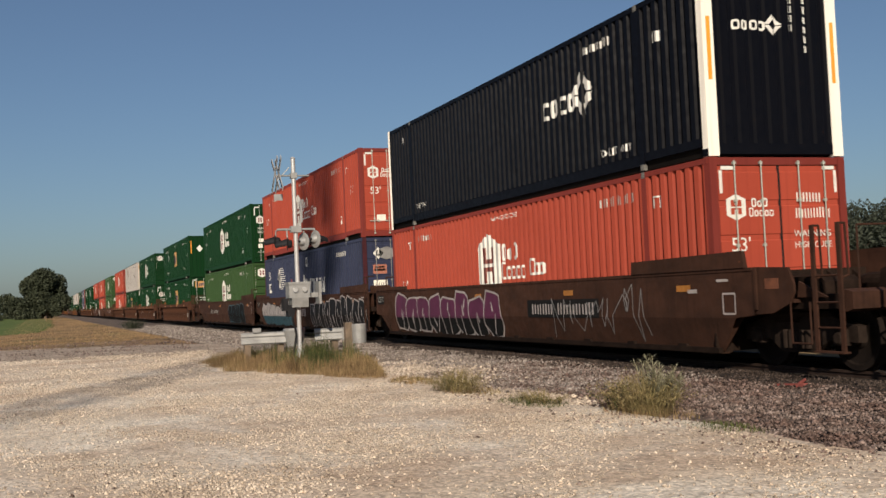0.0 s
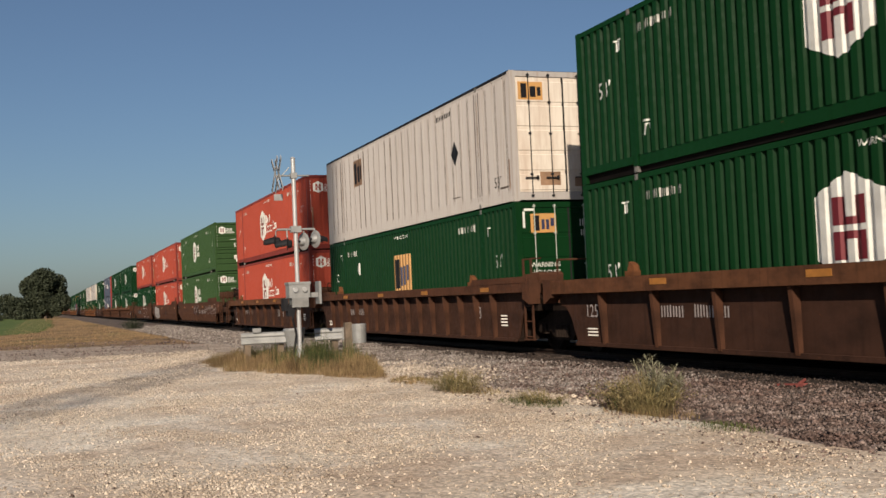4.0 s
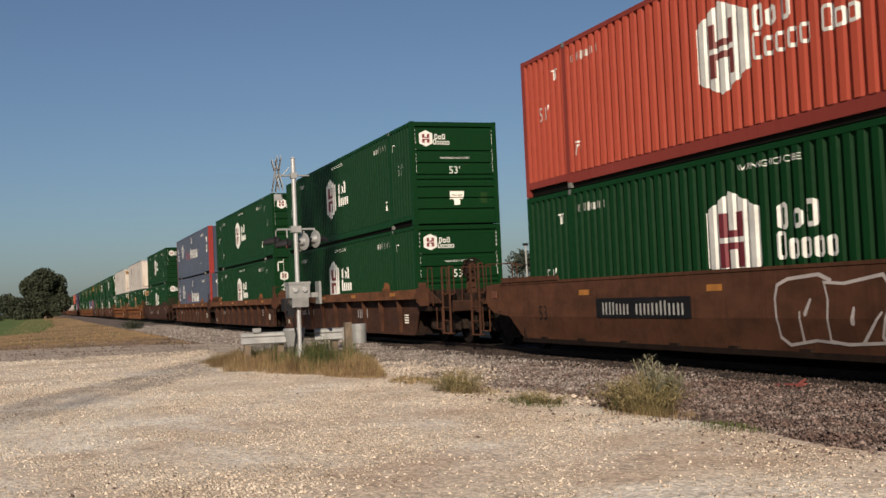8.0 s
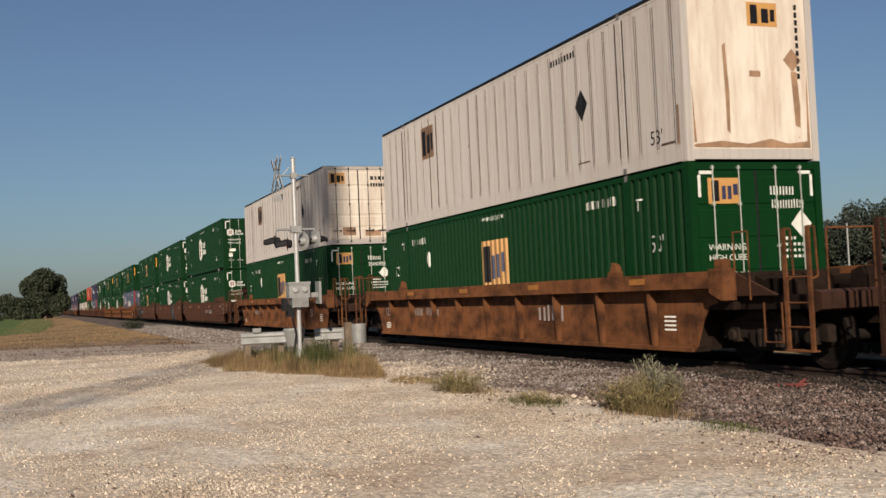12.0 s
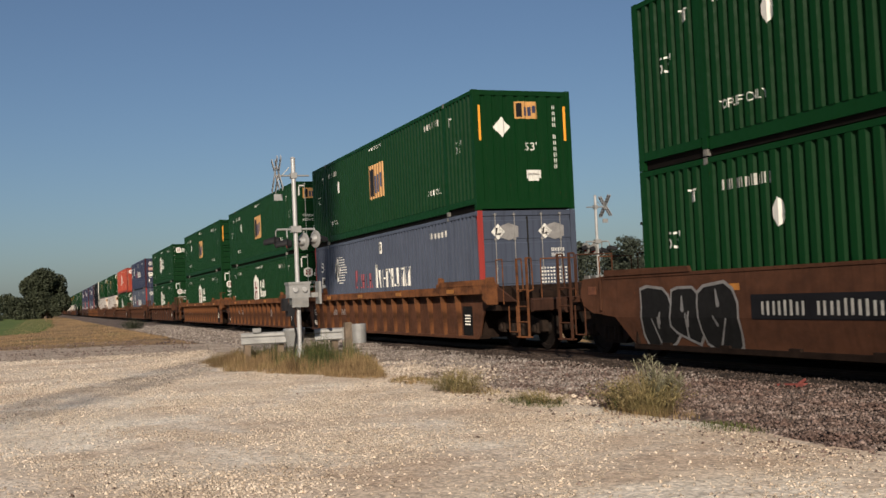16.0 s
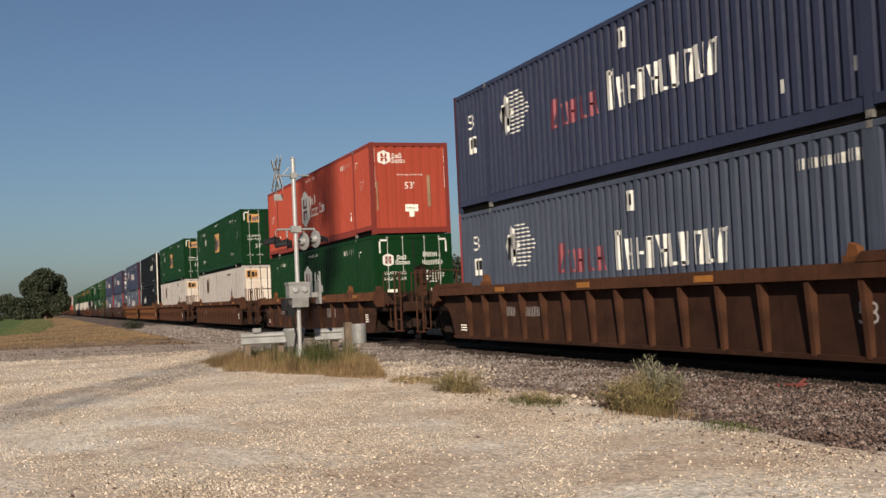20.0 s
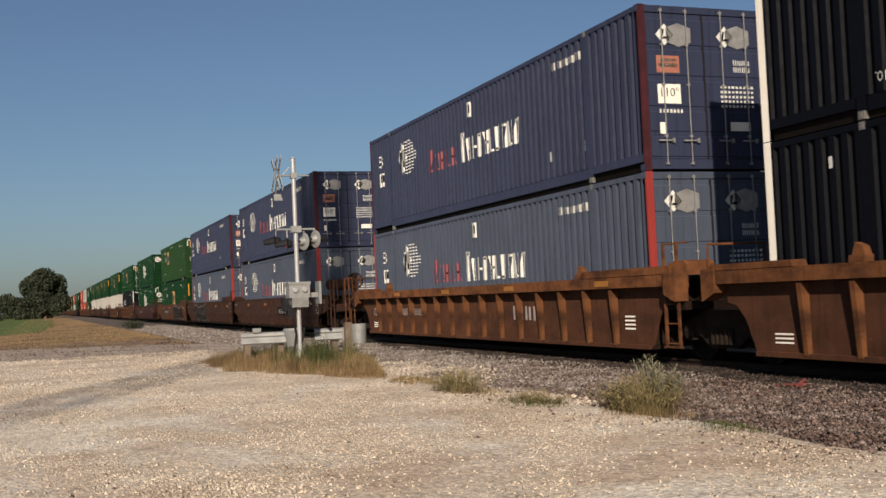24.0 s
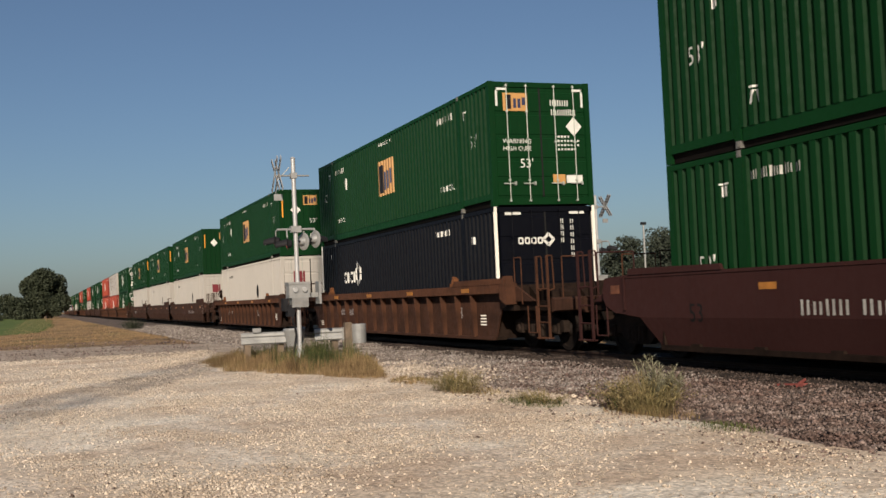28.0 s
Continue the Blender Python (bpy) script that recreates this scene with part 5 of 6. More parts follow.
def stony(name, stops, patch, cell, spread, rough=0.92, lift=0.012, stain=None):
    """Ground of small stones: each cell its own tone, in patches of changing colour."""
    m, n, l, b = base_mat(name, rough, 0.0, 0.25)
    v = coords(n, l)
    col = ramp(n, l, noise_tex(n, l, v, patch, 7, 0.62), stops)
    if stain:
        col = mix(n, l, ramp(n, l, noise_tex(n, l, coords(n, l, (1.0, 0.45, 1.0)), 0.32, 5, 0.6), [(0.44, (0, 0, 0)), (0.62, (0.8,) * 3)]), col, stain)
        col = mix(n, l, ramp(n, l, noise_tex(n, l, coords(n, l, (1.0, 0.6, 1.0)), 2.1, 6, 0.7), [(0.48, (0, 0, 0)), (0.7, (0.85,) * 3)]), col, stain)
        col = mix(n, l, ramp(n, l, noise_tex(n, l, coords(n, l, (0.7, 1.0, 1.0)), 0.9, 5, 0.6), [(0.55, (0, 0, 0)), (0.7, (0.5,) * 3)]), col, (1.0, 0.96, 0.88))
    h = None
    for c, lo, hi, gap in ((cell, 1 - spread, 1 + spread * 0.5, 0.72), (cell * 2.3, 1 - spread * 0.6, 1 + spread * 0.4, 0.9)):
        t = n.new("ShaderNodeTexVoronoi")
        t.inputs["Scale"].default_value = c
        l.new(v, t.inputs["Vector"])
        sep = n.new("ShaderNodeSeparateColor")
        l.new(t.outputs["Color"], sep.inputs[0])
        col = mix(n, l, 1.0, col, ramp(n, l, sep.outputs[0], [(0.0, (lo,) * 3), (0.35, (1, 0.985, 0.965)), (0.7, (1.02, 1.01, 1.0)), (1.0, (hi,) * 3)]), "MULTIPLY")
        col = mix(n, l, 1.0, col, ramp(n, l, t.outputs["Distance"], [(0.3, (1, 1, 1)), (0.7, (gap,) * 3)]), "MULTIPLY")
        h = h or t.outputs["Distance"]
    l.new(col, b.inputs["Base Color"])
    inv = n.new("ShaderNodeMath")
    inv.operation = "SUBTRACT"
    inv.inputs[0].default_value = 1.0
    l.new(h, inv.inputs[1])
    swell = n.new("ShaderNodeMath")
    swell.operation = "MULTIPLY_ADD"
    swell.inputs[1].default_value = 9.0 if stain else 0.5
    l.new(noise_tex(n, l, coords(n, l, (0.7, 1.0, 1.0)), 2.6, 4, 0.55), swell.inputs[0])
    l.new(inv.outputs[0], swell.inputs[2])
    bump(n, l, b, swell.outputs[0], 0.9, lift)
    return m


DRY = soil("dry_grass_ground", [(0.3, (0.12, 0.115, 0.05)), (0.42, (0.35, 0.235, 0.12)), (0.56, (0.23, 0.15, 0.08)), (0.7, (0.14, 0.125, 0.055))], 0.24, 8)
FIELD = soil("green_field_ground", [(0.3, (0.075, 0.12, 0.03)), (0.7, (0.13, 0.175, 0.045))], 0.08, 3)
GRAVEL = stony("pale_limestone_gravel", [(0.3, (0.74, 0.63, 0.50)), (0.5, (0.90, 0.81, 0.68)), (0.7, (0.99, 0.94, 0.84))], 0.5, 24.0, 0.34, lift=0.006, stain=(0.60, 0.45, 0.33))
ROAD = stony("grey_gravel_road", [(0.3, (0.36, 0.30, 0.25)), (0.7, (0.58, 0.49, 0.40))], 0.5, 14.0, 0.35)
BALLAST = stony("ballast_bed", [(0.3, (0.12, 0.088, 0.074)), (0.7, (0.25, 0.205, 0.18))], 1.2, 18.0, 0.6, 0.9, 0.04)
STONE = soil("ballast_stone", [(0.3, (0.105, 0.062, 0.05)), (0.5, (0.18, 0.130, 0.112)), (0.75, (0.345, 0.285, 0.255))], 2.2, 30, 0.85, 0.3, 0.01, 0.7)
DARK_STONE = soil("dark_track_stone", [(0.3, (0.035, 0.024, 0.02)), (0.5, (0.06, 0.045, 0.037)), (0.75, (0.115, 0.09, 0.078))], 2.2, 30, 0.8, 0.3, 0.01, 0.6)
GREY_STONE = soil("dusty_grey_ballast_stone", [(0.3, (0.17, 0.135, 0.115)), (0.5, (0.29, 0.25, 0.22)), (0.75, (0.44, 0.40, 0.365))], 2.2, 30, 0.85, 0.3, 0.01, 0.6)
PEBBLE = soil("limestone_pebble", [(0.3, (0.44, 0.36, 0.28)), (0.6, (0.62, 0.53, 0.43)), (0.8, (0.72, 0.65, 0.55))], 1.0, 30, 0.9, 0.2, 0.01, 0.42)


def sheet(name, outline, z, material, label, category, skirt=0.2, wob=0.0, seed=1):
    """A flat patch of ground with a wavering edge and a buried skirt."""
    rnd = random.Random(seed)
    pts = []
    for i, p in enumerate(outline):
        q = outline[(i + 1) % len(outline)]
        d = math.dist(p, q)
        k = max(1, min(60, int(d / 0.6)))
        for j in range(k):
            t = j / k
            pts.append((p[0] + (q[0] - p[0]) * t + (rnd.uniform(-wob, wob) if j else 0), p[1] + (q[1] - p[1]) * t + (rnd.uniform(-wob, wob) if j else 0)))
    b = Build()
    n = len(pts)
    b.v = [(x, y, z) for x, y in pts] + [(x, y, z - skirt) for x, y in pts]
    b.f = [tuple(range(n))] + [(i, n + i, n + (i + 1) % n, (i + 1) % n) for i in range(n)]
    me = bpy.data.meshes.new(name)
    me.from_pydata(b.v, [], b.f)
    bm = bmesh.new()
    bm.from_mesh(me)
    bmesh.ops.triangulate(bm, faces=[f for f in bm.faces if len(f.verts) > 4])
    bmesh.ops.recalc_face_normals(bm, faces=bm.faces)
    bm.to_mesh(me)
    bm.free()
    return solo(name, me, material, label, category, kind="structure")


ground = Build().box(-4000, 2500, -3000, 3000, -1.5, -0.21)
solo("ground", ground, DRY, "dry yellow-brown grassland reaching to the horizon", "ground", kind="structure")
sheet("field", [(-66, -40), (-66, -13.5), (-72, -11.2), (-102, -9.9), (-208, -9.0), (-900, -30), (-900, -900), (-66, -900)], -0.19, FIELD, "flat green crop field beside the right of way", "field", 0.1, 0.4, 3)
sheet("field_far", [(-900, 14), (900, 14), (900, 900), (-900, 900)], -0.19, FIELD, "flat green field beyond the tracks", "field", 0.1, 0.4, 4)
sheet("gravel_lot", [(-13.5, -6.5), (-5, -5.5), (-1.7, -5.1), (1.1, -5.0), (3.9, -5.15), (7.2, -4.85), (14, -4.7), (70, -4.7), (70, -70), (-18.8, -70), (-19, -12.6), (-16, -9.6), (-14.6, -7.4)], LOT, GRAVEL, "pale crushed limestone gravel lot", "gravel", 0.2, 0.16, 5)
sheet("road", [(-13.9, -6.2), (-16.7, -9.6), (-18.7, -12.2), (-20.4, -70), (-33, -70), (-29.6, -12.6), (-28.2, -9.2), (-25.4, -6.3), (-22.6, -4.5), (-14.7, -4.6)], LOT - 0.012, ROAD, "grey gravel road leading over the crossing", "road", 0.2, 0.25, 6)

# ballast bank with an uneven face
CREST = -0.13


def bank_z(y):
    """Ballast spread wide and nearly level with the lot on the near side."""
    if y < 0:
        return CREST - 0.012 * max(0.0, -y - 1.85)
    return CREST - max(0.0, y - 1.85) * 0.1


def bank():
    ys = [-5.7, -5.2, -4.6, -4.0, -3.4, -2.8, -2.2, -1.85, -1.4, 0.0, 1.4, 1.85, 2.6, 3.6]
    xs = [-900, -600, -400, -250, -150, -100] + [-70 + 0.7 * i for i in range(150)] + [60, 120]
    v, f = [], []
    for x in xs:
        for y in ys:
            wob = noise.noise(Vector((x * 0.7, y * 1.7, 3.0))) * (0.03 if abs(y) > 1.9 else 0.015)
            v.append((x, y, min(bank_z(y) + wob, -0.05) if -5.3 < y < 3.5 else -0.4))
    w = len(ys)
    for i in range(len(xs) - 1):
        for j in range(w - 1):
            f.append((i * w + j, (i + 1) * w + j, (i + 1) * w + j + 1, i * w + j + 1))
    b = Build()
    b.v, b.f = v, f
    return b


# a darker strip of bed spans the track, with darker stones along it
DARK_BED = stony("dark_track_ballast", [(0.3, (0.030, 0.022, 0.018)), (0.7, (0.062, 0.048, 0.040))], 1.2, 18.0, 0.6, 0.85, 0.04)
sheet("track_bed", [(-70, -1.75), (14, -1.75), (30, -1.75), (30, 1.75), (-70, 1.75)], -0.098, DARK_BED, "darker ballast between and beside the rails", "ballast", 0.12, 0.1, 7)
solo("ballast_bank", bank(), BALLAST, "grey-brown crushed rock ballast spread under the track", "ballast", kind="structure")


def scatter(name, n, place, size, material, label, category, seed):
    """Loose stones as one mesh: each one an uneven eight-sided lump."""
    rng = np.random.default_rng(seed)
    c = place(rng, n)
    n = len(c)
    s = rng.uniform(*size, (n, 1)) * rng.choice([0.7, 1.0, 1.0, 1.35], (n, 1))
    base = np.array([(1, 0, 0), (-1, 0, 0), (0, 1, 0), (0, -1, 0), (0, 0, 0.8), (0, 0, -0.7)])
    v = base[None] * rng.uniform(0.6, 1.15, (n, 6, 1)) + rng.normal(0, 0.22, (n, 6, 3))
    a = rng.uniform(0, 6.283, n)
    ca, sa = np.cos(a)[:, None], np.sin(a)[:, None]
    v = np.stack([v[..., 0] * ca - v[..., 1] * sa, v[..., 0] * sa + v[..., 1] * ca, v[..., 2]], -1) * s[:, None]
    v = (v + c[:, None]).reshape(-1, 3)
    tri = np.array([(0, 2, 4), (2, 1, 4), (1, 3, 4), (3, 0, 4), (2, 0, 5), (1, 2, 5), (3, 1, 5), (0, 3, 5)])
    t = (tri[None] + (np.arange(n) * 6)[:, None, None]).reshape(-1, 3)
    return solo(name, raw_mesh(name, v, t), material, label, category, kind="stuff")


def raw_mesh(name, v, t):
    me = bpy.data.meshes.new(name)
    me.vertices.add(len(v))
    me.vertices.foreach_set("co", np.asarray(v, dtype=np.float32).ravel())
    me.loops.add(t.size)
    me.loops.foreach_set("vertex_index", t.astype(np.int32).ravel())
    me.polygons.add(len(t))
    me.polygons.foreach_set("loop_start", np.arange(0, t.size, t.shape[1], dtype=np.int32))
    me.update(calc_edges=True)
    me.validate()
    return me


def on_bank(x0, x1, power=1.0):
    def place(rng, n):
        x = x1 - (x1 - x0) * rng.random(n) ** power
        y = -1.7 - 3.55 * rng.random(n) ** 0.9
        z = CREST - 0.012 * (-y - 1.85).clip(0, None)
        hump = 0.02 * np.sin(x * 1.9 + y) * np.sin(y * 3.1)
        return np.stack([x, y, z + hump + rng.uniform(-0.012, 0.028, n)], -1)
    return place


def on_lot(x0, x1, y0, y1, power=1.0, z=LOT):
    def place(rng, n):
        x = x1 - (x1 - x0) * rng.random(n) ** power
        y = rng.uniform(y0, y1, n)
        patch = np.sin(x * 1.1 + 2.0 * np.sin(y * 0.9)) * np.sin(y * 1.6 + 1.4 * np.sin(x * 0.7))
        keep = rng.random(n) < np.clip(0.45 + 0.75 * patch, 0.14, 1.0)
        return np.stack([x, y, np.full(n, z) + rng.uniform(-0.004, 0.006, n)], -1)[keep]
    return place


scatter("ballast_stones", 62000, on_bank(-3, 13), (0.012, 0.027), STONE, "loose angular grey and rust-brown ballast stones", "stones", 3)
scatter("grey_ballast_stones", 48000, on_bank(-14, 3), (0.013, 0.029), GREY_STONE, "loose pale grey ballast stones beside the crossing", "stones", 16)


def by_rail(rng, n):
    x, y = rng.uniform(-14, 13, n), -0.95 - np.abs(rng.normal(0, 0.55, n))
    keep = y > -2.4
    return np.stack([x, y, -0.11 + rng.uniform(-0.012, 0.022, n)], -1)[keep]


scatter("oily_ballast_stones", 22000, by_rail, (0.012, 0.027), DARK_STONE, "darker stones beside the rail", "stones", 17)
scatter("far_ballast_stones", 26000, on_bank(-70, -14, 1.3), (0.03, 0.055), GREY_STONE, "loose grey ballast stones along the track", "stones", 4)
scatter("gravel_pebbles", 120000, on_lot(-5, 11.5, -12.6, -5.1, 1.1), (0.006, 0.017), PEBBLE, "loose pale limestone pebbles", "pebbles", 5)
scatter("far_gravel_pebbles", 30000, on_lot(-18.5, -5, -13.8, -6.2), (0.012, 0.026), PEBBLE, "scattered pale pebbles on the lot", "pebbles", 6)
scatter("road_stones", 4000, on_lot(-35, -17, -13.5, -5.5, 1.0, LOT - 0.01), (0.02, 0.04), STONE, "grey stones strewn on the road's edge", "stones", 8)
scatter("spilled_stones", 1500, on_lot(-4, 13, -5.8, -4.9), (0.010, 0.024), STONE, "ballast stones spilled onto the gravel", "stones", 9)


def spill(rng, n):
    """Pale stones worked into the foot of the ballast, thickest beside the signal's grass."""
    x = np.where(rng.random(n) < 0.75, rng.normal(-3.2, 1.5, n), rng.normal(3.0, 0.8, n))
    y = np.where(x > 1, -5.15 + np.abs(rng.normal(0, 0.22, n)), -5.55 + np.abs(rng.normal(0, 0.85, n)))
    keep = y < -2.6
    return np.stack([x, y, CREST - 0.012 * (-y - 1.85).clip(0, None) + rng.uniform(0.0, 0.03, n)], -1)[keep]


scatter("limestone_spill", 30000, spill, (0.014, 0.036), PEBBLE, "pale limestone mixed into the foot of the ballast", "stones", 14)


def coarse(rng, n):
    """A drift of coarser stones close by, where the gravel is thick."""
    x, y = rng.normal(8.0, 0.4, n), rng.normal(-9.7, 0.5, n)
    return np.stack([x, y, np.full(n, LOT) + rng.uniform(-0.004, 0.006, n)], -1)


scatter("coarse_pebbles", 900, coarse, (0.009, 0.022), PEBBLE, "coarser pale stones in a drift on the lot", "pebbles", 15)
scatter("white_chips", 380, on_lot(-6, 11.5, -12.4, -5.2, 1.2), (0.010, 0.02), GREY, "white limestone chips strewn on the lot", "stones", 13)
scatter("dark_clods", 90, on_lot(-5, 10.5, -11.8, -5.6), (0.016, 0.034), STONE, "dark clods lying on the gravel", "stones", 12)

# rails and ties
track = thing("track", "steel rails on dark timber ties in ballast", "track", kind="structure")
for s in (-1, 1):
    b = Build()
    for pts in ([(-0.07, -0.17), (0.07, -0.17), (0.07, -0.155), (0.012, -0.14), (0.012, -0.045), (0.036, -0.035), (0.036, -0.004), (0.028, 0.0), (-0.028, 0.0), (-0.036, -0.004), (-0.036, -0.035), (-0.012, -0.045), (-0.012, -0.14), (-0.07, -0.155)],):
        k = len(pts)
        b.v = [(-900, s * 0.7535 + y, z) for y, z in pts] + [(120, s * 0.7535 + y, z) for y, z in pts]
        b.f = [tuple(range(k)), tuple(reversed(range(k, 2 * k)))] + [(i, k + i, k + (i + 1) % k, (i + 1) % k) for i in range(k)]
    part("rail", b, RAIL_STEEL, track)
tie = Build().box(-0.11, 0.11, -1.3, 1.3, -0.34, -0.1705).mesh("tie")
for i in range(180):
    t = part("tie", tie, CREOSOTE, track)
    t.matrix_basis = pose(22 - i * 0.53, 0, 0, 0, 0, 0)

# ---- plants ----
GRASS_DRY = soil("dry_grass_blades", [(0.3, (0.13, 0.082, 0.04)), (0.5, (0.27, 0.185, 0.095)), (0.7, (0.20, 0.165, 0.065))], 1.6, 20, 0.8, 0, 0, 0.6)
GRASS_GREEN = soil("green_grass_blades", [(0.3, (0.045, 0.065, 0.02)), (0.7, (0.12, 0.13, 0.045))], 0.9, 20, 0.7, 0, 0, 0.4)
WEED = soil("grey_green_weed", [(0.3, (0.16, 0.14, 0.06)), (0.5, (0.28, 0.225, 0.105)), (0.7, (0.38, 0.30, 0.16))], 4.0, 20, 0.7, 0, 0, 0.35)
# distance haze is put into this paler, greyer leaf colour
HAZED_LEAF = soil("hazed_thicket_leaves", [(0.3, (0.034, 0.043, 0.031)), (0.7, (0.062, 0.074, 0.054))], 0.4, 5, 0.7, 0, 0, 0.3)
LEAF = soil("tree_leaves", [(0.3, (0.031, 0.040, 0.023)), (0.7, (0.056, 0.066, 0.040))], 0.4, 5, 0.7, 0, 0, 0.25)
SAGE = soil("pale_sage_weed", [(0.3, (0.22, 0.215, 0.14)), (0.7, (0.36, 0.34, 0.23))], 4.0, 20, 0.7, 0, 0, 0.3)
STRAW = soil("straw_grass_blades", [(0.3, (0.11, 0.105, 0.05)), (0.42, (0.33, 0.22, 0.115)), (0.56, (0.22, 0.145, 0.078)), (0.7, (0.12, 0.11, 0.05))], 0.24, 20, 0.8, 0, 0, 0.35)
BARK = plain("bark", (0.09, 0.07, 0.055), 0.9, 0, 0.4, 8)


def blades(name, n, place, height, width, material, label, seed, lean=0.35):
    """Grass as one mesh of bent, tapering blades."""
    rng = np.random.default_rng(seed)
    c, gain = place(rng, n)
    n = len(c)
    h = rng.uniform(*height, n) * gain
    a, l = rng.uniform(0, 6.283, n), rng.uniform(0.05, lean, n) * h
    d = np.stack([np.cos(a), np.sin(a), np.zeros(n)], -1)
    s = np.stack([-np.sin(a), np.cos(a), np.zeros(n)], -1) * (width * rng.uniform(0.6, 1.3, n))[:, None] * 0.5
    up = np.zeros((n, 3))
    up[:, 2] = h
    m = c + d * (l * 0.35)[:, None] + up * 0.55
    t = c + d * l[:, None] + up
    v = np.stack([c - s, c + s, m + s * 0.8, m - s * 0.8, t], 1).reshape(-1, 3)
    k = np.arange(n)[:, None] * 5
    q = np.concatenate([k + np.array([[0, 1, 2]]), k + np.array([[0, 2, 3]]), k + np.array([[3, 2, 4]])])
    return solo(name, raw_mesh(name, v, q), material, label, "grass", kind="stuff")


def verge(rng, n):
    """The rough patch round the signal's foot, narrowing to a tongue beside the ballast."""
    x = -11.3 + 9.6 * rng.random(n) + rng.normal(0, 0.15, n)
    front = -7.4 + 0.36 * (x + 6.5).clip(0, None) + 0.1 * np.sin(x * 3.1)
    back = -4.6 - 0.22 * (x + 6.0).clip(0, None)
    y = front + (back - front) * rng.random(n) ** 1.2 + rng.normal(0, 0.06, n)
    edge = np.minimum(1, np.minimum((x + 11.9) / 1.8, (-1.4 - x) / 1.4)).clip(0.3, 1)
    rim = np.minimum(1, (y - front + 0.12) / 0.5).clip(0.35, 1)
    tuft = 0.5 + 0.5 * np.sin(x * 2.3 + 1.7 * np.sin(y * 2.9)) * np.sin(y * 3.7 + 1.3 * np.sin(x * 1.9))
    keep = rng.random(len(x)) < 0.35 + 0.65 * tuft
    return np.stack([x, y, np.full(len(x), LOT - 0.02)], -1)[keep], (edge * rim * (0.45 + 0.6 * tuft))[keep]


def verge_green(rng, n):
    c, g = verge(rng, n)
    keep = (c[:, 1] > -6.4) & (c[:, 0] < -4.2) & (rng.random(len(c)) < np.where(np.abs(c[:, 0] + 6.2) < 1.3, 0.8, 0.25))
    return c[keep], g[keep]


def roadside(rng, n):
    x = -37 - 230 * rng.random(n) ** 1.6
    y = -5.3 - (8.5 + rng.normal(0, 0.4, n)) * rng.random(n) ** 1.2
    return np.stack([x, y, np.full(n, -0.22)], -1), np.ones(n)


blades("dry_grass", 36000, verge, (0.16, 0.46), 0.008, GRASS_DRY, "tall dry brown grass round the signal foot", 21)
blades("green_grass", 12000, verge_green, (0.34, 0.66), 0.011, GRASS_GREEN, "green grass and weeds among the dry stalks", 22)
blades("roadside_grass", 16000, roadside, (0.04, 0.11), 0.03, STRAW, "dry yellow grass along the right of way", 23)


def clump(name, x, y, r, h, n, material, label, seed, width=0.01):
    def place(rng, k):
        a, q = rng.uniform(0, 6.283, k), np.sqrt(rng.random(k)) * r
        return np.stack([x + np.cos(a) * q * 1.5, y + np.sin(a) * q * 0.7, np.full(k, LOT - 0.02)], -1), 1.1 - 0.6 * q / r
    return blades(name, n, place, (0.5 * h, h), width, material, label, seed, 0.6)


def bushy(name, x, y, rx, ry, h, n, material, label, seed):
    """Wiry weeds as one mesh: thin arching stems set with small narrow leaves."""
    rng = np.random.default_rng(seed)
    a, q = rng.uniform(0, 6.283, n), np.sqrt(rng.random(n))
    base = np.stack([x + np.cos(a) * q * rx * 0.6, y + np.sin(a) * q * ry * 0.6, np.full(n, LOT - 0.03)], -1)
    top = np.stack([x + np.cos(a) * q * rx + rng.normal(0, 0.09, n), y + np.sin(a) * q * ry + rng.normal(0, 0.09, n), LOT + h * rng.uniform(0.45, 1.0, n) * (1.05 - 0.55 * q)], -1)
    k = 16
    t = np.linspace(0.12, 1.0, k)[None, :, None]
    line = base[:, None] * (1 - t) + top[:, None] * t
    line[..., 2] += (0.12 * h * np.sin(t * 3.1416))[..., 0]
    b = rng.uniform(0, 6.283, (n, k))
    ln = (0.028 + 0.05 * rng.random((n, k))) * (1.25 - t[..., 0] * 0.7)
    out = np.stack([np.cos(b) * ln, np.sin(b) * ln, ln * rng.uniform(0.2, 1.1, (n, k))], -1)
    side = np.stack([-np.sin(b), np.cos(b), np.zeros((n, k))], -1) * 0.0045
    leaf = np.stack([line, line + out * 0.5 + side, line + out, line + out * 0.5 - side], 2).reshape(-1, 3)
    w = np.stack([-np.sin(a), np.cos(a), np.zeros(n)], -1) * 0.003
    stem = np.stack([base - w, base + w, line[:, 8] + w, line[:, 8] - w, line[:, 8] - w, line[:, 8] + w, top + w * 0.4, top - w * 0.4], 1).reshape(-1, 3)
    v = np.concatenate([leaf, stem])
    return solo(name, raw_mesh(name, v, np.arange(len(v)).reshape(-1, 4)), material, label, "weeds", kind="stuff")


bushy("weed_clump", 1.75, -5.5, 0.75, 0.4, 0.42, 170, WEED, "wiry yellow-green weed clump at the ballast toe", 31)
bushy("green_weed_clump", 1.5, -5.55, 0.5, 0.3, 0.34, 30, GRASS_GREEN, "greener shoots in the weed clump", 30)
clump("dry_weed_clump", 2.0, -5.4, 0.5, 0.2, 300, GRASS_DRY, "dry stalks at the ballast toe", 32, 0.006)
bushy("weed_clump", 5.7, -4.85, 0.8, 0.42, 0.52, 300, WEED, "bushy yellow-green weeds on the ballast edge", 33)
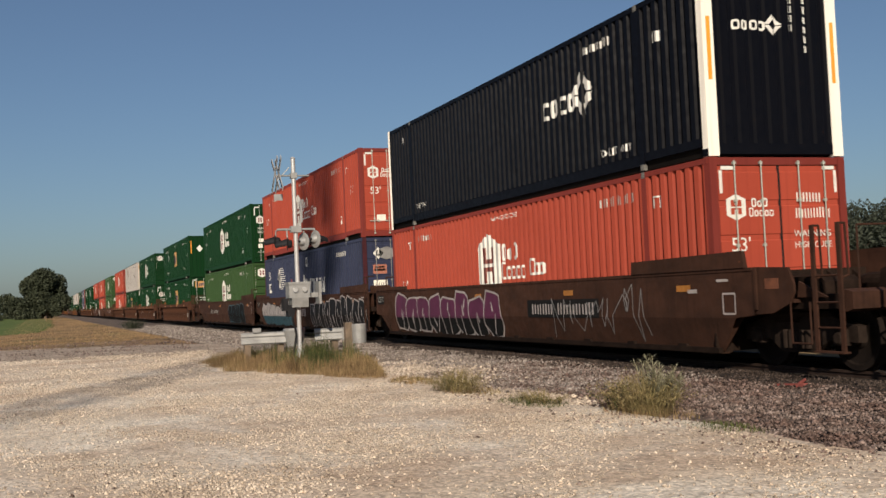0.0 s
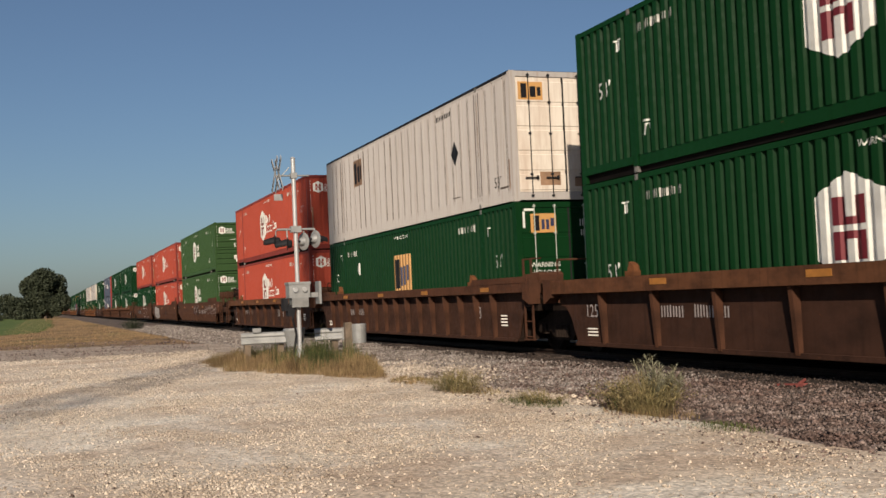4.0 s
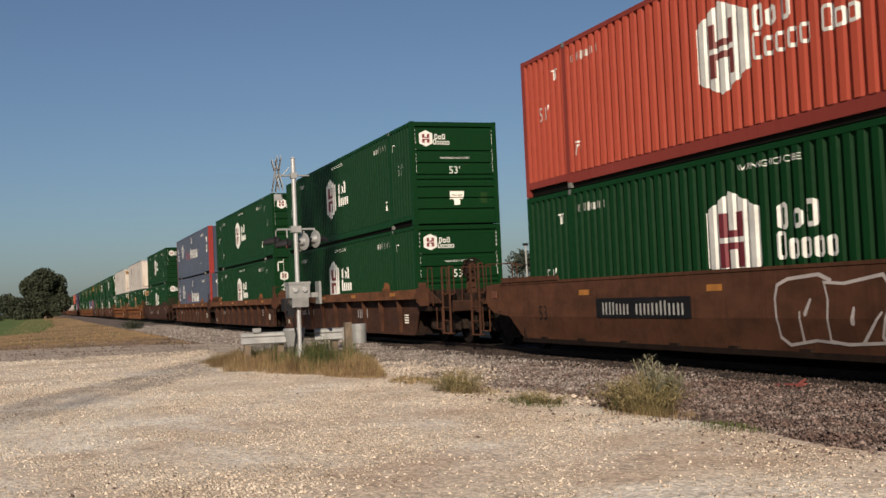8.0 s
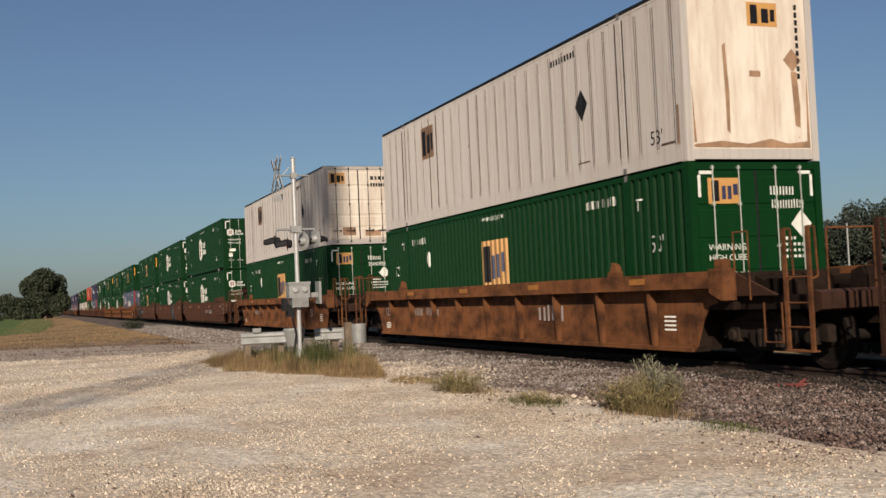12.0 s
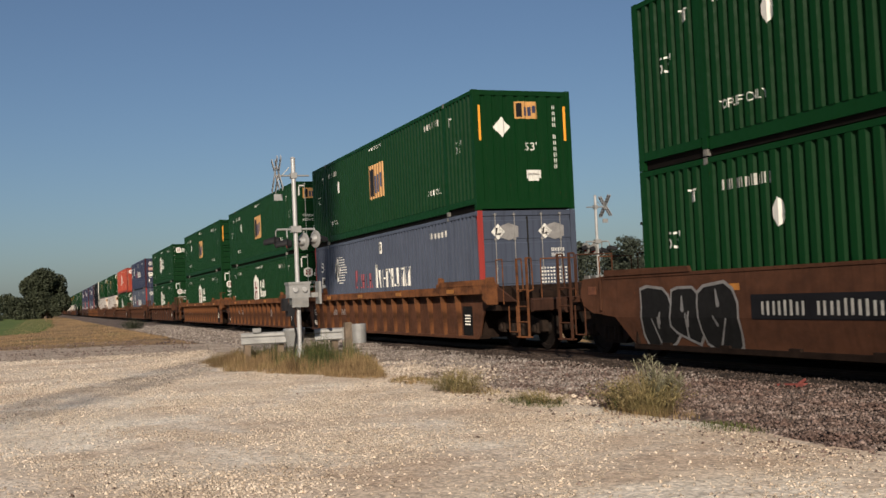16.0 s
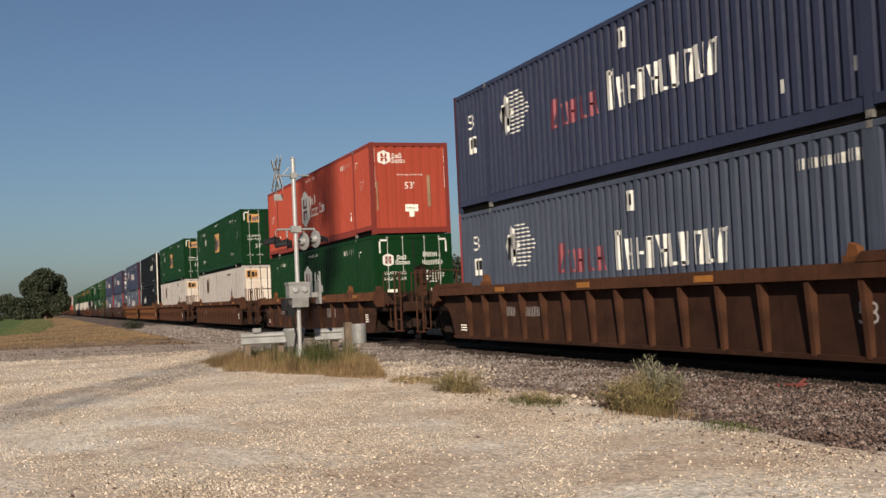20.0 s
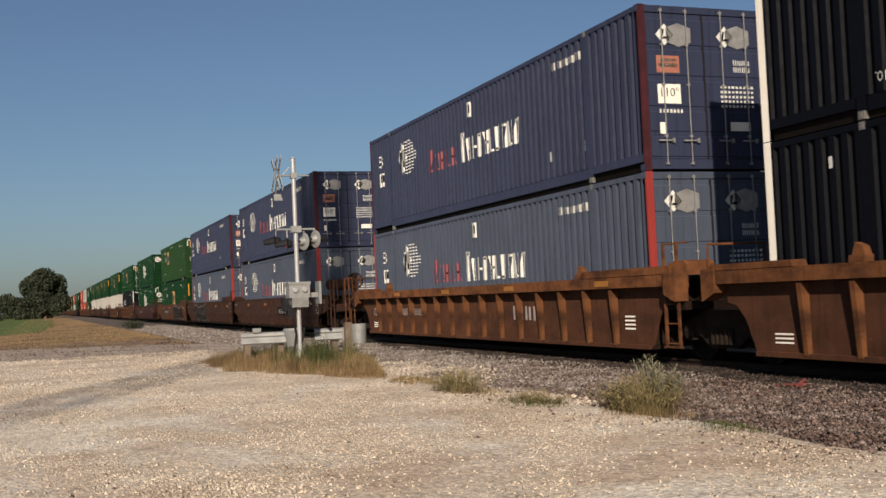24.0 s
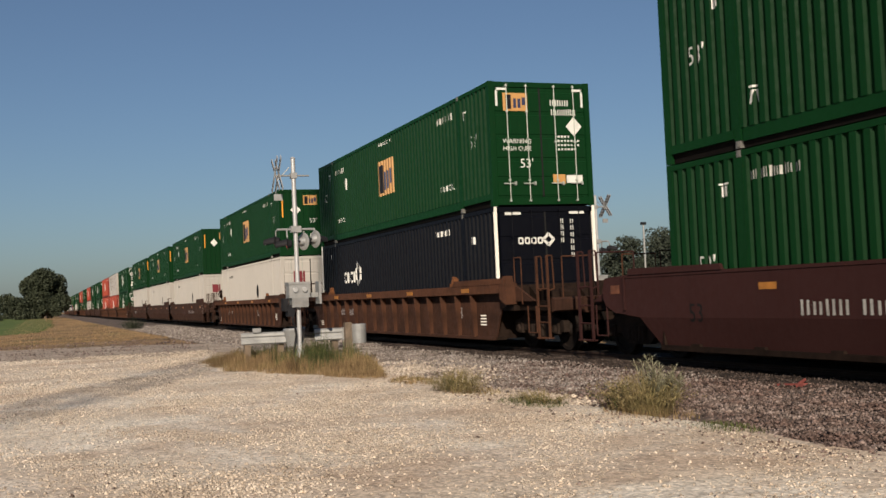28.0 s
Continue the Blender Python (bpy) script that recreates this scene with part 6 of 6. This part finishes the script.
bushy("green_weed_clump", 5.5, -4.9, 0.6, 0.35, 0.42, 40, GRASS_GREEN, "greener shoots in the bushy weeds", 38)
clump("dry_weed_clump", 5.9, -4.9, 0.55, 0.22, 350, GRASS_DRY, "dry stalks among bushy weeds", 34, 0.006)
bushy("green_weed_clump", -5.6, -5.7, 0.8, 0.4, 0.95, 150, GRASS_GREEN, "leafy green weeds beside the signal mast", 39)
bushy("weed_clump", -9.6, -6.4, 1.0, 0.4, 0.5, 120, GRASS_GREEN, "leafy weeds among dry grass", 44)
bushy("weed_clump", 4.0, -5.3, 0.6, 0.25, 0.2, 60, WEED, "low wiry weeds on the gravel", 45)
clump("low_weeds", 3.9, -5.35, 0.5, 0.13, 600, GRASS_GREEN, "low creeping weeds on the gravel", 35, 0.008)
clump("low_weeds", -0.6, -5.4, 0.5, 0.17, 500, GRASS_DRY, "thin dry weeds by the ballast", 36)
clump("low_weeds", 7.4, -4.95, 0.4, 0.1, 300, GRASS_GREEN, "sparse green weeds by the ballast", 37)


def tall_weed(x, y, z, h, seed):
    """A feathery weed: a stem with upswept sprigs, each with small leaves."""
    rng = random.Random(seed)
    w = thing("tall_weed", "feathery grey-green weed rising from the ballast", "weed", "tall weeds")
    stems, leaf = Build(), Build()
    for s in range(8):
        a, top = rng.uniform(0, 6.28), h * rng.uniform(0.7, 1.0)
        bx, by = 0.05 * math.cos(a), 0.05 * math.sin(a)
        tx, ty = bx + math.cos(a) * h * 0.28, by + math.sin(a) * h * 0.28
        stems.tube((bx, by, 0), (tx, ty, top), 0.006, 0.003, 5)
        for i in range(44):
            t = 0.3 + 0.7 * i / 44
            p = Vector((bx + (tx - bx) * t, by + (ty - by) * t, top * t))
            b = rng.uniform(0, 6.28)
            ln = 0.16 * (1.15 - t) + 0.03
            q = p + Vector((math.cos(b) * ln, math.sin(b) * ln, ln * 0.8))
            side = Vector((-math.sin(b), math.cos(b), 0)) * 0.006
            leaf.face([p, (p + q) / 2 + side, q, (p + q) / 2 - side])
    part("stem", stems, SAGE, w)
    part("leaves", leaf, SAGE, w)
    w.matrix_basis = pose(x, y, z)
    return w


tall_weed(5.62, -4.6, LOT - 0.02, 0.66, 41)
tall_weed(5.74, -4.55, LOT - 0.02, 0.5, 42)
tall_weed(5.5, -4.5, LOT - 0.02, 0.42, 43)


def beyond(rng, n):
    x = -12 + 44 * rng.random(n)
    return np.stack([x, 3.6 + 2.2 * rng.random(n), np.full(n, -0.3)], -1), np.ones(n)


bushy("low_bush", -62.0, -5.0, 2.4, 1.0, 0.9, 500, LEAF, "low dark bush at the edge of the ballast", 47)
blades("undergrowth", 9000, beyond, (0.5, 1.15), 0.05, LEAF, "dark rank undergrowth beyond the tracks", 46)


def tree(x, y, h, r, seed, label, n=2600, leaf=0.34, low=0.2, group="trees", name="tree", leaves=None):
    """A tapered trunk with limbs, and a crown of many small leaf sprays in lumpy masses."""
    rng = np.random.default_rng(seed)
    rnd = random.Random(seed)
    tr = thing(name, label, "tree", group)
    wood = Build().tube((0, 0, -0.2), (0.1, 0.05, h * 0.45), r * 0.07, r * 0.045, 9)
    cs, rs = [], []
    for i in range(11):
        a, t = i * 2.4 + rnd.uniform(-0.5, 0.5), rnd.uniform(0.0, 1.0)
        z = h * (low + (0.92 - low) * t)
        q = r * rnd.uniform(0.25, 0.72) * (1 - 0.55 * max(0, t - 0.45) / 0.55)
        c = Vector((math.cos(a) * q, math.sin(a) * q, z))
        cs.append(c)
        rs.append(r * rnd.uniform(0.26, 0.42))
        wood.tube((0.05, 0.02, min(h * 0.42, z * 0.6)), tuple(c), r * 0.028, r * 0.008, 6)
    cs.append(Vector((0, 0, h * 0.6)))
    rs.append(r * 0.5)
    cs.append(Vector((0, 0, h * 0.88)))
    rs.append(r * 0.3)
    part("trunk", wood, BARK, tr)
    which = rng.integers(0, len(cs), n)
    c = np.array([tuple(p) for p in cs])[which]
    k = np.array(rs)[which]
    d = rng.normal(0, 1, (n, 3))
    d /= np.linalg.norm(d, axis=1, keepdims=True)
    p = c + d * (k * rng.random(n) ** 0.4)[:, None]
    p[:, 2] = p[:, 2].clip(h * low * 0.5, None)
    e = rng.normal(0, 1, (n, 3))
    e /= np.linalg.norm(e, axis=1, keepdims=True)
    g = np.cross(e, rng.normal(0, 1, (n, 3)))
    g /= np.linalg.norm(g, axis=1, keepdims=True)
    s = leaf * rng.uniform(0.5, 1.2, (n, 1))
    v = np.stack([p - e * s, p + g * s * 0.5, p + e * s, p - g * s * 0.5], 1).reshape(-1, 3)
    q = (np.arange(n)[:, None] * 4 + np.array([[0, 1, 2, 3]]))
    part("crown", raw_mesh("crown", v, q), leaves or LEAF, tr)
    tr.matrix_basis = pose(x, y, -0.25)
    return tr


tree(-272, -10.6, 11.6, 7.6, 51, "broad dark green tree standing beside the tracks", 26000, 0.4, 0.0)
tree(-270, -9.6, 5.2, 4.0, 57, "dark green tree crowding the broad one", 7000, 0.36, 0.0)
tree(-268, -15.5, 4.8, 4.4, 58, "dark green tree at the edge of the field", 7000, 0.36, 0.0)
tree(-262, -22, 4.2, 4.4, 52, "dark bushy tree at the edge of the field", 7000, 0.36, 0.0)
tree(-264, -27, 6.6, 4.4, 59, "dark bushy tree at the edge of the field", 7000, 0.36, 0.0)
tree(-300, -31, 8.0, 5.0, 53, "dark bushy tree at the edge of the field", 2600, 0.45, 0.05)
tree(-330, -20, 6.5, 5.0, 54, "dark bushy tree at the edge of the field", 2600, 0.45, 0.05)
tree(-420, -13, 9.0, 6.5, 55, "distant dark tree near the tracks", 2600, 0.5, 0.05)
tree(-420, 12, 9.0, 6.5, 56, "distant dark tree near the tracks", 2600, 0.5, 0.05)
BEHIND = [(-66, 27, 4.6, 3.0), (-64, 31, 5.0, 3.2), (-62, 35, 5.4, 3.0), (-61, 38, 5.8, 3.4), (-57, 40, 5.8, 3.4), (-58, 44, 6.9, 3.8), (-54, 45, 7.0, 3.8), (-52, 49, 7.0, 3.8), (-49, 50, 7.2, 3.8), (-47, 55, 7.3, 4.2), (-43, 55, 7.1, 3.8), (-70, 22, 4.6, 3.2), (-76, 20, 5.0, 3.5), (-40, 60, 7.4, 4.0)]
# a second, farther row closes the gaps
BEHIND += [(-44, 51.5, 6.6, 3.6), (-60, 56, 7.2, 4.4), (-66, 50, 6.8, 4.4), (-54, 61, 8.2, 4.6), (-50, 66, 8.6, 4.8), (-70, 43, 6.4, 4.2)]
BEHIND += [((a[0] + b[0]) / 2 - 1.5, (a[1] + b[1]) / 2 + 1.5, (a[2] + b[2]) * 0.42, 3.2) for a, b in zip(BEHIND[:10], BEHIND[1:11])]
for i, (x, y, h, r) in enumerate(BEHIND):
    tree(x, y, h, r, 70 + i, "green tree in the thicket beyond the tracks, greyed as by haze", 6500, 0.15, 0.0, "thicket beyond the tracks", "tree", HAZED_LEAF)


# ---- crossing signal ----
def crossing_signal(x, y, turn, label):
    """A silver mast with crossbuck, two pairs of hooded lamps and a gate mechanism."""
    sig = thing("crossing_signal", label, "crossing signal", "crossing signals")
    mast = part("mast", Build().tube((0, 0, 0.0), (0, 0, 5.27), 0.056, n=14).lathe([(5.27, 0.07), (5.31, 0.03)], (0, 0, 0), "z", 12), ALU, sig, smooth=False)
    part("mast_base", Build().lathe([(0.0, 0.22), (0.08, 0.22), (0.3, 0.1), (0.42, 0.085)], (0, 0, 0), "z", 16).box(-0.32, 0.32, -0.32, 0.32, -0.1, 0.0), GALV, sig)
    arm = part("crossbuck_arm", Build().tube((0.0, -0.42, 4.83), (0.0, 0.4, 4.83), 0.022).tube((0, -0.42, 4.7), (0, -0.1, 5.05), 0.012).box(-0.08, 0.08, -0.08, 0.08, 4.76, 4.9), GALV, sig)
    # two crossed boards on each face of the arm, seen almost on edge, with dark lettering as bars
    for off in (-0.38, -0.47):
        for tilt in (45, -45):
            p = part("crossbuck_board", shared("buck", lambda: Build().box(-0.58, 0.58, -0.008, 0.008, -0.05, 0.05).mesh("crossbuck_board")), ALU, sig, "weathered white reflective board")
            p.matrix_basis = pose(0.0, off + (0.01 if tilt > 0 else -0.01), 4.86, 0, tilt, 0)
            ink = Build()
            for k in range(8):
                if k not in (3, 4):
                    for d in (-0.014, 0.010):
                        ink.box(-0.53 + k * 0.135, -0.46 + k * 0.135, d, d + 0.004, -0.035, 0.035)
            part("lettering", ink, LAMP_BLACK, p)
    part("sign_plate", Build().box(-0.02, 0.02, -0.52, -0.3, 4.2, 4.36), GALV, sig)
    part("lamp_bar", Build().tube((0, -0.46, 3.46), (0, 0.5, 3.46), 0.03).box(-0.1, 0.1, -0.13, 0.13, 3.38, 3.54), GALV, sig)
    for k, (dx, dy, face, shell) in enumerate(((-0.08, -0.5, 158, 0), (0.1, -0.24, 166, 0), (-0.06, 0.22, 24, 1), (0.06, 0.5, 20, 1))):
        lamp = part("lamp_shield", Build().lathe([(-0.015, 0.1), (0.0, 0.17), (0.015, 0.16)] if not shell else [(-0.03, 0.17), (-0.012, 0.225), (0.0, 0.225), (0.012, 0.2)], (0, 0, 0), "y", 22), LAMP_BLACK if not shell else GALV, sig, "" if shell else "black round shield")
        lamp.matrix_basis = pose(dx, dy, (3.17, 3.09, 3.15, 3.2)[k], 0, 0, face)
        part("lamp_hanger", Build().pipe([(0, dy * 0.9, 3.48), (dx * 0.6, dy, 3.42), (dx, dy, 3.16)], 0.018), GALV, sig)
        part("lamp_housing", Build().lathe([(-0.12, 0.05), (-0.1, 0.09), (0.0, 0.12)] if not shell else [(-0.13, 0.04), (-0.11, 0.08), (-0.03, 0.12), (0.0, 0.12)], (0, 0, 0), "y", 16), GALV if shell else LAMP_BLACK, lamp)
        if shell:
            part("rear_cap", Build().lathe([(-0.15, 0.02), (-0.14, 0.035), (-0.128, 0.035)], (0, 0, 0), "y", 10), LAMP_BLACK, lamp)
        part("lens", Build().lathe([(0.015, 0.12), (0.04, 0.09), (0.05, 0.02)], (0, 0, 0), "y", 16), LENS, lamp, "unlit red lens")
        hood = Build()
        pts = [(math.cos(radians(a)) * 0.13, math.sin(radians(a)) * 0.13) for a in range(-20, 201, 20)]
        for (a, b_), (c, d) in zip(pts, pts[1:]):
            hood.face([(a, 0.01, b_), (c, 0.01, d), (c * 0.9, 0.3, d * 0.8 - 0.05), (a * 0.9, 0.3, b_ * 0.8 - 0.05)])
            hood.face([(a * 0.97, 0.01, b_ * 0.97), (c * 0.97, 0.01, d * 0.97), (c * 0.86, 0.3, d * 0.77 - 0.05), (a * 0.86, 0.3, b_ * 0.77 - 0.05)])
        part("lamp_hood", hood, LAMP_BLACK, lamp)
    box_ = Build().box(-0.22, 0.22, -0.27, 0.26, 1.72, 2.1)
    box_.slab([(-0.22, 1.72), (0.22, 1.72), (0.18, 1.48), (-0.18, 1.48)], -0.2, 0.22)
    box_.box(-0.24, 0.24, -0.29, 0.28, 2.06, 2.12)
    gear = part("gate_mechanism", box_, GALV, sig)
    part("round_boss", Build().lathe([(0.0, 0.07), (0.05, 0.06)], (0.225, -0.12, 1.92), "x", 12).lathe([(0.0, 0.07), (0.05, 0.06)], (0.225, 0.12, 1.92), "x", 12), ALU, gear)
    part("pivot_arm", Build().box(-0.06, 0.06, 0.28, 0.52, 1.72, 1.84).box(-0.2, 0.2, 0.5, 0.56, 1.55, 2.12), GALV, sig)
    part("counterweight", Build().box(-0.2, 0.1, -0.4, -0.28, 1.4, 1.72).box(-0.16, 0.16, -0.3, -0.16, 1.26, 1.55), LAMP_BLACK, sig)
    part("conduit", Build().pipe([(0.1, -0.1, 1.48), (0.16, -0.2, 1.2), (0.08, -0.1, 0.8), (0.05, -0.2, 0.2)], 0.025), LAMP_BLACK, sig)
    sig.matrix_basis = pose(x, y, LOT, 0, 0, turn) @ Matrix.Scale(0.855, 4)
    return sig


crossing_signal(-6.82, -5.83, 0, "silver railway crossing signal mast with hooded lamps in dry grass")
crossing_signal(-16.2, 6.67, 180, "silver railway crossing signal mast beyond the tracks")


def guard_rail(pts, label):
    """W-beam rail on timber posts, along pts (x, y)."""
    g = thing("guard_rail", label, "guard rail", "guard rails")
    prof = [(0.0, -0.155), (0.035, -0.12), (0.035, -0.06), (0.012, -0.02), (0.012, 0.02), (0.035, 0.06), (0.035, 0.12), (0.0, 0.155)]
    b = Build()
    rows = []
    for i, p in enumerate(pts):
        a, c = Vector(pts[max(0, i - 1)]), Vector(pts[min(len(pts) - 1, i + 1)])
        w = (c - a).normalized()
        nrm = Vector((w.y, -w.x))
        rows.append([(p[0] + nrm.x * d, p[1] + nrm.y * d, 0.66 + z * 0.9) for d, z in prof])
    for r, s in zip(rows, rows[1:]):
        for i in range(len(prof) - 1):
            b.face([r[i], s[i], s[i + 1], r[i + 1]])
            off = lambda q: (q[0] - 0.004, q[1] + 0.006, q[2])
            b.face([off(r[i]), off(r[i + 1]), off(s[i + 1]), off(s[i])])
    part("beam", b, GALV, g)
    return g


ga = guard_rail([(-8.85, -6.75), (-8.8, -6.35), (-8.7, -6.0), (-8.6, -5.75)], "curved galvanised guard rail behind the signal mast")
gb = guard_rail([(-8.05, -5.2), (-7.95, -4.9), (-7.88, -4.6)], "short galvanised guard rail beside the signal mast")
for g, spots in ((ga, ((-8.9, -6.6), (-8.8, -5.85))), (gb, ((-8.05, -4.75),))):
    for x, y in spots:
        part("post", Build().box(x - 0.07, x + 0.07, y - 0.07, y + 0.07, 0.0, 0.78), OLD_WOOD, g)
    g.matrix_basis = pose(0, 0, LOT - (0.085 if g is ga else 0.05))
part("bullnose", Build().lathe([(0.46, 0.1), (0.45, 0.18), (0.82, 0.26), (0.86, 0.24), (0.86, 0.0)], (-8.62, -5.55, 0), "z", 18), GALV, ga)
part("cap_block", Build().box(-8.87, -8.73, -6.48, -6.3, 0.8, 0.9), GALV, ga)
post = solo("timber_post", Build().box(-0.08, 0.08, -0.08, 0.08, 0, 0.86), OLD_WOOD, "grey weathered square timber post in dry grass", "post")
post.matrix_basis = pose(-7.8, -4.48, LOT)
part("bullnose", Build().lathe([(0.44, 0.12), (0.43, 0.165), (0.6, 0.17), (0.84, 0.175), (0.87, 0.16), (0.87, 0.0)], (-7.74, -4.24, 0), "z", 20), GALV, gb)
part("beam_end", Build().box(-7.9, -7.86, -4.62, -4.3, 0.52, 0.8), GALV, gb)

# a lattice radio tower behind the camera, known by its shadow over the lot and the train
tower = thing("lattice_tower", "tall slender galvanised lattice radio tower on the lot", "tower")
TOP, HALF = 48.0, 0.5
for sx, sy in ((-1, -1), (-1, 1), (1, 1), (1, -1)):
    part("leg", Build().tube((sx * HALF, sy * HALF, 0), (sx * HALF, sy * HALF, TOP), 0.05, n=8), GALV, tower)
for k, (a, b2) in enumerate((((-1, -1), (-1, 1)), ((-1, 1), (1, 1)), ((1, 1), (1, -1)), ((1, -1), (-1, -1)))):
    lace = Build()
    for i in range(48):
        p, q = (a, b2) if i % 2 else (b2, a)
        lace.tube((p[0] * HALF, p[1] * HALF, i), (q[0] * HALF, q[1] * HALF, i + 1), 0.022, n=5)
        lace.tube((a[0] * HALF, a[1] * HALF, i), (b2[0] * HALF, b2[1] * HALF, i), 0.018, n=5)
    part("lacing", lace, GALV, tower)
for z in (34.2, 36.4, 38.6, 40.8):
    for i in range(6):
        a = radians(i * 60 + z * 7)
        p = part("antenna_panel", shared("antenna", lambda: Build().box(-0.09, 0.09, -0.16, 0.16, -1.05, 1.05).tube((-0.3, 0, 0.6), (-0.09, 0, 0.6), 0.03).tube((-0.3, 0, -0.6), (-0.09, 0, -0.6), 0.03).mesh("antenna_panel")), GALV, tower)
        p.matrix_basis = pose(0.2 + math.cos(a) * 0.95, 0.45 + math.sin(a) * 0.95, z, 0, 0, i * 60 + z * 7)
part("footing", Build().box(-0.8, 0.8, -0.8, 0.8, -0.05, 0.15), GREY, tower, "concrete footing")
tower.matrix_basis = pose(38.7, -28.0, LOT)

# slim poles beyond the tracks
for x, y, h in ((-26, 14.4, 4.2), (-23.5, 17.2, 3.6), (-30, 10.4, 3.6), (-20, 20.5, 3.7)):
    p = thing("line_pole", "slim pale pole standing beyond the tracks", "pole", "poles beyond the tracks")
    part("shaft", Build().tube((0, 0, -0.3), (0, 0, h), 0.05, 0.04, 8), GALV, p)
    part("cap", Build().box(-0.06, 0.06, -0.12, 0.12, h, h + 0.12), LAMP_BLACK, p)
    p.matrix_basis = pose(x, y, -0.2)

RED_CHIP = plain("sun_bleached_red", (0.20, 0.055, 0.045), 0.7, 0, 0.4, 12)
# a broken red marker on the ballast crest
red = thing("red_marker", "broken faded red marker lying on the ballast", "marker")
part("plate", Build().slab([(-0.28, 0.0), (0.24, 0.0), (0.2, 0.05), (-0.22, 0.03)], -0.05, 0.05), RED_CHIP, red)
part("stub", Build().tube((0.1, 0, 0.03), (0.2, 0.02, 0.1), 0.025, 0.02, 8), RED_CHIP, red)
red.matrix_basis = pose(4.6, -1.95, -0.12, 0, 0, 12)


def travelled(t):
    """Metres that the train has gone after t seconds."""
    return 24.2686 * t + 0.02585 * t * t


def motions():
    for ob, x, z in MOVING:
        walk(ob, [(t, pose(x + travelled(t), 0, z)) for t in (0.0, 4.0, 8.0, 12.0, 16.0, 20.0, 24.0, 28.0)])


motions()
